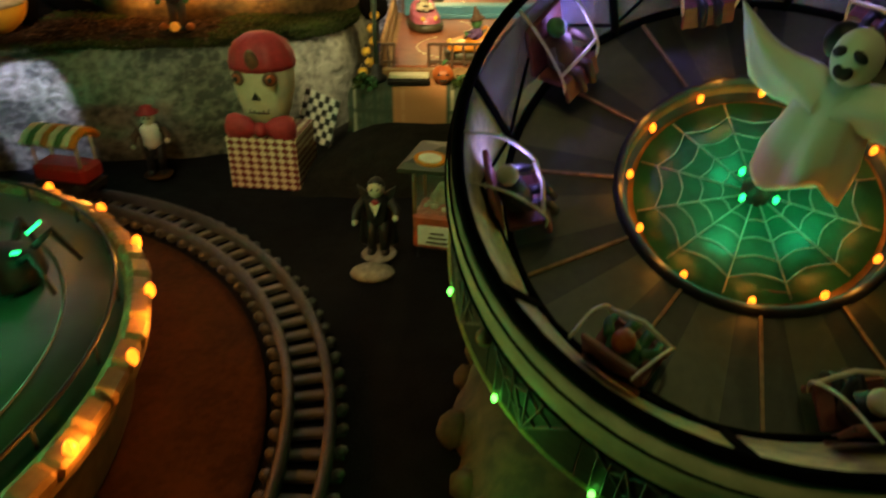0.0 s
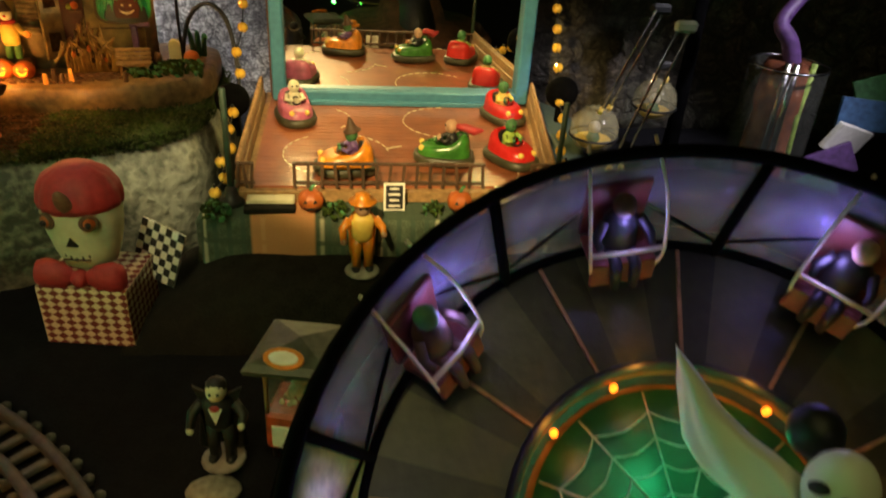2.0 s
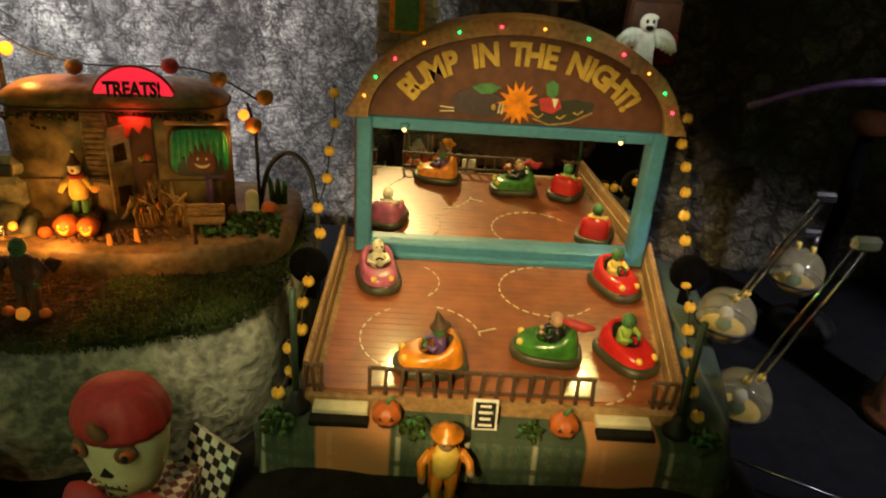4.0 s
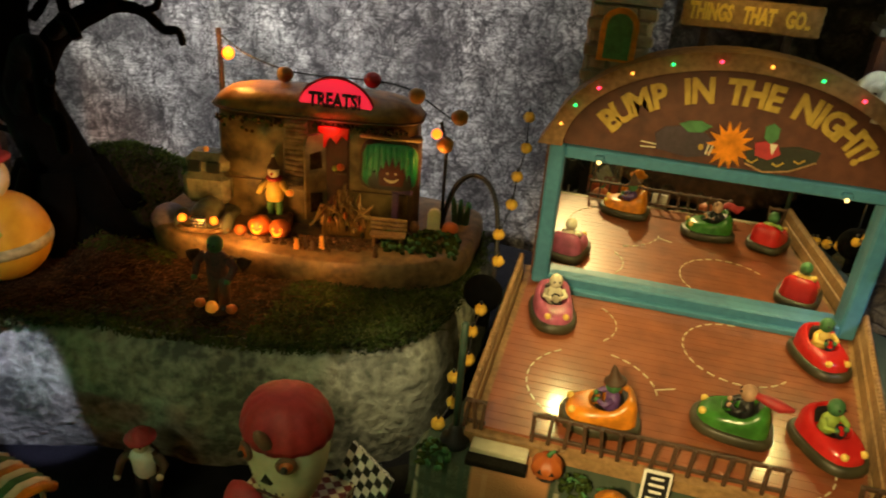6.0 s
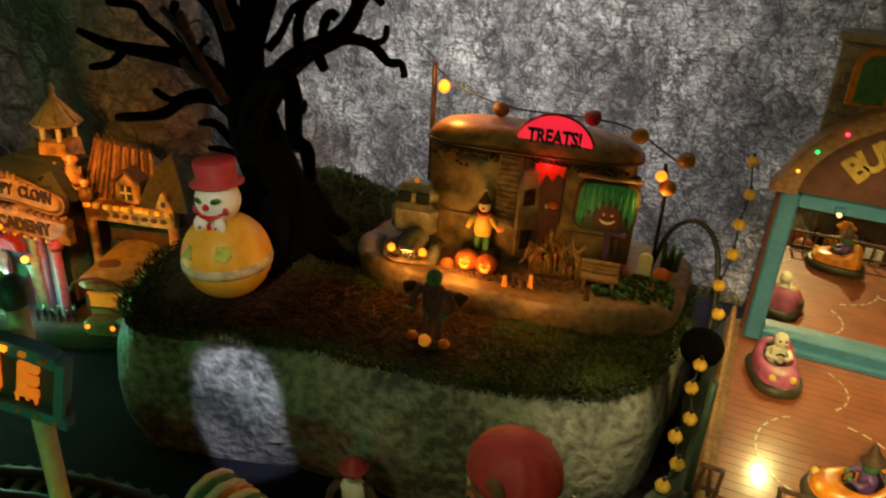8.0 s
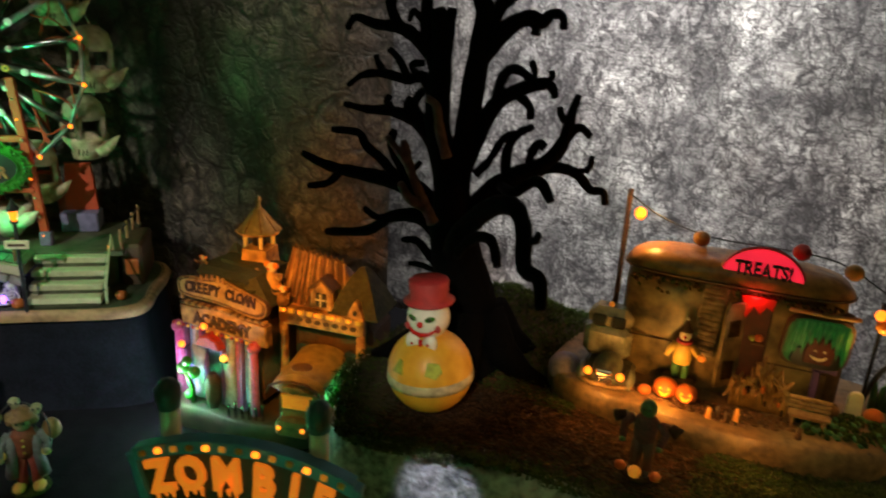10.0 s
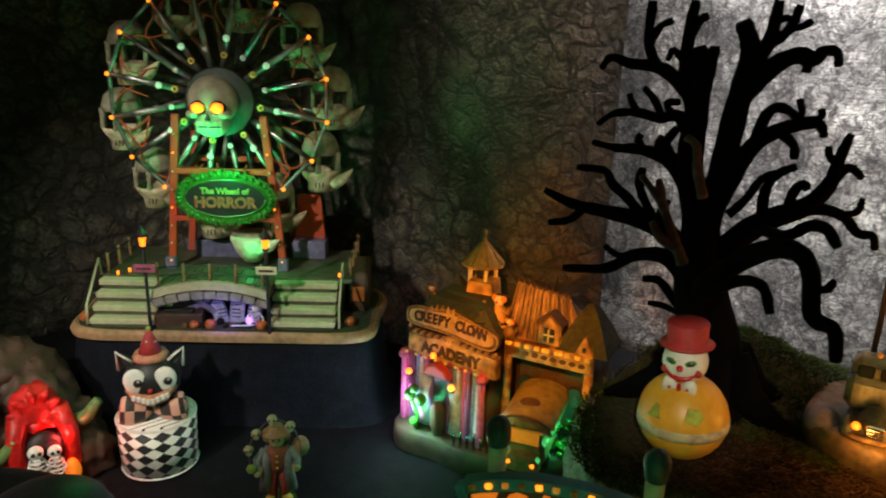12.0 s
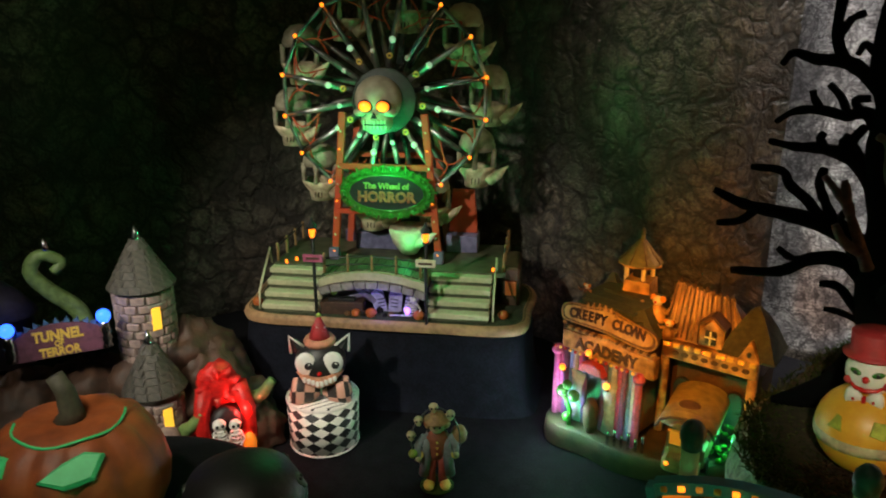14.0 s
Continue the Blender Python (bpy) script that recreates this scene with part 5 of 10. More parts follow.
        for s in (-1, 1):
            g.use(cloth).tube([(s * 0.0055, 0.004, 0.013), (s * 0.0085, 0.007, 0.018 if k == 6 else 0.009), (s * 0.008, 0.010, 0.024 if k == 6 else 0.008)], [0.0018, 0.0016, 0.0012], 6)
            g.use(cloth).tube([(s * 0.003, 0.005, 0.002), (s * 0.003, 0.012, 0.002), (s * 0.003, 0.013, -0.006)], [0.0022, 0.002, 0.0015], 6)
        part("rider_doll", g, seat, "small painted rider doll", T(0, 0, -0.001) @ Matrix.Scale(1.06, 4))
    dark = mat("dark_web_panel", (0.030, 0.030, 0.028), 0.6)
    wire = mat("grey_web_wire", (0.22, 0.21, 0.20), 0.6)

    def skirt_at(t, s):
        """A place on the flared skirt: t in degrees, s from rim to hem."""
        r, h, dy = 0.1205 + 0.0135 * s, 0.038 - 0.068 * s, -0.008 * (1 - s) - 0.004 * s
        return Vector((0.004 * s + r * math.cos(radians(t)), r * math.sin(radians(t)) + dy, h))

    for k in range(16):
        t0 = 22.5 * k
        vs, fs = [], []
        for i in range(5):
            for s, d in ((0, 0), (1, 0), (1, 0.0012), (0, 0.0012)):
                p = skirt_at(t0 + 22.2 * i / 4, s)
                vs.append(p * (1 - d / 0.12))
        for i in range(4):
            for j in range(4):
                fs.append([i * 4 + j, i * 4 + (j + 1) % 4, (i + 1) * 4 + (j + 1) % 4, (i + 1) * 4 + j])
        fs += [[3, 2, 1, 0], [16, 17, 18, 19]]
        pn = part("skirt_panel", Geo(dark).add(vs, fs, smooth=False), top, "dark skirt panel with raised web wires")
        g = Geo(wire)
        for q in range(5):
            g.tube([skirt_at(t0 + 11, 0.98) * 1.004, skirt_at(t0 + 1 + 20 * q / 4, 0.06 + 0.25 * abs(q - 2) / 2) * 1.006], 0.0006, 5)
        for f in (0.3, 0.6, 0.9):
            g.tube([(skirt_at(t0 + 11, 0.98) * 1.004).lerp(skirt_at(t0 + 1 + 20 * q / 4, 0.06 + 0.25 * abs(q - 2) / 2) * 1.006, f) for q in range(5)], 0.0006, 5)
        for q in range(3):
            g.tube([skirt_at(t0 + 3 + 2.2 * q, 0.45) * 1.005, skirt_at(t0 + 3 + 2.2 * q, 0.97) * 1.005], 0.0004, 4)
        part("web_wire", g, pn, "grey raised web wires")
        part("hem_bulb", Geo(GREENBULB2).ball(0.0016, Matrix.Translation(skirt_at(t0 + 4, 1.0) * 1.012), 8, 6, rz=1.8), top, "green hem light")
        if k % 2:
            part("skirt_knob", Geo(TANWOOD).ball(0.0036, Matrix.Translation(skirt_at(t0, 0.35) * 1.02), 10, 8), top, "tan knob")
    part("skirt_hem", Geo(mat("yellow_green_hem", (0.42, 0.40, 0.14), 0.6)).torus(0.1342, 0.0013, T(0.004, -0.004, -0.0305), 72, 6), top, "yellow-green hem")
    part("support_column", Geo(IRON).cyl(0.022, 0.10, T(0.0, -0.01, -0.028) @ T(0, 0, 0, 180, 0, 0), 20, 0.030), top, "dark support under the dish")
    return top


dish_ride()


def ghost_doll():
    resin = mat("glow_white_resin", (0.88, 0.90, 0.74), 0.45, col2=(0.78, 0.82, 0.64), scale=60, bump=0.15)
    resin.node_tree.nodes["Principled BSDF"].inputs["Subsurface Weight"].default_value = 0.5
    resin.node_tree.nodes["Principled BSDF"].inputs["Subsurface Radius"].default_value = (0.008, 0.009, 0.008)
    g = Geo(resin)

    def loft(rows, n, shape, cap):
        """A sleeve or gown through a few cross sections."""
        fine = spine([Vector((*r, 0)) for r in rows], 4)
        vs, fs = [], []
        for j, r in enumerate(fine):
            for i in range(n):
                vs.append(shape(r, j / (len(fine) - 1), 2 * math.pi * i / n))
        for j in range(len(fine) - 1):
            for i in range(n):
                fs.append([j * n + i, j * n + (i + 1) % n, (j + 1) * n + (i + 1) % n, (j + 1) * n + i])
        fs.append([(len(fine) - 1) * n + i for i in range(n)] if cap else list(range(n)))
        g.add(vs, fs)

    def gown(r, t, a):
        deep = (1 - t) ** 0.8
        w = 1 + deep * (0.13 * math.sin(5 * a + 0.8) + 0.06 * math.sin(9 * a + 3 * t)) + 0.04 * noise.noise(Vector((math.cos(a) * 3, math.sin(a) * 3, t * 6)))
        hem = 0.0045 * math.sin(3 * a + 1) * max(0, 1 - t * 4)
        return (0.006 * t + r.x * w * math.cos(a), r.y * w * math.sin(a), r.z - hem)

    loft([(0.0150, 0.0125, 0.0), (0.0155, 0.0120, 0.010), (0.0140, 0.0105, 0.020), (0.0128, 0.0085, 0.029), (0.0100, 0.0070, 0.035), (0.0050, 0.0050, 0.040)], 40, gown, False)
    for s, drop in ((-1, 0.0), (1, 0.004)):
        def sleeve(r, t, a):
            fold = 1 + 0.22 * math.sin(4 * a + 5 * t) + 0.12 * noise.noise(Vector((math.cos(a) * 2, math.sin(a) * 2, t * 5 + s)))
            lip = 0.006 * t * t * math.sin(a + 0.4)
            return (s * (r.x + lip) + 0.004, -0.001 + 0.003 * t + (0.0075 - 0.005 * t) * fold * math.cos(a), r.y - drop * t + r.z * math.sin(a) * (1 + 0.06 * math.sin(3 * a)))
        loft([(0.003, 0.0300, 0.0090), (0.011, 0.0325, 0.0086), (0.019, 0.0328, 0.0086), (0.027, 0.0345, 0.0096), (0.034, 0.0380, 0.0112), (0.0390, 0.0405, 0.0122)], 30, sleeve, True)
    g.ball(0.0078, T(0.0065, -0.0043, 0.0465), 22, 16, rz=1.22, ry=0.95)
    for s in (-1, 1):
        g.use(BLACK).ball(0.0023, T(0.0065 + s * 0.0034, -0.0110, 0.0485, 0, s * 32, s * 14), 12, 8, rx=1.15, rz=0.72, ry=0.45)
        g.use(BLACK).ball(0.0021, T(0.0065 + s * 0.0012, -0.0114, 0.0425, 0, s * 30, 0), 10, 8, rx=0.9, rz=1.15, ry=0.5)
    g.use(BLACK).ball(0.0068, T(-0.004, 0.009, 0.047), 14, 10)
    up = Vector((0.10, -0.05, 1)).normalized()
    back = Vector((0.74, 0.62, -0.10))
    back = (back - up * back.dot(up)).normalized()
    m = Matrix((back.cross(up), back, up)).transposed().to_4x4()
    m.translation = Vector((0.1265, 0.2430, 0.1500))
    solo("ghost_doll", g, "pale glowing ghost doll with spread sleeves on the ride's hub", "ghost doll", m)


ghost_doll()


def ride_base():
    top = thing("ride_platform", "brown craggy round plinth under the tilted ride", "toy platform", T(0.136, 0.264, 0))
    g = Geo(mat("brown_base_rock", (0.20, 0.095, 0.05), 0.8, col2=(0.06, 0.03, 0.018), scale=90, bump=0.9))
    g.lathe([(0.132, -0.001), (0.130, 0.008), (0.124, 0.018), (0.118, 0.026), (0.10, 0.030), (0.06, 0.034), (0.045, 0.07), (0.03, 0.105)], 72)
    for v in g.v:
        d = 1 + 0.05 * noise.noise(v * 45) + 0.02 * noise.noise(v * 120)
        v.x, v.y = v.x * d, v.y * d
    part("rock_plinth", g, top, "brown craggy plinth")
    rng = random.Random(41)
    for k in range(26):
        a = radians(360 / 26 * k + rng.uniform(-4, 4))
        part("rock", Geo(g.mats[0]).ball(rng.uniform(0.007, 0.012), T(0.130 * math.cos(a), 0.130 * math.sin(a), 0.006, rng.uniform(0, 90), rng.uniform(0, 90), 0), 7, 5, rz=0.8), top)


ride_base()
for pa in range(12, 372, 40):
    p = DISH @ Vector((0.0535 * math.cos(radians(pa)), 0.0535 * math.sin(radians(pa)), 0.0065))
    lamp("ride_amber", "POINT", p, 0.0054, (1, 0.36, 0.04), None, 0.003)
for gx, gy in ((-0.016, -0.014), (0.018, -0.016), (-0.004, 0.022)):
    lamp("ride_green", "POINT", DISH @ Vector((gx, gy, 0.013)), 0.011, (0.02, 1, 0.34), None, 0.003)
for pa in (50, 90, 130, 175):
    p = DISH @ Vector((0.096 * math.cos(radians(pa)), 0.096 * math.sin(radians(pa)), 0.030))
    lamp("ride_violet", "POINT", p, 0.016, (0.36, 0.28, 1), None, 0.004)
lamp("hem_green", "POINT", DISH @ Vector((-0.130, -0.085, -0.030)), 0.006, (0.1, 1, 0.1), None, 0.003)

# ---- round deck inside the railway ----
TRACK = Vector((-0.352, 0.2375))


def railway():
    top = thing("railway", "oval of dark toy railway track on the black cloth", "toy railway")
    for r in (0.2775, 0.2985):
        part("rail", Geo(GREYRAIL).lathe([(r - 0.0028, 0.004), (r - 0.0028, 0.0095), (r - 0.0014, 0.0115), (r + 0.0014, 0.0115), (r + 0.0028, 0.0095), (r + 0.0028, 0.004), (r - 0.0028, 0.004)], 120, T(TRACK.x, TRACK.y, 0), cap=False), top, "grey plastic rail")
    tie = Geo(TIE).box(0.036, 0.0055, 0.004, T(0, 0, 0.003), 0.0008)
    for s in (-1, 1):
        tie.ball(0.0032, T(s * 0.0165, 0, 0.0046), 8, 5, rz=0.8)
    me = tie.mesh("sleeper")
    for k in range(132):
        a = 2 * math.pi * k / 132
        part("sleeper", me, top, "", T(TRACK.x + 0.288 * math.cos(a), TRACK.y + 0.288 * math.sin(a), 0, 0, 0, math.degrees(a)))
    solo("felt_disc", Geo(RUST).lathe([(0.266, -0.001), (0.266, 0.0016), (0.26, 0.0020), (0, 0.0020)], 80, T(TRACK.x, TRACK.y, 0)), "rust-coloured felt disc inside the railway", "felt")


railway()


def round_deck():
    top = thing("round_ride", "low round green ride with an amber lit rim inside the railway", "toy ride", T(-0.337, 0.235, 0))
    part("skirt", Geo(mat("rock_skirt", (0.20, 0.13, 0.075), 0.8, bump=0.8, scale=90)).lathe([(0.182, 0.0), (0.188, 0.012), (0.190, 0.03), (0.197, 0.044), (0.203, 0.050), (0.203, 0.055)], 72, cap=False), top, "brown rocky skirt")
    part("rim_channel", Geo(mat("amber_rim", (0.42, 0.24, 0.09), 0.5)).lathe([(0.203, 0.0545), (0.2035, 0.059), (0.199, 0.062), (0.192, 0.0595)], 72, cap=False), top, "amber lit rim")
    rng = random.Random(17)
    stone = mat("amber_rim_stone", (0.40, 0.24, 0.10), 0.6, col2=(0.22, 0.12, 0.05), scale=140, bump=0.6)
    blocks = [Geo(stone).box(0.011, w, 0.009, None, 0.002).mesh("rim_stone") for w in (0.019, 0.017, 0.0155)]
    for k in range(68):
        part("rim_stone", rng.choice(blocks), top, "", T(0, 0, 0, 0, 0, 360 / 68 * k) @ T(0.1995 + rng.uniform(-0.001, 0.001), 0, 0.0590 + rng.uniform(-0.0008, 0.0008), 0, 18, 0))
    part("deck", Geo(mat("green_deck", (0.030, 0.13, 0.075), 0.35, col2=(0.020, 0.09, 0.052), scale=40)).lathe([(0.1935, 0.056), (0.192, 0.060), (0.12, 0.0605), (0, 0.061)], 72), top, "smooth dark green deck")
    part("deck_line", Geo(WEBLINE).torus(0.165, 0.0008, T(0, 0, 0.0608), 72, 5), top, "pale ring on the deck")
    part("deck_rail", Geo(BLACK).torus(0.190, 0.0012, T(0, 0, 0.070), 72, 6), top, "thin black railing")
    for k in range(24):
        a = radians(15 * k + 4)
        part("rail_post", Geo(BLACK).cyl(0.001, 0.012, T(0.190 * math.cos(a), 0.190 * math.sin(a), 0.059), 6), top)
        part("rim_bulb", Geo(AMBERBULB).ball(0.0027, T(0.2045 * math.cos(a), 0.2045 * math.sin(a), 0.0625), 8, 6, rz=1.6), top)
    g = Geo(BLACK).lathe([(0.03, 0.060), (0.028, 0.075), (0.012, 0.085), (0.010, 0.10)], 20)
    for k in range(6):
        a = radians(60 * k + 20)
        g.tube([(0.01 * math.cos(a), 0.01 * math.sin(a), 0.085), (0.055 * math.cos(a), 0.055 * math.sin(a), 0.090), (0.075 * math.cos(a), 0.075 * math.sin(a), 0.066)], [0.003, 0.0028, 0.002], 8)
    part("spider_hub", g, top, "black spider-legged hub")
    for k in range(5):
        a = radians(72 * k + 33)
        cm = T(0.142 * math.cos(a), 0.142 * math.sin(a), 0.061, 0, 0, 72 * k + 33)
        g = Geo(BLACK).lathe([(0.016, 0), (0.019, 0.004), (0.017, 0.014), (0.006, 0.020)], 16, cm)
        cr = part("spider_car", g, top, "black spider car")
        for q in range(6):
            b = radians(60 * q)
            g = Geo(BLACK).tube([cm @ Vector((0.010 * math.cos(b), 0.010 * math.sin(b), 0.012)), cm @ Vector((0.024 * math.cos(b), 0.024 * math.sin(b), 0.022)), cm @ Vector((0.034 * math.cos(b), 0.034 * math.sin(b), 0.002))], [0.0026, 0.0022, 0.001], 6)
            part("spider_leg", g, cr)
        for q in range(4):
            b = radians(90 * q + 20)
            part("green_bulb", Geo(GREENBULB).tube([cm @ Vector((0.014 * math.cos(b), 0.014 * math.sin(b), 0.021)), cm @ Vector((0.022 * math.cos(b), 0.022 * math.sin(b), 0.0245))], 0.0011, 6), cr)
    for k in range(6):
        a = radians(60 * k + 20)
        part("green_bulb", Geo(GREENBULB).tube([(0.06 * math.cos(a), 0.06 * math.sin(a), 0.093), (0.072 * math.cos(a), 0.072 * math.sin(a), 0.080)], 0.0012, 6), top)


round_deck()
for da in (-32, -10, 12, 34, 56):
    lamp("deck_amber", "POINT", (-0.337 + 0.212 * math.cos(radians(da)), 0.235 + 0.212 * math.sin(radians(da)), 0.0645), 0.036, (1, 0.32, 0.03), None, 0.003)
lamp("deck_green", "POINT", (-0.262, 0.19, 0.115), 0.40, GREEN, None, 0.005)


def zombie_gate():
    m = T(-0.3515, 0.4305, 0.0, 0, 0, 21) @ Matrix.Diagonal((0.90, 1, 1.022, 1))
    top = thing("entrance_sign", "arched dark sign with glowing orange dripping letters on two posts", "sign", m)
    for s in (-1, 1):
        x = s * 0.039 - 0.003
        part("post", Geo(CREAM).cyl(0.0046, 0.152, T(x, 0.004, 0.0585), 12), top, "cream post")
        part("post_cap", Geo(mat("teal_cap_%d" % (s + 1), (0.02, 0.07, 0.075), 0.5)).lathe([(0.0054, 0), (0.0056, 0.003), (0.0064, 0.005), (0.0064, 0.009), (0.0038, 0.0125), (0, 0.0138)], 14, T(x, 0.004, 0.209)), top, "dark teal knob")
    def band(z0, z1, r, n=20):
        lo = [(0.055 * (2 * i / n - 1), z0 - 0.011 * (2 * i / n - 1) ** 2) for i in range(n + 1)]
        hi = [(0.057 * (2 * i / n - 1), z1 - 0.011 * (2 * i / n - 1) ** 2) for i in range(n, -1, -1)]
        return lo + hi
    part("board", Geo(mat("dark_brown_board", (0.035, 0.017, 0.009), 0.6)).prism(band(0.171, 0.198, 0), 0.004, T(0, -0.002, 0), 0.0004), top, "dark sign board")
    part("border", Geo(TEAL).prism(band(0.1965, 0.2025, 0), 0.007, T(0, -0.003, 0), 0.0006), top, "teal upper border")
    part("border", Geo(TEAL).prism(band(0.1665, 0.1715, 0), 0.007, T(0, -0.003, 0), 0.0006), top, "teal lower border")
    for s in (-1, 1):
        part("border", Geo(TEAL).box(0.005, 0.007, 0.032, T(s * 0.0545, -0.003, 0.1735, 0, s * 14, 0), 0.0006), top, "teal end border")
    for k in range(13):
        x = -0.051 + k * 0.0085
        part("border_lamp", Geo(AMBERBULB if k % 3 == 1 else LITLANTERN if k % 3 else ORANGEP).box(0.0034, 0.002, 0.0026, T(x, -0.0072, 0.1995 - 3.4 * x * x, 0, x * 340, 0), 0.0005), top)
        part("border_lamp", Geo(ORANGEP).box(0.002, 0.002, 0.002, T(x, -0.0072, 0.169 - 3.4 * x * x), 0.0005), top)
    for k, ch in enumerate("ZOMBIE"):
        x = (-0.043, -0.0265, -0.0075, 0.0115, 0.027, 0.041)[k]
        turn = T(x, -0.0058, 0.1852 - 3.4 * x * x, 0, x * 340, 0)
        p = part("letter", glyph(ch, 0.0215, 0.002, AMBERLETTER), top)
        p.matrix_basis = turn @ Matrix.Diagonal((0.90, 1, 1.0, 1))
        for d, ln in ((-0.0042, 0.0040), (0.0006, 0.0026), (0.0044, 0.0036)):
            if ch != "I" or abs(d) < 0.001:
                part("letter_drip", Geo(AMBERLETTER).tube([turn @ Vector((d, -0.0002, -0.0066)), turn @ Vector((d, -0.0002, -0.0070 - ln))], [0.0013, 0.0006], 6), top)


zombie_gate()


def train_car():
    m = T(TRACK.x + 0.288 * math.cos(radians(77)), TRACK.y + 0.288 * math.sin(radians(77)), 0.0115, 0, 0, -13)
    top = thing("toy_wagon", "small toy train wagon with a striped canopy on the rails", "toy wagon", m)
    part("chassis", Geo(BLACK).box(0.050, 0.022, 0.006, T(0, 0, 0.010)), top)
    part("tub", Geo(REDMAT).box(0.046, 0.024, 0.014, T(0, 0, 0.020), 0.003), top, "dull red tub")
    for sx in (-1, 1):
        for sy in (-1, 1):
            part("wheel", Geo(IRON).cyl(0.0065, 0.003, T(sx * 0.015, sy * 0.0115 + 0.0015, 0.0062, 90, 0, 0), 16), top)
            part("canopy_post", Geo(CREAM).cyl(0.0012, 0.020, T(sx * 0.019, sy * 0.009, 0.026), 6), top)
    for k in range(8):
        x = -0.0205 + k * 0.0059
        part("canopy_stripe", Geo((CREAM, GREENM, CREAM, ORANGEP)[k % 4]).tube([(x, -0.015, 0.0445), (x, -0.009, 0.050), (x, 0, 0.0525), (x, 0.009, 0.050), (x, 0.015, 0.0445)], 0.0031, 6), top)


train_car()

# ---- figures and stands on the cloth ----


def jack_box():
    m = T(-0.142, 0.574, 0, 0, 0, -8) @ Matrix.Scale(0.88, 4)
    top = thing("jack_in_the_box", "checked paper jack-in-the-box with a skull clown doll", "jack-in-the-box", m)
    def sheetbox(name, sx, sy, sz, mm, material, label=""):
        g = Geo(material)
        h = (sx / 2, sy / 2)
        for k in range(4):
            a = radians(90 * k)
            w, d = (h[0], h[1]) if k % 2 == 0 else (h[1], h[0])
            R = Matrix.Rotation(a, 4, "Z")
            g.add([R @ Vector((-w, -d, 0)), R @ Vector((w, -d, 0)), R @ Vector((w, -d, sz)), R @ Vector((-w, -d, sz))], [[0, 1, 2, 3]], mm, False, [(0, 0), (1, 0), (1, 1), (0, 1)])
        g.add([(-h[0], -h[1], sz), (h[0], -h[1], sz), (h[0], h[1], sz), (-h[0], h[1], sz)], [[0, 1, 2, 3]], mm, False, [(0, 0), (1, 0), (1, 1), (0, 1)])
        g.add([(-h[0], -h[1], 0), (h[0], -h[1], 0), (h[0], h[1], 0), (-h[0], h[1], 0)], [[3, 2, 1, 0]], mm, False, [(0, 0), (1, 0), (1, 1), (0, 1)])
        return part(name, g, top, label)
    sheetbox("box", 0.066, 0.056, 0.050, T(), CHECKRB, "red and cream checked box")
    sheetbox("lid", 0.040, 0.003, 0.046, T(0.032, 0.024, 0.030, -14, 12, -20), CHECKBW, "open black and white checked lid")
    g = Geo(REDMAT)
    g.ball(0.007, T(0, -0.022, 0.0505), 10, 8)
    for s in (-1, 1):
        g.lathe([(0.004, 0), (0.0105, 0.010), (0.0125, 0.022), (0.010, 0.028), (0.004, 0.030)], 14, T(s * 0.003, -0.021, 0.0505, 0, s * 84, 0), flat=0.7)
    skin = mat("pale_green_skull_paint", (0.62, 0.62, 0.42), 0.55, col2=(0.46, 0.46, 0.30), scale=90)
    g.use(skin).lathe([(0.010, 0.050), (0.019, 0.056), (0.0235, 0.068), (0.0270, 0.084), (0.0285, 0.098), (0.027, 0.112), (0.022, 0.122), (0.012, 0.128), (0, 0.129)], 28, flat=0.88)
    g.use(REDMAT).lathe([(0.0296, 0.103), (0.0302, 0.108), (0.0285, 0.116), (0.0235, 0.1245), (0.013, 0.131), (0, 0.132)], 84, T(0, 0.001, 0), ribs=16, rib=0.035, flat=0.9)
    g.use(mat("brown_curl", (0.22, 0.11, 0.06), 0.7)).ball(0.0062, T(0.001, -0.0255, 0.1135, 20, 0, 0), 12, 8, rz=1.9, ry=0.5)
    for s in (-1, 1):
        ring = mat("brown_eye_ring_%d" % (s + 1), (0.17, 0.09, 0.05), 0.6)
        g.use(ring).torus(0.0050, 0.0018, T(s * 0.0145, -0.0225, 0.0975, 90, 0, s * 27), 16, 8)
        g.use(PUMPKIN).ball(0.0050, T(s * 0.0145, -0.0215, 0.0975), 10, 8)
        g.use(BLACK).ball(0.0024, T(s * 0.0155, -0.0262, 0.0975), 8, 6)
    g.use(BLACK).prism([(-0.0042, 0), (0.0042, 0), (0, 0.0075)], 0.003, T(0, -0.0232, 0.0785, 8, 0, 0))
    for k in range(5):
        a = (k - 2) * 0.0042
        g.use(BLACK).box(0.0016, 0.002, 0.003 + 0.0008 * (k % 2), T(a, -0.0205 + abs(a) * 0.25, 0.0655 + abs(a) * 0.3, 15, 0, 0), 0.0004)
    g.use(DARKWOOD).box(0.020, 0.0016, 0.0012, T(0, -0.0208, 0.0655, 15, 0, 0), 0.0003)
    part("skull_doll", g, top, "pale skull clown doll with ribbed red hair and red bow tie", T(0, -0.002, 0.0065))


jack_box()


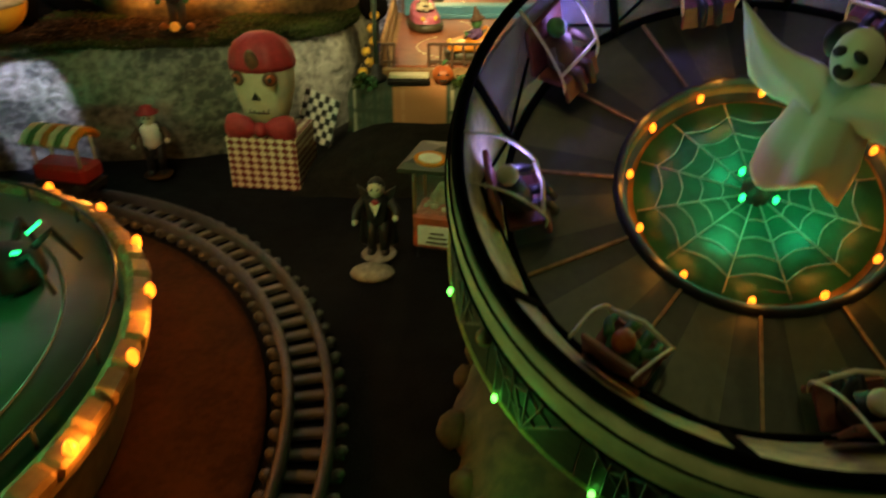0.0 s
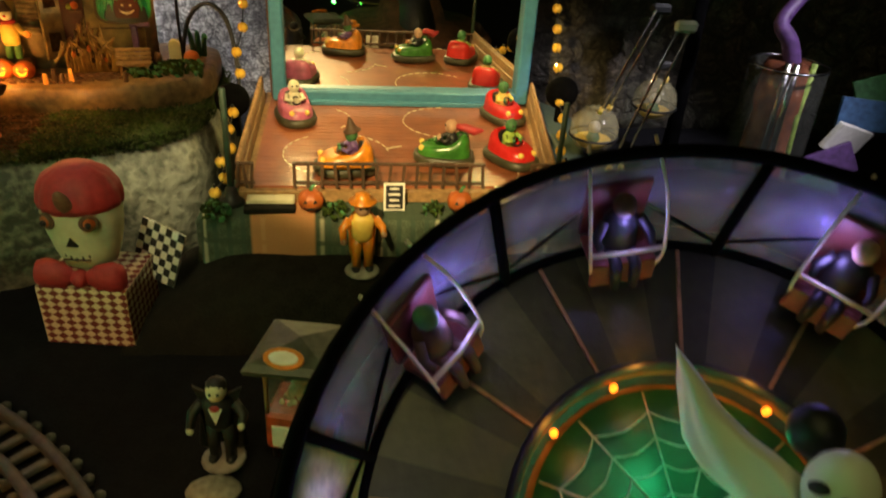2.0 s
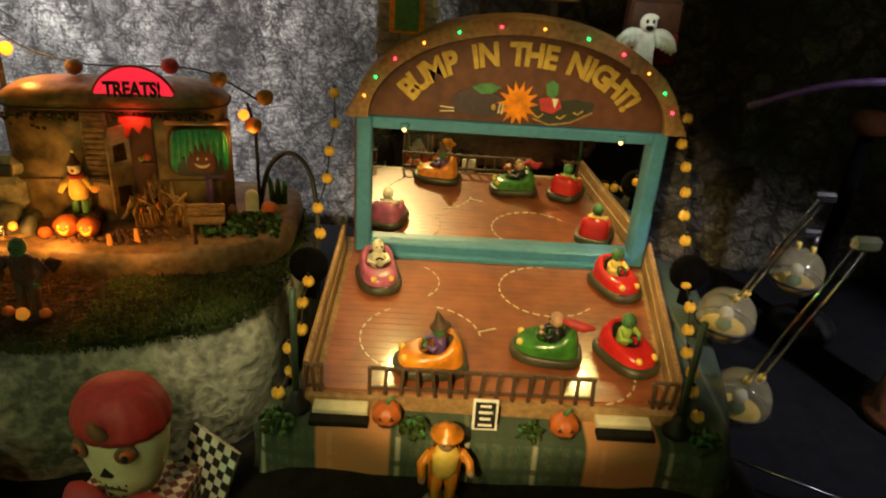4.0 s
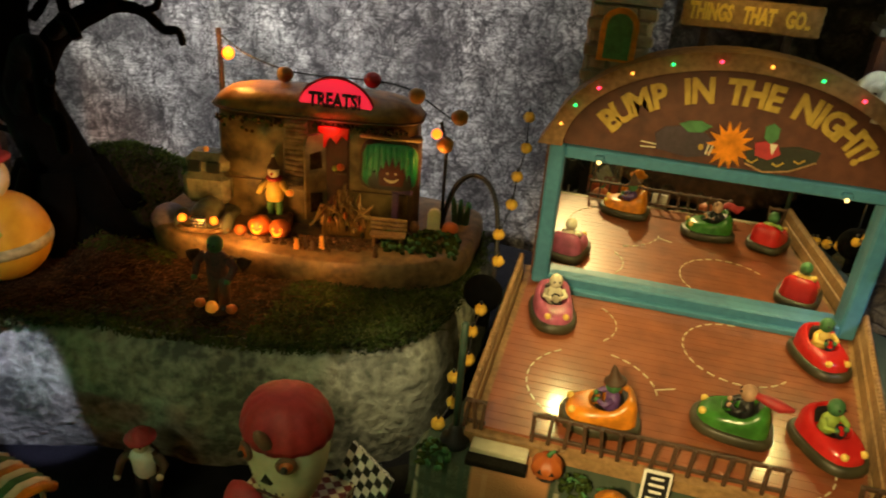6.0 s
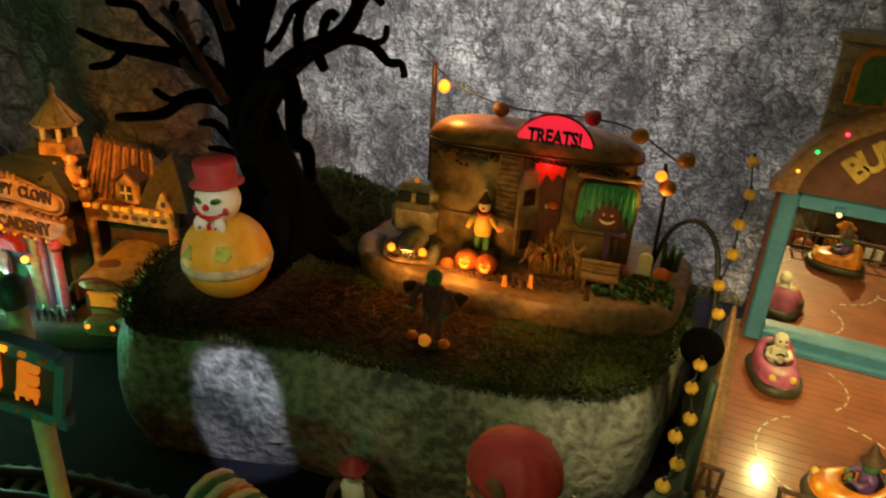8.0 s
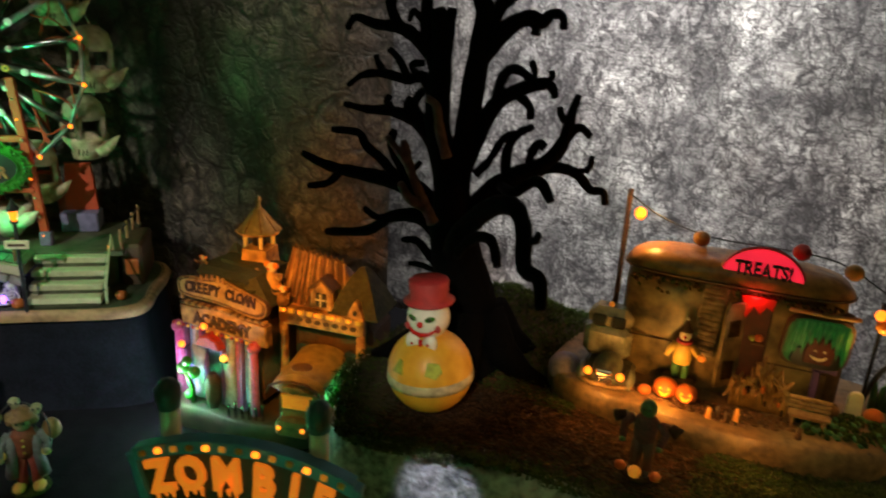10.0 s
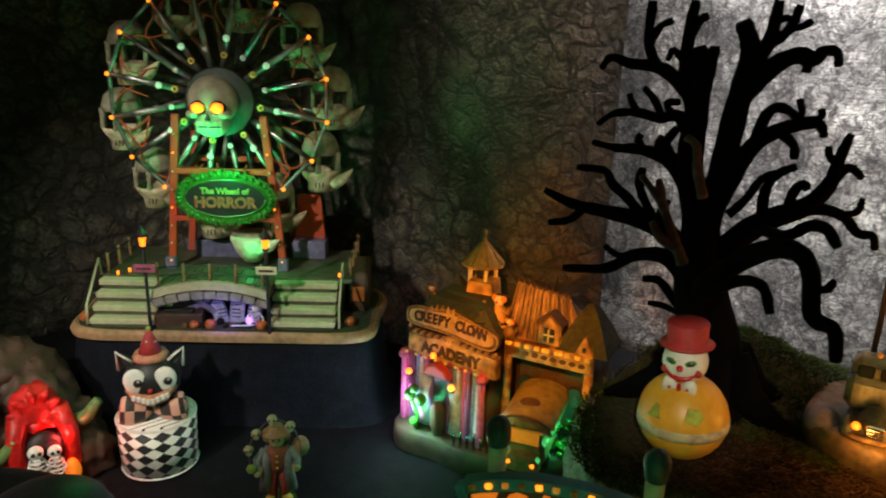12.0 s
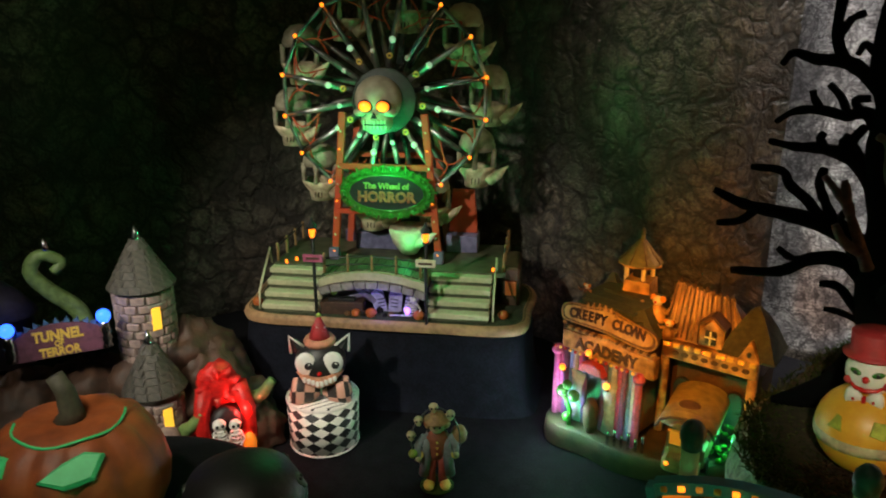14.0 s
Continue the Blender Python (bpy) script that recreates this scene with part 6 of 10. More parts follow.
def popcorn_cart():
    m = T(0.000, 0.449, 0, 0, 0, -14) @ Matrix.Scale(0.99, 4)
    top = thing("popcorn_cart", "red popcorn cart with glazed case and dark roof", "popcorn cart", m)
    part("cabinet", Geo(mat("orange_red_paint", (0.62, 0.11, 0.04), 0.5)).box(0.036, 0.030, 0.026, T(0, 0, 0.021), 0.002), top, "orange-red cabinet")
    part("label_panel", Geo(WHITE).box(0.028, 0.002, 0.015, T(0, -0.0152, 0.019), 0.0004), top, "white label panel")
    for k in range(3):
        part("writing_bar", Geo(DARKWOOD).box(0.016 - 0.003 * k, 0.001, 0.0014, T(0, -0.0165, 0.0145 + 0.0035 * k), 0.0003), top)
    for sx in (-1, 1):
        part("case_post", Geo(TANWOOD).cyl(0.0013, 0.036, T(sx * 0.0165, -0.0135, 0.034), 8), top)
        part("case_post", Geo(TANWOOD).cyl(0.0013, 0.036, T(sx * 0.0165, 0.0135, 0.034), 8), top)
        part("wheel", Geo(BLACK).torus(0.0085, 0.0012, T(sx * 0.019, 0.004, 0.0098, 0, 90, 0), 20, 6), top, "spoked wheel")
        part("leg", Geo(BLACK).cyl(0.0014, 0.010, T(sx * 0.014, -0.012, 0), 6), top)
    part("case_glass", Geo(CLEAR).box(0.033, 0.027, 0.034, T(0, 0, 0.0515), 0.0005), top, "clear glazing")
    rng = random.Random(9)
    g = Geo(CREAM)
    for k in range(90):
        z = rng.uniform(0, 0.016)
        r = 0.012 * (1 - z / 0.018)
        g.ball(0.0018, T(rng.uniform(-r, r), rng.uniform(-r, r), 0.0355 + z), 5, 4)
    part("popcorn", g, top, "heap of pale popcorn")
    part("roof", Geo(mat("dark_green_roof", (0.06, 0.07, 0.045), 0.5)).lathe([(0.034, 0), (0.035, 0.003), (0.030, 0.006), (0.0, 0.011)], 4, T(0, 0, 0.068, 0, 0, 45), False, flat=0.9), top, "dark hipped roof")
    part("roof_sign", Geo(ORANGEP).prism(ellipse(0.011, 0.006, 16), 0.002, T(-0.004, -0.017, 0.0765, -60, 0, 0)).use(WHITE).prism(ellipse(0.008, 0.004, 16), 0.0024, T(-0.004, -0.0175, 0.077, -60, 0, 0)), top, "orange and white roof badge")


popcorn_cart()


def cape_front(g, k):
    g.use(WHITE).prism([(-0.06 * k, 0.0), (0, -0.16 * k), (0.06 * k, 0.0)], 0.03 * k, T(0, -0.10 * k, 0.72 * k, -8, 0, 0))
    g.use(REDMAT).ball(0.03 * k, T(0, -0.12 * k, 0.74 * k), 8, 6, rx=1.6)
    g.use(BLACK).ball(0.098 * k, T(0, 0.012 * k, 0.885 * k), 12, 9, rz=1.05)
    for s in (-1, 1):
        g.use(BLACK).prism([(0, 0), (s * 0.16 * k, 0.10 * k), (s * 0.10 * k, -0.10 * k)], 0.03 * k, T(s * 0.06 * k, 0.03 * k, 0.78 * k))
        g.use(BLACK).lathe([(0.05 * k, 0.12 * k), (0.10 * k, 0.16 * k), (0.06 * k, 0.55 * k), (0.03 * k, 0.72 * k)], 10, T(s * 0.13 * k, 0.05 * k, 0), flat=0.5)


figurine("vampire figurine in a black cape beside the popcorn cart", -0.044, 0.437, 0.003, -5, 0.059, BONE, IRON, BLACK, None, GREYSTONE, BLACK, 0.5, cape_front)
solo("stone", Geo(mat("pale_stone", (0.42, 0.40, 0.33), 0.8, bump=0.8)).ball(0.014, T(0, 0, 0.002), 14, 8, rx=1.35, ry=0.9, rz=0.5), "pale flat stone before the vampire figurine", "stone", T(-0.047, 0.416, 0) @ Matrix.Scale(0.8, 4))
figurine("dark clown figurine with white sleeves before the hill", -0.243, 0.577, 0, 10, 0.060, BONE, WHITE, BLACK, REDMAT, STRAW, DARKWOOD)

# ---- clear-ball ride and tall column at the dark side ----


def ball_ride():
    top = thing("gondola_ride", "fairground ride with clear ball gondolas on paired steel rods", "toy ride")
    part("mast", Geo(MATBLACK).cyl(0.009, 0.20, T(0.385, 0.86, 0.0), 14, 0.006), top, "black mast")
    part("mast_head", Geo(RUST).lathe([(0.010, 0), (0.017, 0.004), (0.017, 0.014), (0.008, 0.020)], 16, T(0.385, 0.86, 0.196)), top)
    for (bx, by, bz), (hx, hy, hz) in (((0.2450, 0.7270, 0.0900), (0.2690, 0.6920, 0.2030)), ((0.2400, 0.6650, 0.0620), (0.2570, 0.6180, 0.2070)), ((0.3270, 0.7960, 0.0940), (0.3310, 0.800, 0.128))):
        b, h = Vector((bx, by, bz)), Vector((hx, hy, hz))
        d = (h - b).normalized()
        side = d.cross(Vector((0, 0, 1))).normalized() * 0.006
        start = b + d * 0.019
        for s in (-1, 1):
            part("steel_rod", Geo(STEEL).tube([start + side * s, h + side * s], 0.0011, 8), top, "bright steel rod")
            part("rod_ferrule", Geo(YELLOWP).tube([start + side * s, start + side * s + d * 0.006], 0.0022, 8), top)
        part("rod_clevis", Geo(WHITE if bz < 0.07 else IRON).box(0.016, 0.006, 0.008, Matrix.Translation(h), 0.002), top, "small clevis")
        gd = part("gondola", Geo(BALLCLEAR).ball(0.0215, Matrix.Translation(b), 32, 20), top, "clear plastic ball gondola")
        part("seat_bowl", Geo(YELLOWP).lathe([(0.0, -0.0185), (0.011, -0.015), (0.0165, -0.009), (0.0155, -0.008), (0.010, -0.0125), (0.0, -0.0155)], 20, Matrix.Translation(b)), gd, "yellow seat bowl")
        part("band", Geo(BLACK).torus(0.0212, 0.0012, Matrix.Translation(b + Vector((0, 0, -0.005))), 32, 6), gd, "black band")
        g = Geo(BONE).ball(0.0055, Matrix.Translation(b + Vector((0, 0, 0.002))), 10, 8)
        g.use(GREENM).lathe([(0.004, 0), (0.0065, 0.004), (0.003, 0.011)], 10, Matrix.Translation(b + Vector((0, 0, -0.012))))
        part("rider_doll", g, gd)
    for (x0, y0, z0), (x1, y1, z1) in (((0.21, 0.66, 0.025), (0.34, 0.60, 0.018)), ((0.27, 0.60, 0.014), (0.36, 0.585, 0.014))):
        part("steel_rod", Geo(STEEL).tube([(x0, y0, z0), (x1, y1, z1)], 0.0011, 8), top, "bright steel rod")
    part("foot", Geo(BLACK).lathe([(0.03, 0), (0.03, 0.008), (0.022, 0.014), (0.012, 0.018)], 28, T(0.385, 0.86, 0)), top, "black foot")


ball_ride()


def column():
    top = thing("tentacle_column", "tall brown column with bright edge strips and a purple tentacle on top", "toy tower", T(0.414, 0.730, 0))
    part("column", Geo(mat("orange_brown_column", (0.30, 0.10, 0.04), 0.14, col2=(0.07, 0.025, 0.018), scale=60, bump=0.1)).lathe([(0.032, 0), (0.032, 0.006), (0.026, 0.010), (0.0205, 0.11), (0.0225, 0.114), (0.0215, 0.150), (0.018, 0.155)], 28), top, "orange-brown tapered column")
    part("clear_tube", Geo(mat("clear_tube_acrylic", (0.62, 0.66, 0.60), 0.04, bump=0, alpha=0.03)).lathe([(0.036, 0.004), (0.0345, 0.060), (0.0335, 0.152), (0.0325, 0.152), (0.0335, 0.060), (0.0350, 0.004)], 36, cap=False), top, "clear acrylic sleeve")
    part("tube_rim", Geo(STEEL).torus(0.0332, 0.0012, T(0, 0, 0.152), 32, 6), top, "bright upper rim")
    for a in (236, 254, 300):
        c, s = math.cos(radians(a)), math.sin(radians(a))
        part("edge_strip", Geo(STEEL if a != 300 else LIME).tube([(0.0262 * c, 0.0262 * s, 0.010), (0.0208 * c, 0.0208 * s, 0.110), (0.0225 * c, 0.0225 * s, 0.158)], 0.0030 if a < 300 else 0.0026, 8), top, "bright metal strip")
    part("tentacle", Geo(PURPLE).tube(spine([(0.004, 0, 0.150), (-0.006, 0.0, 0.172), (-0.016, 0.004, 0.186), (-0.004, 0.01, 0.202), (0.012, 0.014, 0.220), (0.012, 0.02, 0.245), (-0.03, 0.03, 0.262), (-0.11, 0.04, 0.258), (-0.17, 0.05, 0.235)]), [0.0078 - 0.00017 * k for k in range(33)], 12), top, "purple curling tentacle")
    rng = random.Random(4)
    for k in range(5):
        part("side_fin", Geo((GREENM, PURPLE, WHITE, BLUEP, GREENM)[k]).box(0.05, 0.006, 0.03, T(0.060 + 0.018 * k, 0.01 * k, 0.03 + 0.022 * k, rng.uniform(-20, 20), rng.uniform(-30, 30), rng.uniform(-30, 30))), top, "painted side fin")


column()

# ---- camper scene on the hill ----


def slab(name, outline, z0, z1, material, label, category="base", kind="", m=None):
    """A low slab with a rounded rim over a plan outline."""
    ring = smoothed(outline, 8)
    c = sum(ring, Vector((0, 0))) / len(ring)
    g = Geo(material)
    vs, fs, n = [], [], len(ring)
    lev = ((z0, 1.0), (z0 + (z1 - z0) * 0.5, 1.012), (z1 - 0.0015, 1.0), (z1, 0.97), (z1, 0.6), (z1, 0.02))
    for z, s in lev:
        for p in ring:
            q = c + (p - c) * s
            vs.append((q.x, q.y, z + (0.0006 * noise.noise(Vector((q.x * 90, q.y * 90, 0))) if s < 0.9 else 0)))
    for j in range(len(lev) - 1):
        for i in range(n):
            fs.append([j * n + i, j * n + (i + 1) % n, (j + 1) * n + (i + 1) % n, (j + 1) * n + i])
    return g.add(vs, fs)


CAMP = T(-0.212, 0.775, 0.1005, 0, 0, 9)


PLANK = mat("pale_planks", (0.30, 0.23, 0.13), 0.7, col2=(0.09, 0.06, 0.03), scale=140, bump=0.7)


DARKCURTAIN = mat("dark_green_curtain", (0.02, 0.24, 0.05), 0.4, col2=(0.008, 0.08, 0.018), scale=160, bump=0.3, glow=0.10)


def smoothed2(corners):
    """A rounded outline through four corners."""
    out = []
    n = len(corners)
    for i in range(n):
        p, q, r = Vector(corners[i - 1]), Vector(corners[i]), Vector(corners[(i + 1) % n])
        a, b = q + (p - q) * 0.28, q + (r - q) * 0.28
        for s in range(5):
            t = s / 4
            v = a * (1 - t) ** 2 + q * 2 * t * (1 - t) + b * t * t
            out.append((v.x, v.y))
    return out


def camper_scene():
    top = thing("camper_scene", "lit resin camper van with a red sign on tan base", "toy camper", CAMP)
    low = T(0, 0.006, 0.006)
    base = slab("", [(-0.118, -0.033), (-0.07, -0.054), (0.03, -0.067), (0.105, -0.046), (0.126, 0.004), (0.116, 0.055), (0.0, 0.072), (-0.10, 0.06), (-0.122, 0.01)], 0.0, 0.022, mat("tan_earthen_rim", (0.24, 0.145, 0.062), 0.5, col2=(0.065, 0.038, 0.018), scale=160, bump=0.6), "")
    part("base", base, top, "tan earthen base with rounded rim")
    # trailer body: straight walls with rounded ends under a low domed roof
    n = 40

    def ring(length, depth, z):
        out = []
        for i in range(n):
            a = 2 * math.pi * i / n
            ca, sa = math.cos(a), math.sin(a)
            k = (abs(ca) ** 3.6 + abs(sa) ** 3.6) ** (-1 / 3.6)
            out.append((length * k * ca, 0.013 + depth * k * sa, z))
        return out

    def loft(rings, material):
        vs = [p for r in rings for p in r]
        fs = [[j * n + i, j * n + (i + 1) % n, (j + 1) * n + (i + 1) % n, (j + 1) * n + i] for j in range(len(rings) - 1) for i in range(n)]
        fs.append([(len(rings) - 1) * n + i for i in range(n)])
        return Geo(material).add(vs, fs)

    body = part("camper_body", loft([ring(0.074, 0.0235, 0.020), ring(0.0765, 0.0252, 0.030), ring(0.0775, 0.0255, 0.060), ring(0.0770, 0.0255, 0.095), ring(0.0755, 0.0250, 0.108)], CAMPER), top, "weathered olive-tan camper shell")
    shell = mat("orange_roof_shell", (0.46, 0.24, 0.07), 0.32, col2=(0.12, 0.06, 0.02), scale=110, bump=0.7)
    part("camper_roof", loft([ring(0.0750, 0.0245, 0.1065), ring(0.0790, 0.0272, 0.1075), ring(0.0792, 0.0274, 0.1095), ring(0.0755, 0.0250, 0.1150), ring(0.0680, 0.0205, 0.1195), ring(0.0560, 0.0145, 0.1225), ring(0.0300, 0.0060, 0.1238)], shell), top, "orange-brown rounded roof")
    part("roof_trim", Geo(DARKWOOD).tube(ring(0.0793, 0.0275, 0.1085) + ring(0.0793, 0.0275, 0.1085)[:1], 0.0011, 6), body)
    y = -0.0125
    dark_red = mat("dark_red_interior", (0.06, 0.008, 0.006), 0.6)
    part("doorway", Geo(dark_red).box(0.019, 0.004, 0.066, T(0.0185, y, 0.069), 0.001), body, "dark red open doorway")
    part("door_curtain", Geo(REDP).prism([(-0.011, 0), (0.012, 0), (0.011, -0.009), (0.007, -0.006), (0.003, -0.013), (-0.002, -0.007), (-0.006, -0.017), (-0.010, -0.012)], 0.003, T(0.0165, y - 0.003, 0.1045)), body, "red door curtain")
    part("lamp_shelf", Geo(DARKWOOD).box(0.009, 0.004, 0.0022, T(0.022, y - 0.002, 0.069), 0.0005).use(PUMPKIN).ball(0.0030, T(0.022, y - 0.003, 0.0735), 8, 6).use(LIME).ball(0.0022, T(0.018, y - 0.003, 0.0725), 8, 6), body, "cluttered door shelf")
    door = part("open_door", Geo(CAMPER).prism([(-0.0085, 0), (0.0085, 0), (0.0085, 0.060), (0.006, 0.066), (-0.006, 0.066), (-0.0085, 0.060)], 0.003, T(0.0040, y - 0.0075, 0.033, 0, 0, 42)), body, "open weathered tan door")
    part("door_panel", Geo(STRAW).prism([(-0.0050, 0), (0.0050, 0), (0.0048, 0.014), (-0.0050, 0.015)], 0.0012, T(0.0040, y - 0.0075, 0.033, 0, 0, 42) @ T(0, -0.0017, 0.006)).prism([(-0.0050, 0), (0.0050, 0), (0.0040, 0.013), (-0.0045, 0.012)], 0.0012, T(0.0040, y - 0.0075, 0.033, 0, 0, 42) @ T(0, -0.0017, 0.040)), door, "dark worn door patches")
    # pale slatted shutter
    shut = part("slatted_shutter", Geo(PLANK).box(0.0175, 0.003, 0.056, T(-0.0125, y - 0.0010, 0.0785, 0, 3, 0), 0.0008), body, "pale slatted shutter")
    for k in range(13):
        part("slat", Geo(PLANK).box(0.0150, 0.0022, 0.0026, T(-0.0125 + 0.0022 * (k - 6) / 13, y - 0.0030, 0.0535 + 0.0041 * k, -18, 3, 0), 0.0004), shut)
    # bowed window with its curtain and face
    wm = T(0.0585, y - 0.0006, 0.0790, 4, 2, 6)
    part("window_frame", Geo(DARKWOOD).prism(smoothed2([(-0.0225, -0.0205), (0.0225, -0.0215), (0.0225, 0.0195), (-0.0215, 0.0190)]), 0.005, wm), body, "dark rounded window frame")
    part("window_curtain", Geo(DARKCURTAIN).prism(smoothed2([(-0.0203, -0.0180), (0.0203, -0.0190), (0.0203, 0.0172), (-0.0195, 0.0168)]), 0.005, wm @ T(0, -0.0022, 0)), body, "dark green lit curtain")
    for k in range(9):
        u = -0.0165 + 0.0041 * k
        part("curtain_fold", Geo(DARKCURTAIN).tube([wm @ Vector((u, -0.0052, 0.0162)), wm @ Vector((u * 1.05, -0.0058, 0.002)), wm @ Vector((u * 1.1, -0.0052, -0.010 - 0.004 * abs(math.sin(k * 2.1))))], [0.0012, 0.0015, 0.0008], 6), body)
    part("window_dark", Geo(BLACK).prism(smoothed2([(-0.0165, -0.0178), (0.0180, -0.0185), (0.0150, -0.0035), (-0.0140, -0.0030)]), 0.003, wm @ T(0.0005, -0.0048, 0)), body, "dark lower window")
    face = [(-0.0085, -0.014), (0.0085, -0.014), (0.0095, -0.006), (0.0085, 0.001), (0.0065, -0.001), (0.0050, 0.006), (0.0022, 0.001), (0, 0.008), (-0.0022, 0.001), (-0.0050, 0.006), (-0.0065, -0.001), (-0.0085, 0.001), (-0.0095, -0.006)]
    part("window_face", Geo(mat("dark_red_face", (0.075, 0.014, 0.009), 0.85)).prism(face, 0.003, wm @ T(0.002, -0.0068, 0)).use(BONE).tube([wm @ Vector((0.002 + u, -0.0088, -0.0100 + 90 * u * u)) for u in (-0.0055, -0.003, 0, 0.003, 0.0055)], [0.0004, 0.0010, 0.0012, 0.0010, 0.0004], 6).ball(0.0010, wm @ T(-0.001, -0.0086, -0.0035), 6, 4).ball(0.0010, wm @ T(0.005, -0.0086, -0.0035), 6, 4), body, "dark spiky grinning face")
    part("window_awning", Geo(CAMPER).tube([wm @ Vector((-0.0225, -0.002, 0.0215)), wm @ Vector((0, -0.0055, 0.0225)), wm @ Vector((0.0225, -0.002, 0.0220))], 0.0016, 7), body, "thin bowed sill")
    part("purple_trim", Geo(PURPLE).box(0.0050, 0.003, 0.030, T(0.0635, y - 0.0004, 0.0420), 0.0008).box(0.016, 0.003, 0.0040, T(0.068, y + 0.0008, 0.0575), 0.0008), body, "purple painted trim")
    part("side_corner", Geo(DARKWOOD).cyl(0.0052, 0.074, T(0.0752, y + 0.0115, 0.024), 10), body, "dark end corner")
    rng = random.Random(77)
    ivy = Geo(MOSSG)
    for k in range(190):
        ivy.use(rng.choice((MOSSG, MOSSG, STRAW, TAN)))
        x = rng.uniform(-0.072, 0.070)
        ivy.ball(0.0015, T(x, y - 0.0012, 0.1052 - abs(rng.gauss(0, 0.0022)) - (0.012 * rng.random() if x < -0.04 and rng.random() < 0.4 else 0), rng.uniform(0, 90), rng.uniform(0, 90), 0), 5, 3, rz=0.4, rx=1.3)
    part("eave_ivy", ivy, body, "dark dry ivy under the eave")
    part("body_seam", Geo(DARKWOOD).tube([(-0.070 + 0.014 * q, y + 0.0002, 0.056) for q in range(6)], 0.0006, 5).tube([(0.030 + 0.008 * q, y + 0.0002, 0.0545) for q in range(6)], 0.0006, 5), body)
    for k in range(6):
        part("lower_stone", Geo(TAN).ball(0.0065, T(0.034 + 0.009 * k, y - 0.002, 0.030, 0, 0, 20 * k), 8, 6, ry=0.6, rz=0.8), body)
    # lit sign on the roof
    sg = part("sign", Geo(TREATSIGN).prism(arch(0, 0, 0.0275, 0.0245, 24), 0.007, T(0.0165, -0.006, 0.1125, -8, 0, 0)), top, "half-round red lit sign")
    p = part("lettering", glyph("TREATS!", 0.0122, 0.0012, BLACK), sg)
    p.matrix_basis = T(0.0165, -0.0098, 0.1215, -8, 0, 0) @ Matrix.Diagonal((0.85, 1, 1.15, 1))
    part("sign_edge", Geo(REDMAT).tube([(0.0165 + 0.028 * math.cos(math.pi * i / 20), -0.0065, 0.1125 + 0.025 * math.sin(math.pi * i / 20)) for i in range(21)], 0.0011, 6), sg)
    # old car with lit headlamps
    car = part("old_car", Geo(mat("dull_grey_green_car", (0.16, 0.17, 0.12), 0.3, col2=(0.035, 0.04, 0.028), scale=150, bump=0.6)).ball(0.0135, T(-0.078, -0.026, 0.030), 20, 14, rx=0.85, ry=1.35, rz=0.85).box(0.038, 0.040, 0.008, T(-0.078, -0.022, 0.0255), 0.003), top, "dull grey-green old car")
    part("cab", Geo(mat("dull_cab", (0.36, 0.35, 0.26), 0.2, col2=(0.10, 0.10, 0.07), scale=110, bump=0.5)).box(0.037, 0.027, 0.026, T(-0.083, -0.004, 0.045), 0.005).box(0.034, 0.023, 0.018, T(-0.083, -0.003, 0.0630), 0.006), car, "rounded mossy cab")
    part("windscreen", Geo(BLACK).box(0.011, 0.002, 0.009, T(-0.0905, -0.0152, 0.0630, -14, 0, 0), 0.0012).box(0.011, 0.002, 0.009, T(-0.0760, -0.0152, 0.0630, -14, 0, 0), 0.0012), car, "dark split windscreen")
    part("cab_light", Geo(LITLANTERN).ball(0.0022, T(-0.084, -0.006, 0.0738), 8, 6), car)
    part("grille", Geo(STEEL).box(0.012, 0.003, 0.011, T(-0.078, -0.0450, 0.031), 0.001), car, "bright grille")
    for k in range(4):
        part("grille_bar", Geo(DARKWOOD).box(0.0105, 0.0016, 0.0009, T(-0.078, -0.0468, 0.0275 + 0.0024 * k), 0.0002), car)
    part("front_bumper", Geo(TANWOOD).tube([(-0.099, -0.040, 0.0255), (-0.088, -0.0475, 0.0255), (-0.068, -0.0475, 0.0255), (-0.057, -0.040, 0.0255)], 0.0018, 7), car)
    for s in (-1, 1):
        part("headlight", Geo(AMBERBULB).ball(0.0030, T(-0.078 + s * 0.0120, -0.0450, 0.0335), 10, 8), car, "lit headlamp")
        part("mudguard", Geo(mat("dull_wing_%d" % (s + 1), (0.13, 0.14, 0.11), 0.35)).ball(0.0082, T(-0.078 + s * 0.0175, -0.034, 0.027), 12, 8, rx=0.6, ry=1.3), car)
    part("grave_mound", Geo(mat("lilac_stone", (0.34, 0.27, 0.36), 0.7)).ball(0.013, T(-0.112, -0.022, 0.020), 12, 8, rx=1.0, ry=1.2, rz=0.9), top, "lilac stone heap")
    # string lights from a timber pole
    part("pole", Geo(DARKWOOD).cyl(0.0022, 0.140, T(-0.088, 0.045, 0.014), 8), top, "timber pole")
    pts = spine([(-0.088, 0.045, 0.150), (-0.060, 0.032, 0.138), (-0.020, 0.022, 0.131), (0.030, 0.016, 0.132), (0.066, 0.010, 0.130), (0.102, -0.004, 0.114)])
    part("wire", Geo(BLACK).tube(pts, 0.0007, 6), top)
    dull = mat("dull_amber_lantern", (0.42, 0.20, 0.03), 0.4, col2=(0.16, 0.07, 0.012), scale=140)
    part("pole_lantern", Geo(AMBERBULB).ball(0.0046, T(-0.077, 0.034, 0.138), 12, 8, rz=1.1), top, "glowing amber lantern")
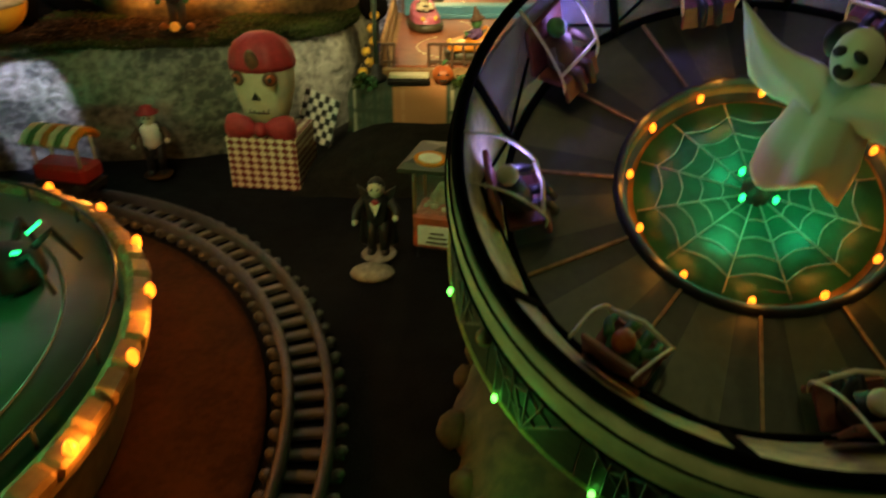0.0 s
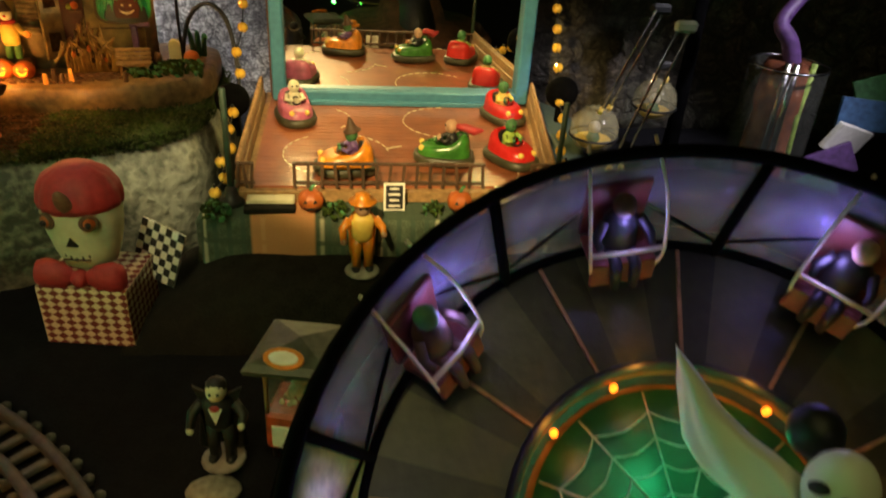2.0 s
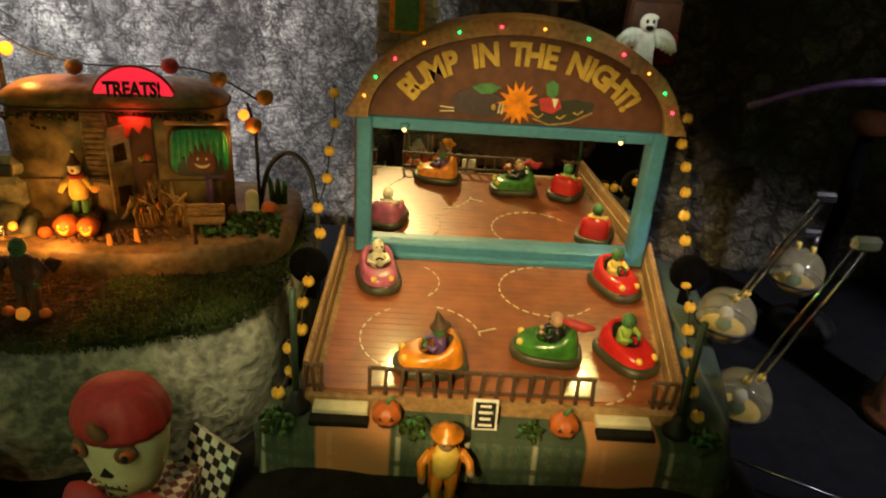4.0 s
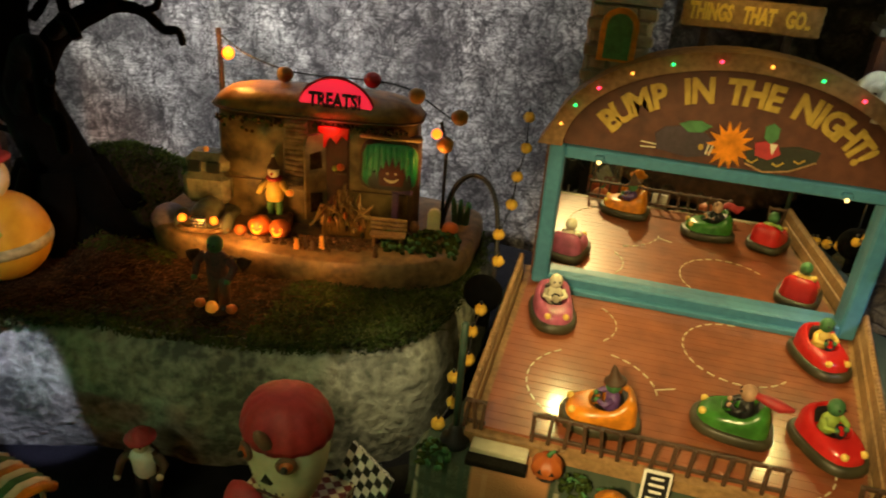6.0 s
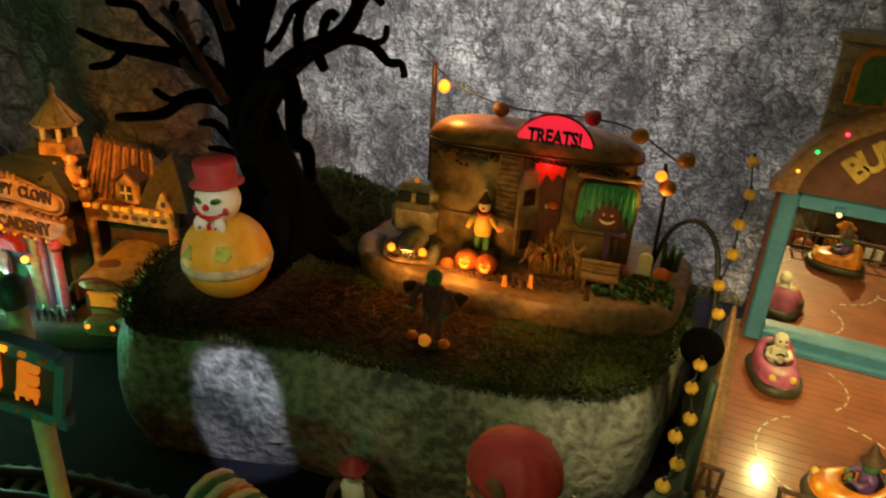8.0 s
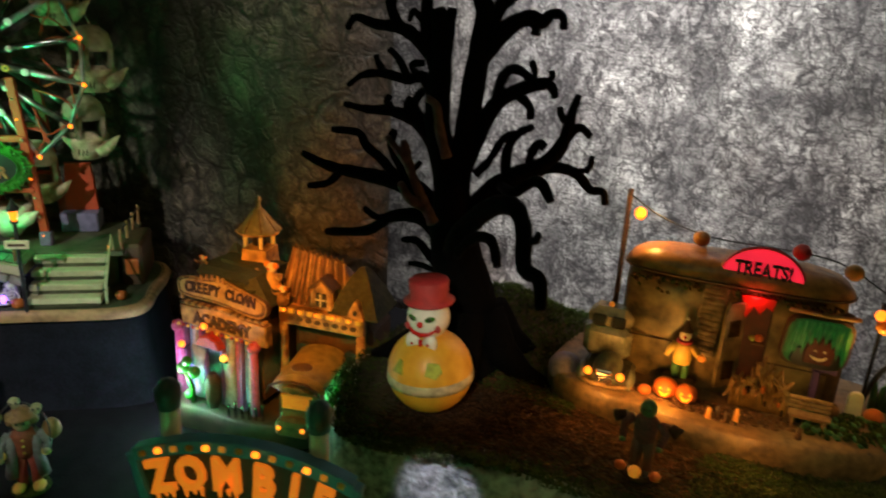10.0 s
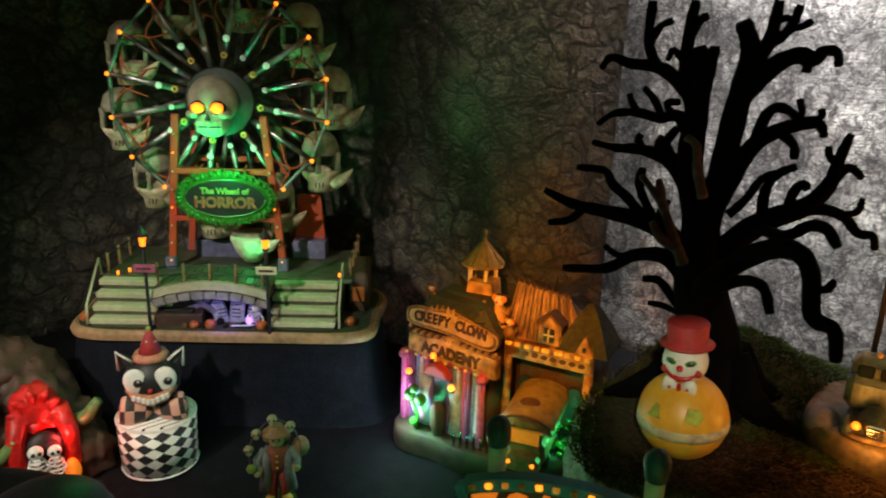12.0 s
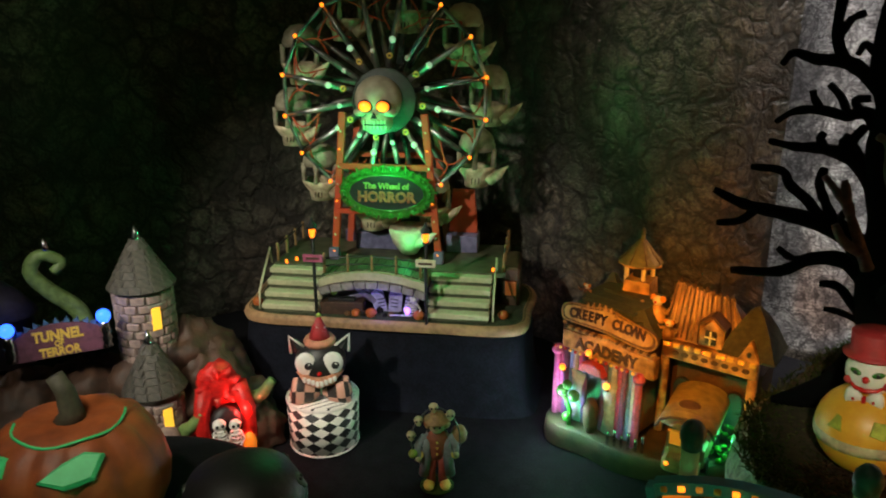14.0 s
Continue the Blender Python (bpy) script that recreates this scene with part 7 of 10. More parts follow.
    for k, (x, yy, z) in enumerate(((-0.028, 0.018, 0.130), (0.040, 0.010, 0.134), (0.074, 0.004, 0.127), (0.107, -0.006, 0.117), (0.098, -0.010, 0.097))):
        pk = part("pumpkin_lantern", Geo(dull if k != 1 else REDMAT).ball(0.0065, T(x, yy, z), 14, 8, rz=0.9, ribs=7, rib=0.14), top, "small pumpkin lantern")
        if k == 4:
            part("lantern_bulb", Geo(AMBERBULB).ball(0.0038, T(x - 0.006, yy - 0.007, z + 0.010), 8, 6), pk, "glowing bulb")
    part("lamp_pole", Geo(BLACK).tube([(0.098, 0.006, 0.012), (0.098, 0.004, 0.090), (0.094, -0.006, 0.112)], 0.0014, 6), top)
    # low things before the camper
    for x, yy, r, lit in ((-0.034, -0.042, 0.0094, True), (-0.019, -0.043, 0.0084, True), (0.106, -0.012, 0.0070, False), (-0.048, -0.046, 0.005, False)):
        pk = part("carved_pumpkin", Geo(PUMPKIN).ball(r, T(x, yy, 0.016 + r * 0.8), 18, 9, rz=0.85, ribs=8, rib=0.14), top, "carved pumpkin", low)
        if lit:
            part("carved_face", Geo(AMBERBULB).prism([(-0.004, 0.002), (-0.002, -0.002), (0.002, -0.002), (0.004, 0.002), (0, 0)], 0.002, T(x, yy - r * 0.93, 0.016 + r * 0.7)).prism([(-0.0012, 0), (0.0012, 0), (0, 0.002)], 0.002, T(x - 0.003, yy - r * 0.9, 0.016 + r * 1.05)).prism([(-0.0012, 0), (0.0012, 0), (0, 0.002)], 0.002, T(x + 0.003, yy - r * 0.9, 0.016 + r * 1.05)), pk, "glowing carved face")
    clown = Geo(GREENM)
    for s in (-1, 1):
        clown.use(GREENM).tube([(s * 0.0032, -0.001, 0.001), (s * 0.0034, 0, 0.008), (s * 0.0026, 0, 0.014)], [0.0026, 0.0028, 0.0032], 8)
        clown.use(YELLOWP).tube([(s * 0.0052, 0, 0.0270), (s * 0.0090, -0.002, 0.0225), (s * 0.0110, -0.005, 0.0215 if s > 0 else 0.018)], [0.0026, 0.0024, 0.0016], 7)
    clown.use(YELLOWP).lathe([(0.0058, 0.012), (0.0068, 0.016), (0.0060, 0.024), (0.0042, 0.0295)], 14, flat=0.8)
    clown.use(REDMAT).torus(0.0044, 0.0016, T(0, 0, 0.0300), 16, 6)
    clown.use(BONE).ball(0.0044, T(0, -0.0006, 0.0350), 12, 9, rz=1.1).use(REDP).ball(0.0012, T(0, -0.0050, 0.0348), 6, 4)
    clown.use(DARKWOOD).lathe([(0.0050, 0), (0.0044, 0.0010), (0.0030, 0.003), (0.0012, 0.0075), (0.0003, 0.0090)], 12, T(0, 0, 0.0380)).use(CREAM).ball(0.0012, T(0, 0, 0.0475), 6, 5)
    clown.use(LITLANTERN).ball(0.0030, T(0.0135, -0.006, 0.0215), 10, 7, rz=0.9)
    part("clown_doll", clown, top, "yellow-shirted clown doll with a red collar", T(-0.0265, -0.0225, 0.0330))
    part("doorstep", Geo(TAN).box(0.024, 0.014, 0.012, T(-0.0265, -0.0215, 0.0275), 0.002), top, "low earthen step")
    rng = random.Random(12)
    skel = Geo(mat("dry_golden_twig", (0.34, 0.21, 0.07), 0.5, col2=(0.10, 0.055, 0.02)))
    for k in range(26):
        x = 0.004 + k * 0.0020
        skel.tube([(x, -0.030, 0.016), (x + rng.uniform(-0.004, 0.004), -0.034, 0.030), (x + rng.uniform(-0.009, 0.009), -0.036 + rng.uniform(-0.010, 0.004), 0.050 - abs(k - 13) * 0.0014), (x + rng.uniform(-0.012, 0.012), -0.040 + rng.uniform(-0.006, 0.004), 0.040 - abs(k - 13) * 0.0010)], [0.0020, 0.0017, 0.0013, 0.0008], 6)
    for k in range(14):
        skel.use((TANWOOD, TAN, PUMPKIN, STRAW, TANWOOD)[k % 5]).ball(rng.uniform(0.0014, 0.0024), T(0.008 + k * 0.0032, -0.040 + rng.uniform(-0.006, 0.004), 0.022 + rng.uniform(0, 0.014)), 8, 6)
    part("dead_shrub", skel, top, "gnarled tan shrub with gourds", low @ T(0.030, -0.036, 0.016) @ Matrix.Diagonal((0.72, 1.15, 1.3, 1)) @ T(-0.030, 0.036, -0.016))
    bench = part("bench", Geo(TANWOOD).box(0.024, 0.007, 0.0016, T(0.062, -0.0445, 0.0240), 0.0004), top, "small yellow-brown slatted bench", T(0, 0.011, 0.006))
    for k in range(3):
        part("seat_slat", Geo(TANWOOD).box(0.027, 0.0026, 0.0018, T(0.062, -0.0475 + 0.0032 * k, 0.0256), 0.0004), bench)
        part("back_slat", Geo(TANWOOD).box(0.027, 0.0016, 0.0026, T(0.062, -0.0398, 0.0285 + 0.0034 * k), 0.0004), bench)
    for s in (-1, 1):
        part("leg", Geo(TANWOOD).box(0.002, 0.008, 0.009, T(0.062 + s * 0.010, -0.045, 0.0195), 0.0004), bench)
    for k in range(5):
        x = 0.010 + k * 0.006
        part("stump", Geo(LITLANTERN if k in (0, 3) else DARKWOOD).cyl(0.0022, 0.009 + 0.003 * (k % 2), T(x - 0.012 + (0.034 if k == 4 else 0), -0.058 + 0.002 * (k % 2), 0.015), 8, 0.0014), top, "", low)
    g = Geo(GREENM)
    for k in range(190):
        x, yy = rng.uniform(0.056, 0.114), rng.uniform(-0.050, -0.015)
        g.use(rng.choice((GREENM, MOSSG, MOSSG)))
        g.ball(0.0023, T(x, yy, 0.0165 + rng.uniform(0, 0.005), rng.uniform(0, 90), rng.uniform(0, 90), 0), 5, 3, rz=0.4, rx=1.4)
    part("ground_ivy", g, top, "green ivy on the base", low)
    for j in range(5):
        for k in range(19):
            a, b = -0.060 + 0.0062 * k + (0.003 if j % 2 else 0) + rng.uniform(-0.0008, 0.0008), -0.0585 + 0.0052 * j + rng.uniform(-0.0006, 0.0006)
            if b > -0.0605 + 0.012 * abs(a - 0.01) / 0.06:
                part("paving_stone", Geo(TAN).ball(0.0031, T(a, b, 0.0162, 0, 0, rng.uniform(-20, 20)), 8, 5, rz=0.55, ry=0.78), top, "", low)
    for k in range(3):
        part("side_plant", Geo(GREENM).tube([(0.108 + 0.004 * k, 0.012, 0.016), (0.106 + 0.006 * k, 0.008, 0.036), (0.104 + 0.008 * k, 0.004, 0.046 - 0.006 * k)], [0.003, 0.002, 0.001], 6), top, "", low)
    part("tombstone", Geo(CREAM).prism([(-0.005, 0), (0.005, 0)] + arch(0, 0.016, 0.005, 0.005, 8), 0.004, T(0.093, -0.010, 0.016)), top, "pale tombstone", low)


camper_scene()


def scare_extra(g, k):
    g.use(LITLANTERN).ball(0.075 * k, T(-0.02 * k, -0.15 * k, 0.11 * k), 14, 8, rz=1.0, ribs=7, rib=0.14)
    g.use(DARKWOOD).box(0.5 * k, 0.03 * k, 0.03 * k, T(0, 0.06 * k, 0.68 * k))
    for s in (-1, 1):
        g.use(PUMPKIN).ball(0.068 * k, T(s * 0.20 * k, -0.10 * k, 0.10 * k), 14, 8, rz=0.85, ribs=7, rib=0.14)
        g.use(STRAW).tube([(s * 0.25 * k, 0.05 * k, 0.68 * k), (s * 0.36 * k, 0.04 * k, 0.62 * k)], [0.05 * k, 0.08 * k], 6)


figurine("dark plaid scarecrow figurine with pumpkins at its feet", -0.233, 0.661, HILL_TOP + 0.001, 0, 0.058, GREENM, mat("dark_plaid_shirt", (0.11, 0.035, 0.03), 0.8, col2=(0.03, 0.015, 0.015), scale=500), DARKWOOD, None, STRAW, None, 0.1, scare_extra)


def ball_clown():
    g = Geo(GOLDBALL).ball(0.0315, T(0, 0, 0.0308), 36, 22)
    g.use(mat("cream_stitch_band", (0.62, 0.52, 0.30), 0.8)).lathe([(0.0316, 0.0225), (0.0322, 0.0255), (0.0320, 0.0290), (0.0310, 0.0310)], 36, T(0, 0, 0.002))
    for s in (-1, 1):
        g.use(mat("lime_patch_%d" % (s + 1), (0.50, 0.55, 0.06), 0.7)).prism([(-0.006, -0.002), (0.002, -0.005), (0.007, 0.0), (0.005, 0.006), (-0.003, 0.007)] if s > 0 else [(-0.005, -0.004), (0.005, -0.004), (0.002, 0.005), (-0.001, 0.006)], 0.0022, T(0, 0, 0.0308) @ T(0, 0, 0, -22, 0, s * 26) @ T(0, -0.0312, 0))
    g.use(WHITE).ball(0.0155, T(0, -0.001, 0.0735), 24, 16, rz=1.05)
    for s in (-1, 1):
        g.use(WHITE).lathe([(0.002, 0), (0.0045, 0.004), (0.0058, 0.009), (0.003, 0.0105)], 12, T(s * 0.001, -0.0150, 0.0590, 0, s * 82, 0), flat=0.6)
        g.use(REDP).ball(0.0011, T(s * 0.006, -0.0186, 0.0590), 6, 4)
        g.use(GREENP).ball(0.0040, T(s * 0.0066, -0.0146, 0.0770, 0, s * -14, s * 18), 12, 8, rz=0.55, ry=0.30, rx=1.0)
        g.use(BLACK).ball(0.0015, T(s * 0.0066, -0.0158, 0.0770), 8, 6, ry=0.4)
        g.use(REDMAT).ball(0.0030, T(s * 0.0110, -0.0117, 0.0692), 10, 6, ry=0.4)
    g.use(REDP).ball(0.0024, T(0, -0.0170, 0.0732), 10, 8)
    g.use(REDP).tube([(-0.0105, -0.0118, 0.0685), (-0.006, -0.0150, 0.0660), (0, -0.0160, 0.0650), (0.006, -0.0150, 0.0660), (0.0105, -0.0118, 0.0685)], [0.0007, 0.0014, 0.0017, 0.0014, 0.0007], 8)
    g.use(REDP).box(0.0026, 0.003, 0.0045, T(0, -0.0165, 0.0590))
    g.use(REDMAT).lathe([(0.0182, 0.0850), (0.0187, 0.0860), (0.0142, 0.0868), (0.0138, 0.088), (0.0145, 0.1005), (0.0139, 0.1016), (0, 0.1018)], 28, T(0, 0.001, 0))
    solo("roly_poly_clown", g, "yellow ball-bodied clown doll with red top hat on the hill", "clown doll", T(-0.389, 0.650, HILL_TOP + 0.001, 0, -4, 10))


ball_clown()

# ---- bare tree ----
TREE = T(-0.418, 0.728, 0, 0, 0, 21.8)


def bare_tree():
    top = thing("bare_tree", "black bare tree with curling twig ends behind the clown", "tree", TREE)
    rng = random.Random(21)

    def bough(name, parent, start, end, *pts, bow=0.0, bark=MATBLACK):
        """One limb: its thickness at both ends and the way it grows, across, up and (third) forward."""
        start, end = start * 0.80, end * 0.90
        sp = spine([Vector((p[0], (p[2] if len(p) > 2 else 0) + bow * math.sin(math.pi * k / max(1, len(pts) - 1)), p[1])) for k, p in enumerate(pts)], 5)
        n = len(sp) - 1
        rad = [start + (end - start) * (k / n) ** 0.8 + 0.0004 * rng.uniform(-1, 1) for k in range(n + 1)]
        rad[-1] = end * 0.8
        return part(name, Geo(bark).tube(sp, rad, 12 if start > 0.01 else 9), parent)

    trunk = part("trunk", Geo(MATBLACK).tube(spine([(0.012, 0, 0.098), (0.014, 0, 0.125), (0.010, 0, 0.159), (0.000, 0, 0.190), (-0.006, 0, 0.220), (-0.009, 0, 0.262)], 4), [0.046, 0.041, 0.036, 0.032, 0.029, 0.0265, 0.025, 0.0240, 0.0232, 0.0226, 0.0222, 0.0217, 0.0212, 0.0207, 0.0200, 0.0192, 0.0184, 0.0172, 0.016, 0.014, 0.012], 16), top)
    for a, ln in ((10, 0.085), (70, 0.06), (130, 0.07), (190, 0.08), (235, 0.06), (275, 0.07), (330, 0.095)):
        c, s = math.cos(radians(a)), math.sin(radians(a))
        part("root", Geo(MATBLACK).tube([(0.012 + 0.018 * c, 0.018 * s, 0.150), (0.012 + 0.036 * c, 0.034 * s, 0.120), (0.012 + 0.06 * c, 0.052 * s, 0.106), (0.012 + ln * c, ln * 0.8 * s, 0.0995)], [0.015, 0.014, 0.010, 0.004], 9), trunk)
    # leader to the left with its upright forks
    a = bough("branch", top, 0.0175, 0.0075, (-0.008, 0.240), (-0.013, 0.266), (-0.022, 0.296), (-0.022, 0.339), (-0.022, 0.366), (-0.027, 0.384))
    bough("twig", a, 0.0085, 0.0042, (-0.023, 0.335), (-0.033, 0.364), (-0.034, 0.396), (-0.032, 0.416))
    bough("twig", a, 0.0048, 0.0034, (-0.033, 0.392), (-0.028, 0.402), (-0.022, 0.406))
    bough("twig", a, 0.0070, 0.0046, (-0.020, 0.350), (-0.017, 0.366), (-0.015, 0.385))
    bough("twig", a, 0.0036, 0.0028, (-0.034, 0.372), (-0.043, 0.381), (-0.047, 0.374), bow=-0.004)
    b = bough("branch", top, 0.0082, 0.0028, (-0.023, 0.345), (-0.043, 0.363), (-0.056, 0.369), (-0.073, 0.370), (-0.088, 0.374), (-0.095, 0.365))
    bough("twig", b, 0.0058, 0.0042, (-0.054, 0.367), (-0.062, 0.387), (-0.062, 0.415))
    bough("twig", b, 0.0042, 0.0028, (-0.061, 0.384), (-0.055, 0.397), (-0.046, 0.402))
    b = bough("branch", top, 0.0075, 0.0026, (-0.022, 0.314), (-0.034, 0.333), (-0.048, 0.331), (-0.065, 0.334), (-0.082, 0.332), (-0.094, 0.323))
    bough("twig", b, 0.0045, 0.0030, (-0.046, 0.330), (-0.053, 0.344), (-0.062, 0.353))
    bough("twig", b, 0.0036, 0.0028, (-0.064, 0.334), (-0.070, 0.342), (-0.072, 0.348))
    bough("twig", b, 0.0038, 0.0032, (-0.038, 0.333), (-0.044, 0.342), (-0.034, 0.344))
    b = bough("branch", top, 0.0090, 0.0028, (-0.019, 0.276), (-0.036, 0.298), (-0.058, 0.306), (-0.078, 0.306), (-0.097, 0.309))
    bough("twig", b, 0.0042, 0.0036, (-0.056, 0.305), (-0.062, 0.313), (-0.060, 0.318))
    b = bough("branch", top, 0.0080, 0.0034, (-0.018, 0.270), (-0.031, 0.295), (-0.041, 0.311), (-0.034, 0.325))
    bough("twig", b, 0.0042, 0.0030, (-0.037, 0.304), (-0.047, 0.310), (-0.044, 0.318))
    # leader to the right with a crown of forks
    a = bough("branch", top, 0.0145, 0.0070, (-0.006, 0.243), (0.000, 0.285), (0.004, 0.329), (0.008, 0.366), (0.009, 0.384), (0.001, 0.403))
    bough("twig", a, 0.0078, 0.0045, (0.008, 0.366), (0.020, 0.388), (0.023, 0.417))
    b = bough("twig", a, 0.0052, 0.0036, (0.018, 0.384), (0.032, 0.398), (0.037, 0.414))
    bough("twig", a, 0.0036, 0.0028, (0.032, 0.398), (0.040, 0.400), (0.046, 0.404))
    bough("twig", a, 0.0036, 0.0028, (0.021, 0.400), (0.028, 0.405), (0.034, 0.404))
    b = bough("branch", top, 0.0100, 0.0032, (0.006, 0.348), (0.026, 0.373), (0.042, 0.381), (0.051, 0.378), (0.057, 0.384), (0.065, 0.383), (0.067, 0.374))
    bough("twig", b, 0.0045, 0.0042, (0.040, 0.380), (0.047, 0.375), (0.047, 0.369))
    b = bough("branch", top, 0.0105, 0.0032, (-0.003, 0.258), (0.009, 0.290), (0.020, 0.315), (0.038, 0.329), (0.057, 0.335), (0.063, 0.332), (0.066, 0.325))
    bough("twig", b, 0.0060, 0.0036, (0.021, 0.316), (0.025, 0.336), (0.032, 0.344), (0.042, 0.341), (0.048, 0.333))
    bough("twig", b, 0.0042, 0.0028, (0.042, 0.329), (0.049, 0.340), (0.046, 0.351))
    bough("twig", b, 0.0036, 0.0028, (0.056, 0.334), (0.062, 0.340), (0.061, 0.345))
    bough("twig", b, 0.0048, 0.0036, (0.036, 0.327), (0.047, 0.318), (0.049, 0.308))
    # low right limb
    a = bough("branch", top, 0.0150, 0.0032, (0.000, 0.212), (0.020, 0.245), (0.040, 0.262), (0.062, 0.274), (0.075, 0.292), (0.079, 0.314), (0.083, 0.329))
    bough("twig", a, 0.0038, 0.0030, (0.078, 0.306), (0.072, 0.312), (0.070, 0.319))
    bough("twig", a, 0.0048, 0.0030, (0.074, 0.290), (0.084, 0.304), (0.090, 0.303), (0.095, 0.298))
    b = bough("twig", a, 0.0064, 0.0032, (0.058, 0.271), (0.074, 0.273), (0.088, 0.269), (0.099, 0.258), (0.109, 0.257), (0.112, 0.247))
    bough("twig", a, 0.0036, 0.0028, (0.086, 0.270), (0.096, 0.274), (0.098, 0.284))
    bough("twig", a, 0.0060, 0.0034, (0.034, 0.258), (0.033, 0.280), (0.039, 0.295), (0.052, 0.303))
    bough("twig", a, 0.0048, 0.0040, (0.050, 0.266), (0.052, 0.282), (0.057, 0.290), (0.062, 0.287))
    bough("twig", a, 0.0056, 0.0040, (0.030, 0.255), (0.044, 0.265, -0.059), (0.056, 0.277, -0.074), (0.064, 0.280, -0.088), (0.071, 0.271, -0.096))
    bough("twig", a, 0.0050, 0.0030, (0.010, 0.262), (0.020, 0.274), (0.030, 0.292), (0.040, 0.297))
    # hanging limbs
    b = bough("branch", top, 0.0120, 0.0042, (-0.004, 0.190), (0.003, 0.217, -0.031), (0.016, 0.239, -0.053), (0.033, 0.260, -0.081), (0.048, 0.267, -0.103), (0.056, 0.258, -0.117), (0.059, 0.236, -0.129), (0.069, 0.234, -0.142), (0.072, 0.217, -0.148))
    bough("twig", b, 0.0036, 0.0028, (0.057, 0.250, -0.121), (0.064, 0.254, -0.129), (0.066, 0.260, -0.132))
    bough("branch", top, 0.0064, 0.0038, (0.000, 0.190), (0.005, 0.209, -0.032), (0.021, 0.230, -0.060), (0.034, 0.235, -0.082), (0.040, 0.222, -0.095))
    # paler forks: black bark coloured brown, as the coloured lamps make it look
    pale = mat("lamplit_brown_bark", (0.085, 0.045, 0.05), 0.85, col2=(0.03, 0.016, 0.018), bump=0.8)
    b = bough("branch", top, 0.0058, 0.0026, (-0.018, 0.226, -0.022), (-0.028, 0.250, -0.028), (-0.038, 0.272, -0.030), (-0.046, 0.282, -0.030), (-0.055, 0.292, -0.030), bark=pale)
    bough("twig", b, 0.0050, 0.0036, (-0.024, 0.238, -0.026), (-0.036, 0.246, -0.030), (-0.043, 0.258, -0.032), bark=pale)
    bough("twig", b, 0.0042, 0.0032, (-0.035, 0.266, -0.030), (-0.042, 0.290, -0.030), bark=pale)
    bough("branch", top, 0.0050, 0.0030, (-0.010, 0.278, -0.022), (-0.016, 0.298, -0.024), (-0.019, 0.316, -0.026), (-0.027, 0.322, -0.026), bark=pale)
    # left limbs, nearer the camera side
    a = bough("branch", top, 0.0135, 0.0034, (-0.008, 0.208), (-0.030, 0.240), (-0.053, 0.250), (-0.080, 0.254), (-0.109, 0.258), (-0.132, 0.267))
    bough("twig", a, 0.0066, 0.0030, (-0.050, 0.248), (-0.063, 0.265), (-0.078, 0.277), (-0.085, 0.287), (-0.107, 0.288))
    bough("twig", a, 0.0046, 0.0032, (-0.098, 0.256), (-0.110, 0.244), (-0.127, 0.240))
    bough("twig", a, 0.0052, 0.0036, (-0.040, 0.246), (-0.051, 0.264), (-0.058, 0.280), (-0.056, 0.292))
    bough("twig", a, 0.0036, 0.0028, (-0.036, 0.244), (-0.040, 0.258), (-0.034, 0.268), bow=-0.006)
    a = bough("branch", top, 0.0100, 0.0038, (-0.008, 0.200), (-0.030, 0.222), (-0.055, 0.221), (-0.076, 0.207), (-0.112, 0.202))
    bough("twig", a, 0.0040, 0.0028, (-0.052, 0.221), (-0.068, 0.219), (-0.080, 0.226))
    a = bough("branch", top, 0.0060, 0.0032, (-0.004, 0.168), (-0.022, 0.189), (-0.034, 0.202), (-0.047, 0.202))
    bough("twig", a, 0.0036, 0.0028, (-0.010, 0.174), (-0.028, 0.181), (-0.041, 0.182))
    return top


bare_tree()

# ---- clown academy ----


GREENSLATE = mat("dark_green_slate", (0.036, 0.042, 0.024), 0.7, col2=(0.012, 0.015, 0.009), scale=200, bump=0.7)


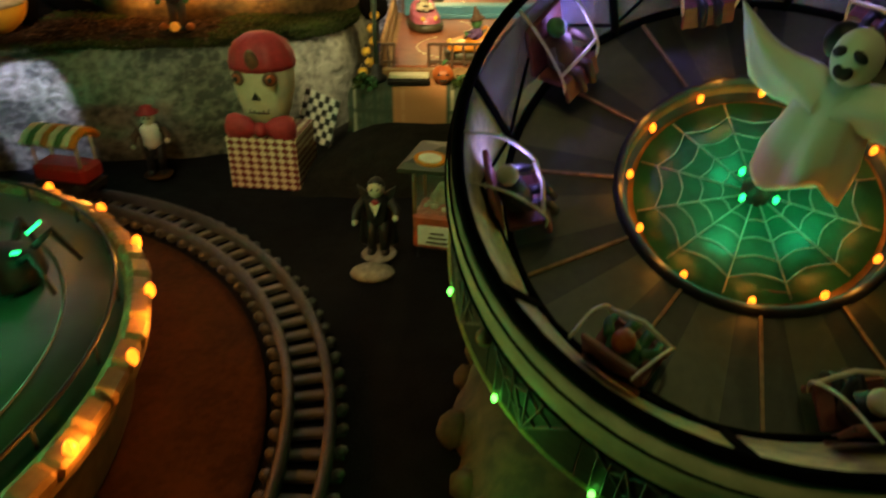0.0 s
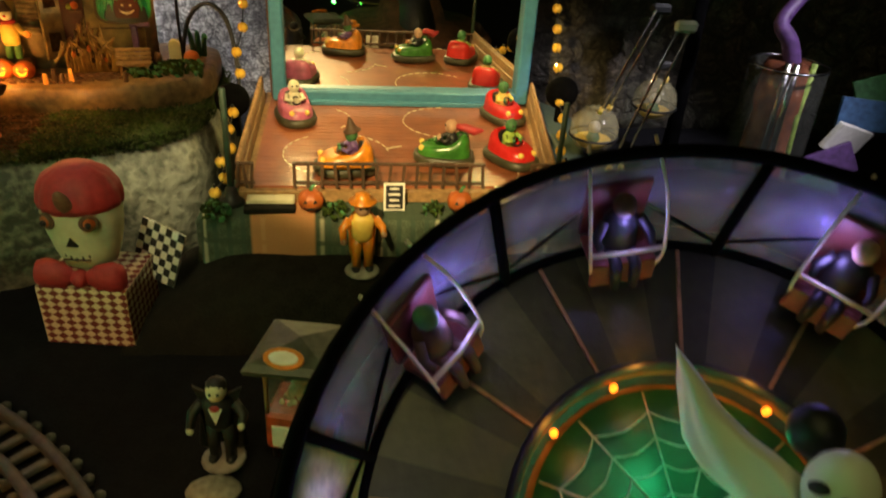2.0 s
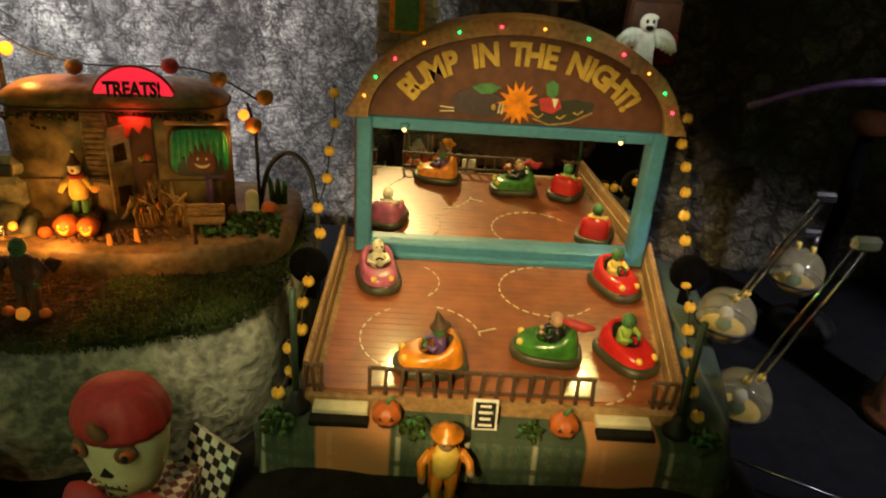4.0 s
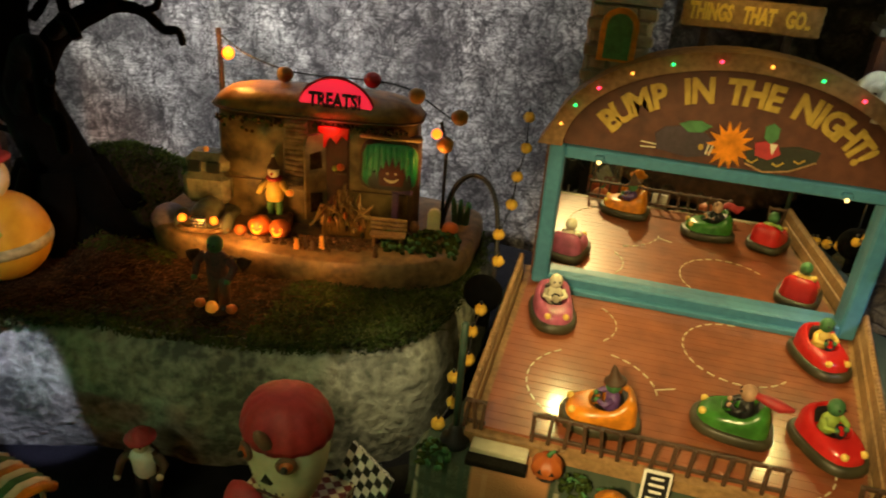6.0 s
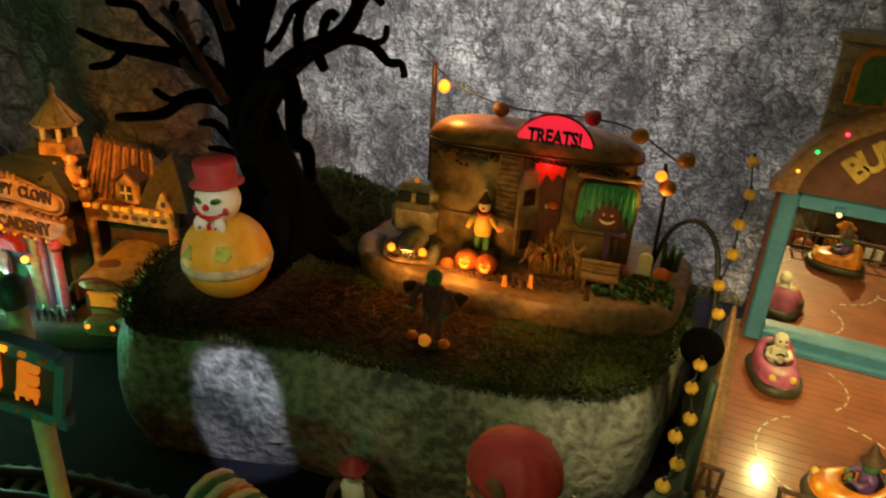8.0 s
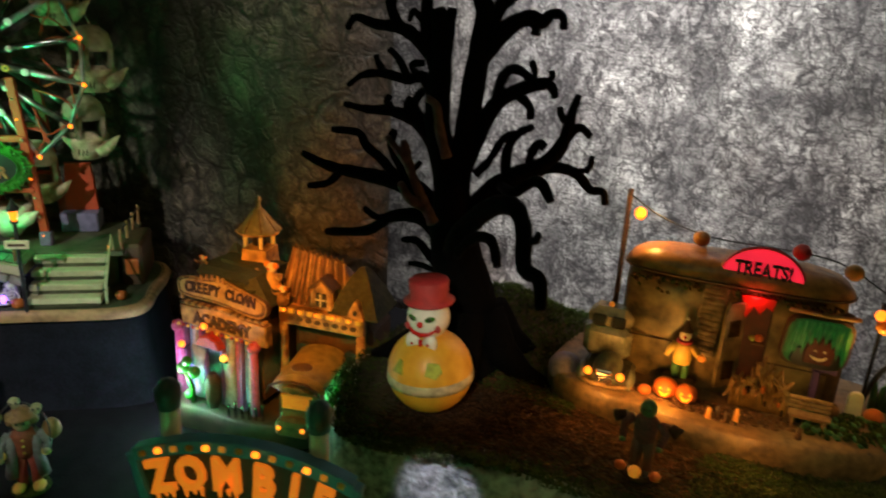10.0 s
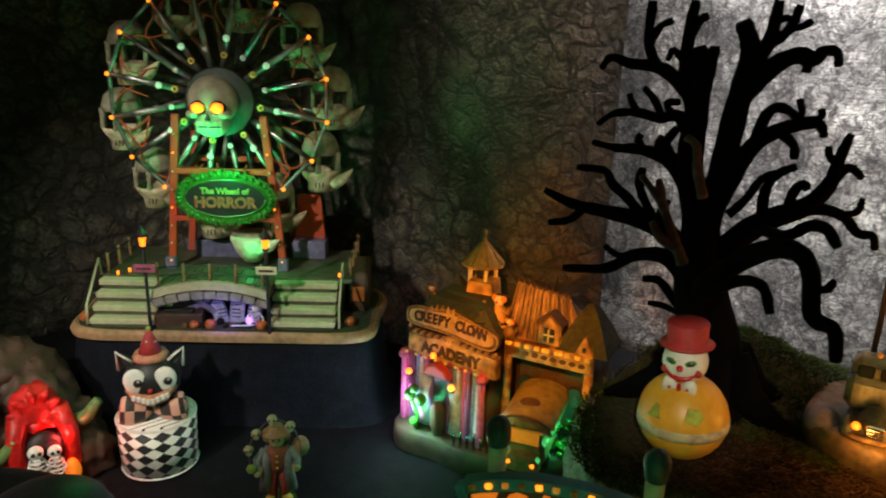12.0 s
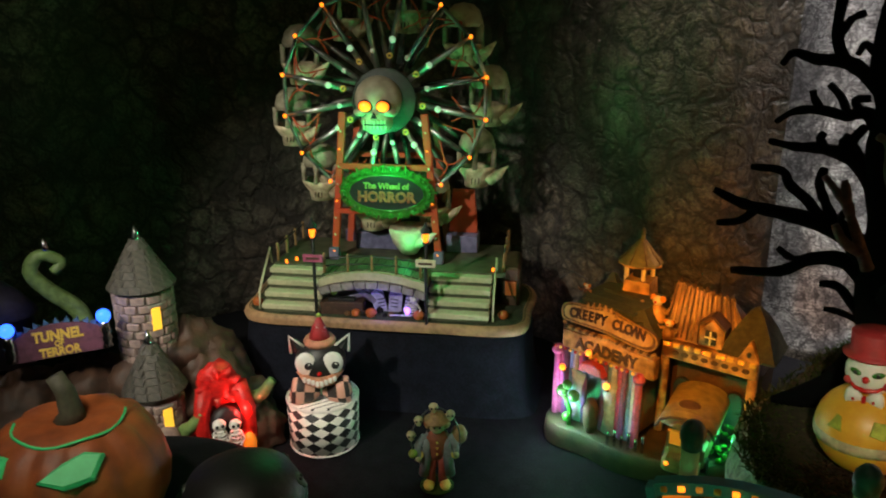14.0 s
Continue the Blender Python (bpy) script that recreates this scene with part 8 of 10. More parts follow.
def academy():
    m = T(-0.664, 0.640, 0.018, 0, 0, 6)
    top = thing("academy_house", "lit resin clown academy house with orange roofs and striped curtains", "toy house", m)
    base = slab("", [(-0.004, -0.004), (0.05, -0.012), (0.094, -0.010), (0.150, 0.022), (0.180, 0.09), (0.15, 0.15), (0.05, 0.155), (-0.01, 0.12)], -0.019, 0.004, mat("mottled_brown_base", (0.06, 0.042, 0.024), 0.6, col2=(0.018, 0.015, 0.010), scale=90, bump=0.6), "")
    part("base", base, top, "mottled brown base")
    stucco = mat("amber_stucco", (0.66, 0.38, 0.15), 0.3, col2=(0.09, 0.04, 0.016), scale=95, bump=0.9)
    body = part("front_wall", Geo(DARKWOOD).box(0.086, 0.07, 0.094, T(0.045, 0.045, 0.051)), top, "dark front hall")
    cols = ((0.52, 0.10, 0.28), (0.50, 0.50, 0.60), (0.16, 0.28, 0.52), (0.20, 0.08, 0.28))
    curt = [mat("curtain_%s" % n, c, 0.6) for n, c in zip(("pink", "white", "blue", "plum"), cols)]
    for k in range(16):
        if 6 <= k <= 8:
            continue
        part("curtain_fold", Geo(curt[(k * 7) % 4]).cyl(0.0032, 0.072, T(0.005 + k * 0.0053, 0.0075 - 0.002 * (k % 2), 0.005), 8, 0.0026), body)
    part("doorway", Geo(BLACK).box(0.018, 0.004, 0.062, T(0.042, 0.0085, 0.036)), body, "dark doorway")
    part("sign_band", Geo(stucco).prism([(-0.004, 0), (0.094, 0), (0.094, 0.020), (0.07, 0.021), (0.045, 0.026), (0.02, 0.021), (-0.004, 0.020)], 0.010, T(0, 0.006, 0.076)), top, "orange arched sign band", T(0.007, 0.005, -0.002))
    p = part("lettering", glyph("ACADEMY", 0.0150, 0.0012, DARKWOOD), top)
    p.matrix_basis = T(0.052, 0.0053, 0.0850) @ Matrix.Diagonal((0.92, 1, 1, 1))
    bm = T(0.007, 0.012, 0.100, -10, 0, 0)
    scroll = smoothed([(0.000, 0.003), (0.040, 0.003), (0.078, -0.001), (0.091, 0.003), (0.090, 0.013), (0.074, 0.018), (0.056, 0.022), (0.041, 0.025), (0.024, 0.022), (0.006, 0.021), (-0.007, 0.017), (-0.008, 0.008)], 4)
    top_sign = part("name_board", Geo(DARKWOOD).prism(scroll, 0.007, bm), top, "dark scrolled name board with a tan panel")
    inner = [(0.0405 + (x - 0.0405) * 0.93, 0.0115 + (z - 0.0115) * 0.80) for x, z in scroll]
    part("board_panel", Geo(mat("tan_board_paint", (0.52, 0.34, 0.14), 0.5, col2=(0.26, 0.15, 0.06), scale=120)).prism(inner, 0.002, bm @ T(0, -0.0040, 0.0004)), top_sign, "tan panel")
    part("board_rim", Geo(TANWOOD).tube([bm @ Vector((x, -0.0036, z)) for x, z in scroll + scroll[:1]], 0.0009, 5), top_sign)
    for q, ch in enumerate("CREEPY CLOWN"):
        if ch != " ":
            p = part("lettering", glyph(ch, 0.0130, 0.001, mat("dark_red_letter", (0.030, 0.008, 0.006), 0.6) if q == 0 else bpy.data.materials["dark_red_letter"]), top_sign)
            p.matrix_basis = bm @ T(0.005 + 0.0066 * q, -0.0054, 0.0118 + 0.0016 * math.sin(math.pi * q / 11), 0, 0.6 * (q - 5.5), 0) @ Matrix.Diagonal((0.8, 1, 1, 1))
    for q in range(24):
        part("cornice_tooth", Geo(TANWOOD if q % 2 else DARKWOOD).box(0.0030, 0.006, 0.0030, T(0.006 + 0.0040 * q, 0.009, 0.0972), 0.0005), top)
    part("roof_front", Geo(GREENSLATE).prism([(-0.002, 0), (0.092, 0), (0.076, 0.026), (0.014, 0.026)], 0.06, T(0, 0.046, 0.104)), top, "dark hipped roof")
    for k in range(3):
        part("roof_course", Geo(GREENSLATE).box(0.080 - k * 0.012, 0.062, 0.003, T(0.045, 0.045, 0.110 + k * 0.008)), top)
    # tower
    tw = part("tower", Geo(stucco).lathe([(0.034, 0), (0.027, 0.008), (0.0205, 0.022), (0.0175, 0.046), (0.0172, 0.050)], 4, T(0.050, 0.074, 0.102, 0, 0, 45 + 12), False), top, "orange flared square tower", T(-0.003, -0.006, -0.011))
    for sx in (-1, 1):
        for sy in (-1, 1):
            part("tower_post", Geo(CREAM).cyl(0.0022, 0.020, T(0.046 + sx * 0.009, 0.078 + sy * 0.009, 0.148), 8), tw)
    part("tower_core", Geo(BLACK).box(0.010, 0.010, 0.018, T(0.046, 0.078, 0.157)), tw)
    part("tower_roof", Geo(mat("olive_grey_cupola", (0.17, 0.16, 0.075), 0.55, col2=(0.075, 0.07, 0.035), scale=180)).lathe([(0.021, 0), (0.020, 0.002), (0.0125, 0.010), (0.0065, 0.018), (0.003, 0.022), (0.0022, 0.026), (0.0030, 0.029), (0.0022, 0.032), (0.0006, 0.034)], 16, T(0.046, 0.078, 0.167), False), tw, "olive grey peaked tower roof")
    for q in range(8):
        a = radians(45 * q)
        part("roof_stripe", Geo(DARKWOOD).tube([(0.046 + 0.0204 * math.cos(a), 0.078 + 0.0204 * math.sin(a), 0.1690), (0.046 + 0.0127 * math.cos(a), 0.078 + 0.0127 * math.sin(a), 0.1772), (0.046 + 0.0035 * math.cos(a), 0.078 + 0.0035 * math.sin(a), 0.1885)], [0.0006, 0.0005, 0.0003], 5), tw)
    part("tower_eave", Geo(stucco).lathe([(0.0215, 0), (0.0215, 0.002), (0.018, 0.002)], 8, T(0.046, 0.078, 0.1655), False), tw)
    # steep side roofs, cresting and roof dolls
    for u, y0, z0, w, h in ((0.016, 0.070, 0.108, 0.030, 0.030),):
        part("steep_roof", Geo(GREENSLATE).lathe([(w * 0.72, 0), (w * 0.66, 0.003), (w * 0.30, h * 0.7), (w * 0.06, h)], 4, T(u, y0, z0, 0, 0, 45 + 10), False), top, "steep dark green roof")
    for k in range(14):
        part("roof_crest", Geo(stucco).prism([(-0.0022, 0), (0.0022, 0), (0, 0.006)], 0.0016, T(0.002 + k * 0.0062, 0.0105, 0.124 - 0.00006 * (k - 6.5) ** 2 * 10)), top)
    for x, yy, z, s in ((0.079, 0.044, 0.112, 1.15), (0.094, 0.040, 0.102, 0.80), (0.012, 0.03, 0.122, 0.6)):
        g = Geo(stucco).lathe([(0.006, 0), (0.0075, 0.004), (0.006, 0.012), (0.003, 0.016)], 12, T(x, yy, z) @ Matrix.Scale(s, 4)).use(BONE).ball(0.0042 * s, T(x, yy, z + 0.019 * s), 12, 8)
        g.use(ORANGEP).ball(0.0028 * s, T(x - 0.004 * s, yy, z + 0.021 * s), 8, 6).ball(0.0028 * s, T(x + 0.004 * s, yy, z + 0.021 * s), 8, 6).use(REDP).ball(0.0012 * s, T(x, yy - 0.0042 * s, z + 0.0188 * s), 6, 4)
        for q in (-1, 1):
            g.use(stucco).tube([(x + q * 0.005 * s, yy, z + 0.013 * s), (x + q * 0.010 * s, yy - 0.003, z + 0.012 * s), (x + q * 0.012 * s, yy - 0.004, z + 0.017 * s)], [0.0022 * s, 0.0019 * s, 0.0012 * s], 6)
        part("roof_clown", g, top, "small orange clown doll on the roof")
    for k in range(5):
        part("eave_bulb", Geo(AMBERBULB).ball(0.0016, T(0.096 + 0.016 * k, 0.0385 + 0.0022 * k, 0.0985), 8, 6), top)
    for k in range(3):
        wm = T(0.130, 0.050, 0.046, 0, 0, 8) @ T(-0.024 + 0.024 * k, 0.010, 0)
        part("wing_window", Geo(BLACK).prism([(-0.007, -0.018), (0.007, -0.018)] + arch(0, 0.008, 0.007, 0.007, 10), 0.004, wm), top, "dark arched window")
    # side wing with columns
    part("wing_wall", Geo(DARKWOOD).box(0.080, 0.056, 0.080, T(0.126, 0.092, 0.044, 0, 0, 8)), top, "dark wing wall")
    part("wing_band", Geo(stucco).box(0.084, 0.010, 0.017, T(0.130, 0.050, 0.092, 0, 0, 8)), top, "orange wing fascia")
    for k in range(9):
        u = -0.0375 + k * 0.0094
        part("dentil", Geo(YELLOWP).box(0.005, 0.003, 0.004, T(0.130, 0.050, 0.092, 0, 0, 8) @ T(u, -0.0062, 0.0062)), top)
    for u in (-0.0385, 0.0385):
        part("column", Geo(stucco).cyl(0.0042, 0.078, T(0.130, 0.050, 0.006, 0, 0, 8) @ T(u, -0.001, 0), 10), top, "orange column")
    wing = T(0.132, 0.060, 0.100, 0, 0, 8)
    part("wing_roof", Geo(mat("burnt_orange_board", (0.40, 0.17, 0.06), 0.4, col2=(0.07, 0.03, 0.012), scale=70, bump=0.9)).add([(-0.050, -0.008, 0), (0.036, -0.008, 0), (0.036, 0.036, 0), (-0.050, 0.036, 0), (-0.046, 0.016, 0.048), (0.004, 0.018, 0.040)], [[0, 1, 5, 4], [1, 2, 5], [2, 3, 4, 5], [3, 0, 4], [3, 2, 1, 0]], wing, False), top, "orange sloped wing roof")
    for k in range(7):
        part("roof_rib", Geo(DARKWOOD).tube([wing @ Vector((-0.046 + 0.010 * k, -0.0085, 0.002)), wing @ Vector((-0.045 + 0.0078 * k, 0.016, 0.047 - 0.0012 * k))], 0.0008, 5), top)
        part("roof_batten", Geo(stucco).tube([wing @ Vector((-0.041 + 0.010 * k, -0.0082, 0.003)), wing @ Vector((-0.041 + 0.0078 * k, 0.0155, 0.0462 - 0.0012 * k))], 0.0010, 5), top)
    for k in range(9):
        part("roof_cresting", Geo(DARKWOOD).prism([(-0.0030, 0), (0.0030, 0), (0.0012, 0.004), (0, 0.007), (-0.0012, 0.004)], 0.0016, wing @ T(-0.043 + 0.0060 * k, 0.0165, 0.0455 - 0.0010 * k)), top)
    gm = wing @ T(-0.004, -0.004, 0.001)
    gb = part("gable", Geo(stucco).prism([(-0.011, 0), (0.011, 0), (0.011, 0.018), (0.007, 0.022), (0, 0.029), (-0.007, 0.022), (-0.011, 0.018)], 0.014, gm), top, "lit orange gable")
    part("gable_window", Geo(BLACK).box(0.010, 0.002, 0.013, gm @ T(0, -0.0070, 0.0105), 0.0006).use(CREAM).box(0.0014, 0.003, 0.013, gm @ T(0, -0.0076, 0.0105), 0.0003).box(0.010, 0.003, 0.0014, gm @ T(0, -0.0076, 0.0110), 0.0003), gb, "small cross-barred window")
    for s in (-1, 1):
        part("gable_roof", Geo(DARKWOOD).box(0.016, 0.017, 0.0024, gm @ T(s * 0.0062, 0, 0.0250, 0, s * 42, 0)), gb)
    thatch = mat("dark_olive_thatch", (0.055, 0.055, 0.026), 0.8, col2=(0.018, 0.018, 0.010), scale=200, bump=0.8)
    part("thatch_roof", Geo(thatch).lathe([(0.034, 0), (0.0315, 0.004), (0.022, 0.020), (0.011, 0.034), (0.003, 0.041)], 4, wing @ T(0.027, 0.012, 0.0, 0, 0, 45), False), top, "steep dark thatched roof")
    for q in range(5):
        part("thatch_course", Geo(thatch).lathe([(0.0345 - 0.0060 * q, 0.0015 + 0.0076 * q), (0.0340 - 0.0060 * q, -0.0010 + 0.0076 * q), (0.0295 - 0.0060 * q, 0.0042 + 0.0076 * q)], 4, wing @ T(0.027, 0.012, 0.0005, 0, 0, 45), False, cap=False), top)
    gm = wing @ T(0.030, -0.0095, 0.0)
    gb = part("gable", Geo(stucco).prism([(-0.009, 0), (0.009, 0), (0.002, 0.015), (0, 0.017), (-0.002, 0.015)], 0.008, gm), top, "small lit end gable")
    part("gable_window", Geo(BLACK).prism(ellipse(0.0020, 0.0026, 12), 0.002, gm @ T(0, -0.0042, 0.006)), gb, "small round window")
    for k in range(8):
        part("fascia_oval", Geo(DARKWOOD).prism(ellipse(0.0032, 0.0022, 12), 0.0016, T(0.130, 0.050, 0.092, 0, 0, 8) @ T(-0.0290 + 0.0088 * k, -0.0054, -0.0015)), top)
    part("finial", Geo(IRON).lathe([(0.002, 0), (0.0008, 0.014), (0.0004, 0.022)], 8, T(0.118, 0.082, 0.140)), top)
    # vehicle with olive roof
    vm = T(0.132, 0.030, 0.004, 0, 0, 104) @ Matrix.Diagonal((1.06, 1.18, 1, 1))
    vn = part("van", Geo(mat("tan_van_paint", (0.30, 0.20, 0.09), 0.5)).box(0.066, 0.028, 0.022, vm @ T(0, 0, 0.017), 0.003), top, "tan van with olive roof")
    part("van_roof", Geo(mat("olive_tan_canvas", (0.26, 0.20, 0.075), 0.6, col2=(0.12, 0.09, 0.035), scale=120)).prism([(-0.0205, 0), (0.0205, 0)] + arch(0, 0.002, 0.0205, 0.0135, 20), 0.082, vm @ T(0.000, 0, 0.0425, 0, 0, 90)), vn, "broad arched olive-tan roof")
    part("roof_lip", Geo(DARKWOOD).tube([vm @ Vector((-0.0412, -0.0205 * math.cos(t), 0.0445 + 0.0135 * math.sin(t))) for t in (0, 0.5, 1.0, 1.57, 2.1, 2.6, 3.14)], 0.0012, 6), vn)
    part("roof_patch", Geo(DARKWOOD).ball(0.008, vm @ T(-0.016, 0.002, 0.0575), 14, 8, rz=0.25), vn)
    part("van_window", Geo(LITLANTERN).box(0.003, 0.024, 0.013, vm @ T(-0.0345, 0, 0.0345)), vn, "glowing van window")
    for s in (-1, 1):
        for u in (-0.022, 0.022):
            part("wheel", Geo(BLACK).cyl(0.007, 0.004, vm @ T(u, s * 0.014 + 0.002, 0.007, 90, 0, 0), 14), vn)
    part("bonnet", Geo(bpy.data.materials["tan_van_paint"]).box(0.014, 0.026, 0.014, vm @ T(-0.040, 0, 0.013), 0.003), vn)
    for s in (-1, 1):
        part("roof_pillar", Geo(DARKWOOD).box(0.002, 0.002, 0.016, vm @ T(-0.0355, s * 0.0115, 0.032), 0.0004), vn)
        part("van_lamp", Geo(AMBERBULB).ball(0.0018, vm @ T(-0.0475, s * 0.009, 0.016), 8, 6), vn)
    # balustrade, door canopy and urns at the front
    for k in range(17):
        part("frieze_bead", Geo(YELLOWP if k % 2 else REDMAT).ball(0.0016, T(0.000 + k * 0.0056, 0.0008, 0.0775), 8, 6), top)
    for x in (0.001, 0.089):
        part("front_pilaster", Geo(curt[0]).cyl(0.0038, 0.074, T(x, 0.004, 0.004), 10, 0.0032).lathe([(0.0055, 0), (0.006, 0.003), (0.004, 0.006)], 10, T(x, 0.004, 0.070)), top, "mauve front column")
    part("canopy", Geo(REDMAT).prism([(-0.014, 0), (0.014, 0), (0.010, 0.008), (0, 0.012), (-0.010, 0.008)], 0.010, T(0.043, 0.000, 0.064)), top, "dark red door canopy")
    for s, x in ((-1, 0.026), (1, 0.060)):
        part("drape", Geo(curt[1]).lathe([(0.0065, 0), (0.0042, 0.018), (0.0055, 0.034), (0.0085, 0.052)], 12, T(x, 0.004, 0.006), flat=0.5), top, "pale gathered drape")
    for k in range(10):
        part("roof_shingle_row", Geo(GREENSLATE).box(0.074 - 0.0035 * k, 0.0016, 0.0045, T(0.045, 0.017 + 0.0026 * k, 0.1085 + 0.0024 * k, -40, 0, 0), 0.0004), top)
    # small things on the base
    part("green_shrub", Geo(GREENP).tube([(0.024, -0.006, 0.004), (0.026, -0.008, 0.020), (0.020, -0.010, 0.036)], [0.003, 0.0024, 0.0016], 6).ball(0.006, T(0.018, -0.010, 0.040), 8, 6).ball(0.006, T(0.030, -0.009, 0.038), 8, 6).ball(0.005, T(0.024, -0.010, 0.014), 8, 6).ball(0.005, T(0.022, -0.009, 0.047), 8, 6), top, "green glowing shrub doll")
    for x, z in ((0.012, 0.060), (0.061, 0.058)):
        part("lamp_globe", Geo(WARMBULB if x > 0.03 else AMBERBULB).ball(0.0032, T(x, -0.004, z), 10, 8), top, "lit amber globe")
        part("lamp_bracket", Geo(IRON).tube([(x, 0.006, z - 0.004), (x, -0.001, z - 0.006), (x, -0.004, z - 0.003)], 0.0009, 6), top)
    part("band_lamp", Geo(AMBERBULB).ball(0.0030, T(0.040, -0.004, 0.0845), 8, 6), top)
    part("urn", Geo(DARKWOOD).lathe([(0.004, 0), (0.007, 0.010), (0.0075, 0.026), (0.004, 0.034)], 12, T(0.046, -0.003, 0.004)), top)
    for k in range(6):
        part("fence_stub", Geo(STEEL).cyl(0.0016, 0.013 + 0.004 * (k % 2), T(0.070 + 0.006 * k, -0.010 + 0.002 * k, 0.004), 6), top)
    part("lollipop", Geo(REDP).ball(0.0062, T(0.1467, 0.0215, 0.0318), 18, 10, ry=0.35), top, "pink striped lollipop").data.materials[0] = PINKP
    part("lollipop_stick", Geo(WHITE).cyl(0.001, 0.024, T(0.1467, 0.0220, 0.004), 6), top)
    rng = random.Random(30)
    g = Geo(GREENP)
    for k in range(70):
        g.ball(0.0034, T(0.155 + rng.uniform(-0.02, 0.02), 0.05 + rng.uniform(-0.02, 0.03), 0.006 + rng.uniform(0, 0.022), rng.uniform(0, 90), 0, 0), 5, 4, rz=0.5)
    part("hedge", g, top, "green hedge clumps")
    part("tent_flap", Geo(GREENM).prism([(-0.012, 0), (0.012, 0), (0.006, 0.034), (-0.004, 0.030)], 0.004, T(0.186, 0.062, 0.044, 0, 10, 30)), top, "green pointed flap")


academy()

# ---- ferris wheel on its navy riser ----
WHEEL = T(-0.812, 0.5365, 0.0, 0, 0, 42.4)


def wheel_riser():
    g = Geo(NAVYCLOTH)
    ring = smoothed([(-0.135, 0.004), (0.0, 0.002), (0.130, 0.004), (0.150, 0.05), (0.140, 0.13), (0.0, 0.16), (-0.14, 0.13), (-0.152, 0.05)], 10)
    c = Vector((0, 0.075))
    vs, fs, n = [], [], len(ring)
    lev = [(-0.001, 1.10), (0.006, 1.05), (0.03, 1.02), (0.06, 1.0), (0.084, 0.985), (0.0895, 0.96), (0.090, 0.5), (0.090, 0.02)]
    for z, s in lev:
        for i, p in enumerate(ring):
            w = 0.03 * noise.noise(Vector((i * 0.22, z * 8, 7))) * (1 if z < 0.08 else 0.1)
            q = c + (p - c) * (s + w * (1 - z * 6))
            vs.append((q.x, q.y, z))
    for j in range(len(lev) - 1):
        for i in range(n):
            fs.append([j * n + i, j * n + (i + 1) % n, (j + 1) * n + (i + 1) % n, (j + 1) * n + i])
    solo("riser", g.add(vs, fs), "riser draped in creased navy cloth under the ferris wheel", "riser", WHEEL)


wheel_riser()


WORN = mat("worn_dark_steel", (0.50, 0.48, 0.46), 0.34, 0.85, col2=(0.035, 0.032, 0.040), scale=70, bump=0.4)
TANBONE = mat("tan_bone_gondola", (0.80, 0.68, 0.46), 0.5, col2=(0.22, 0.17, 0.09), scale=110, bump=0.5)


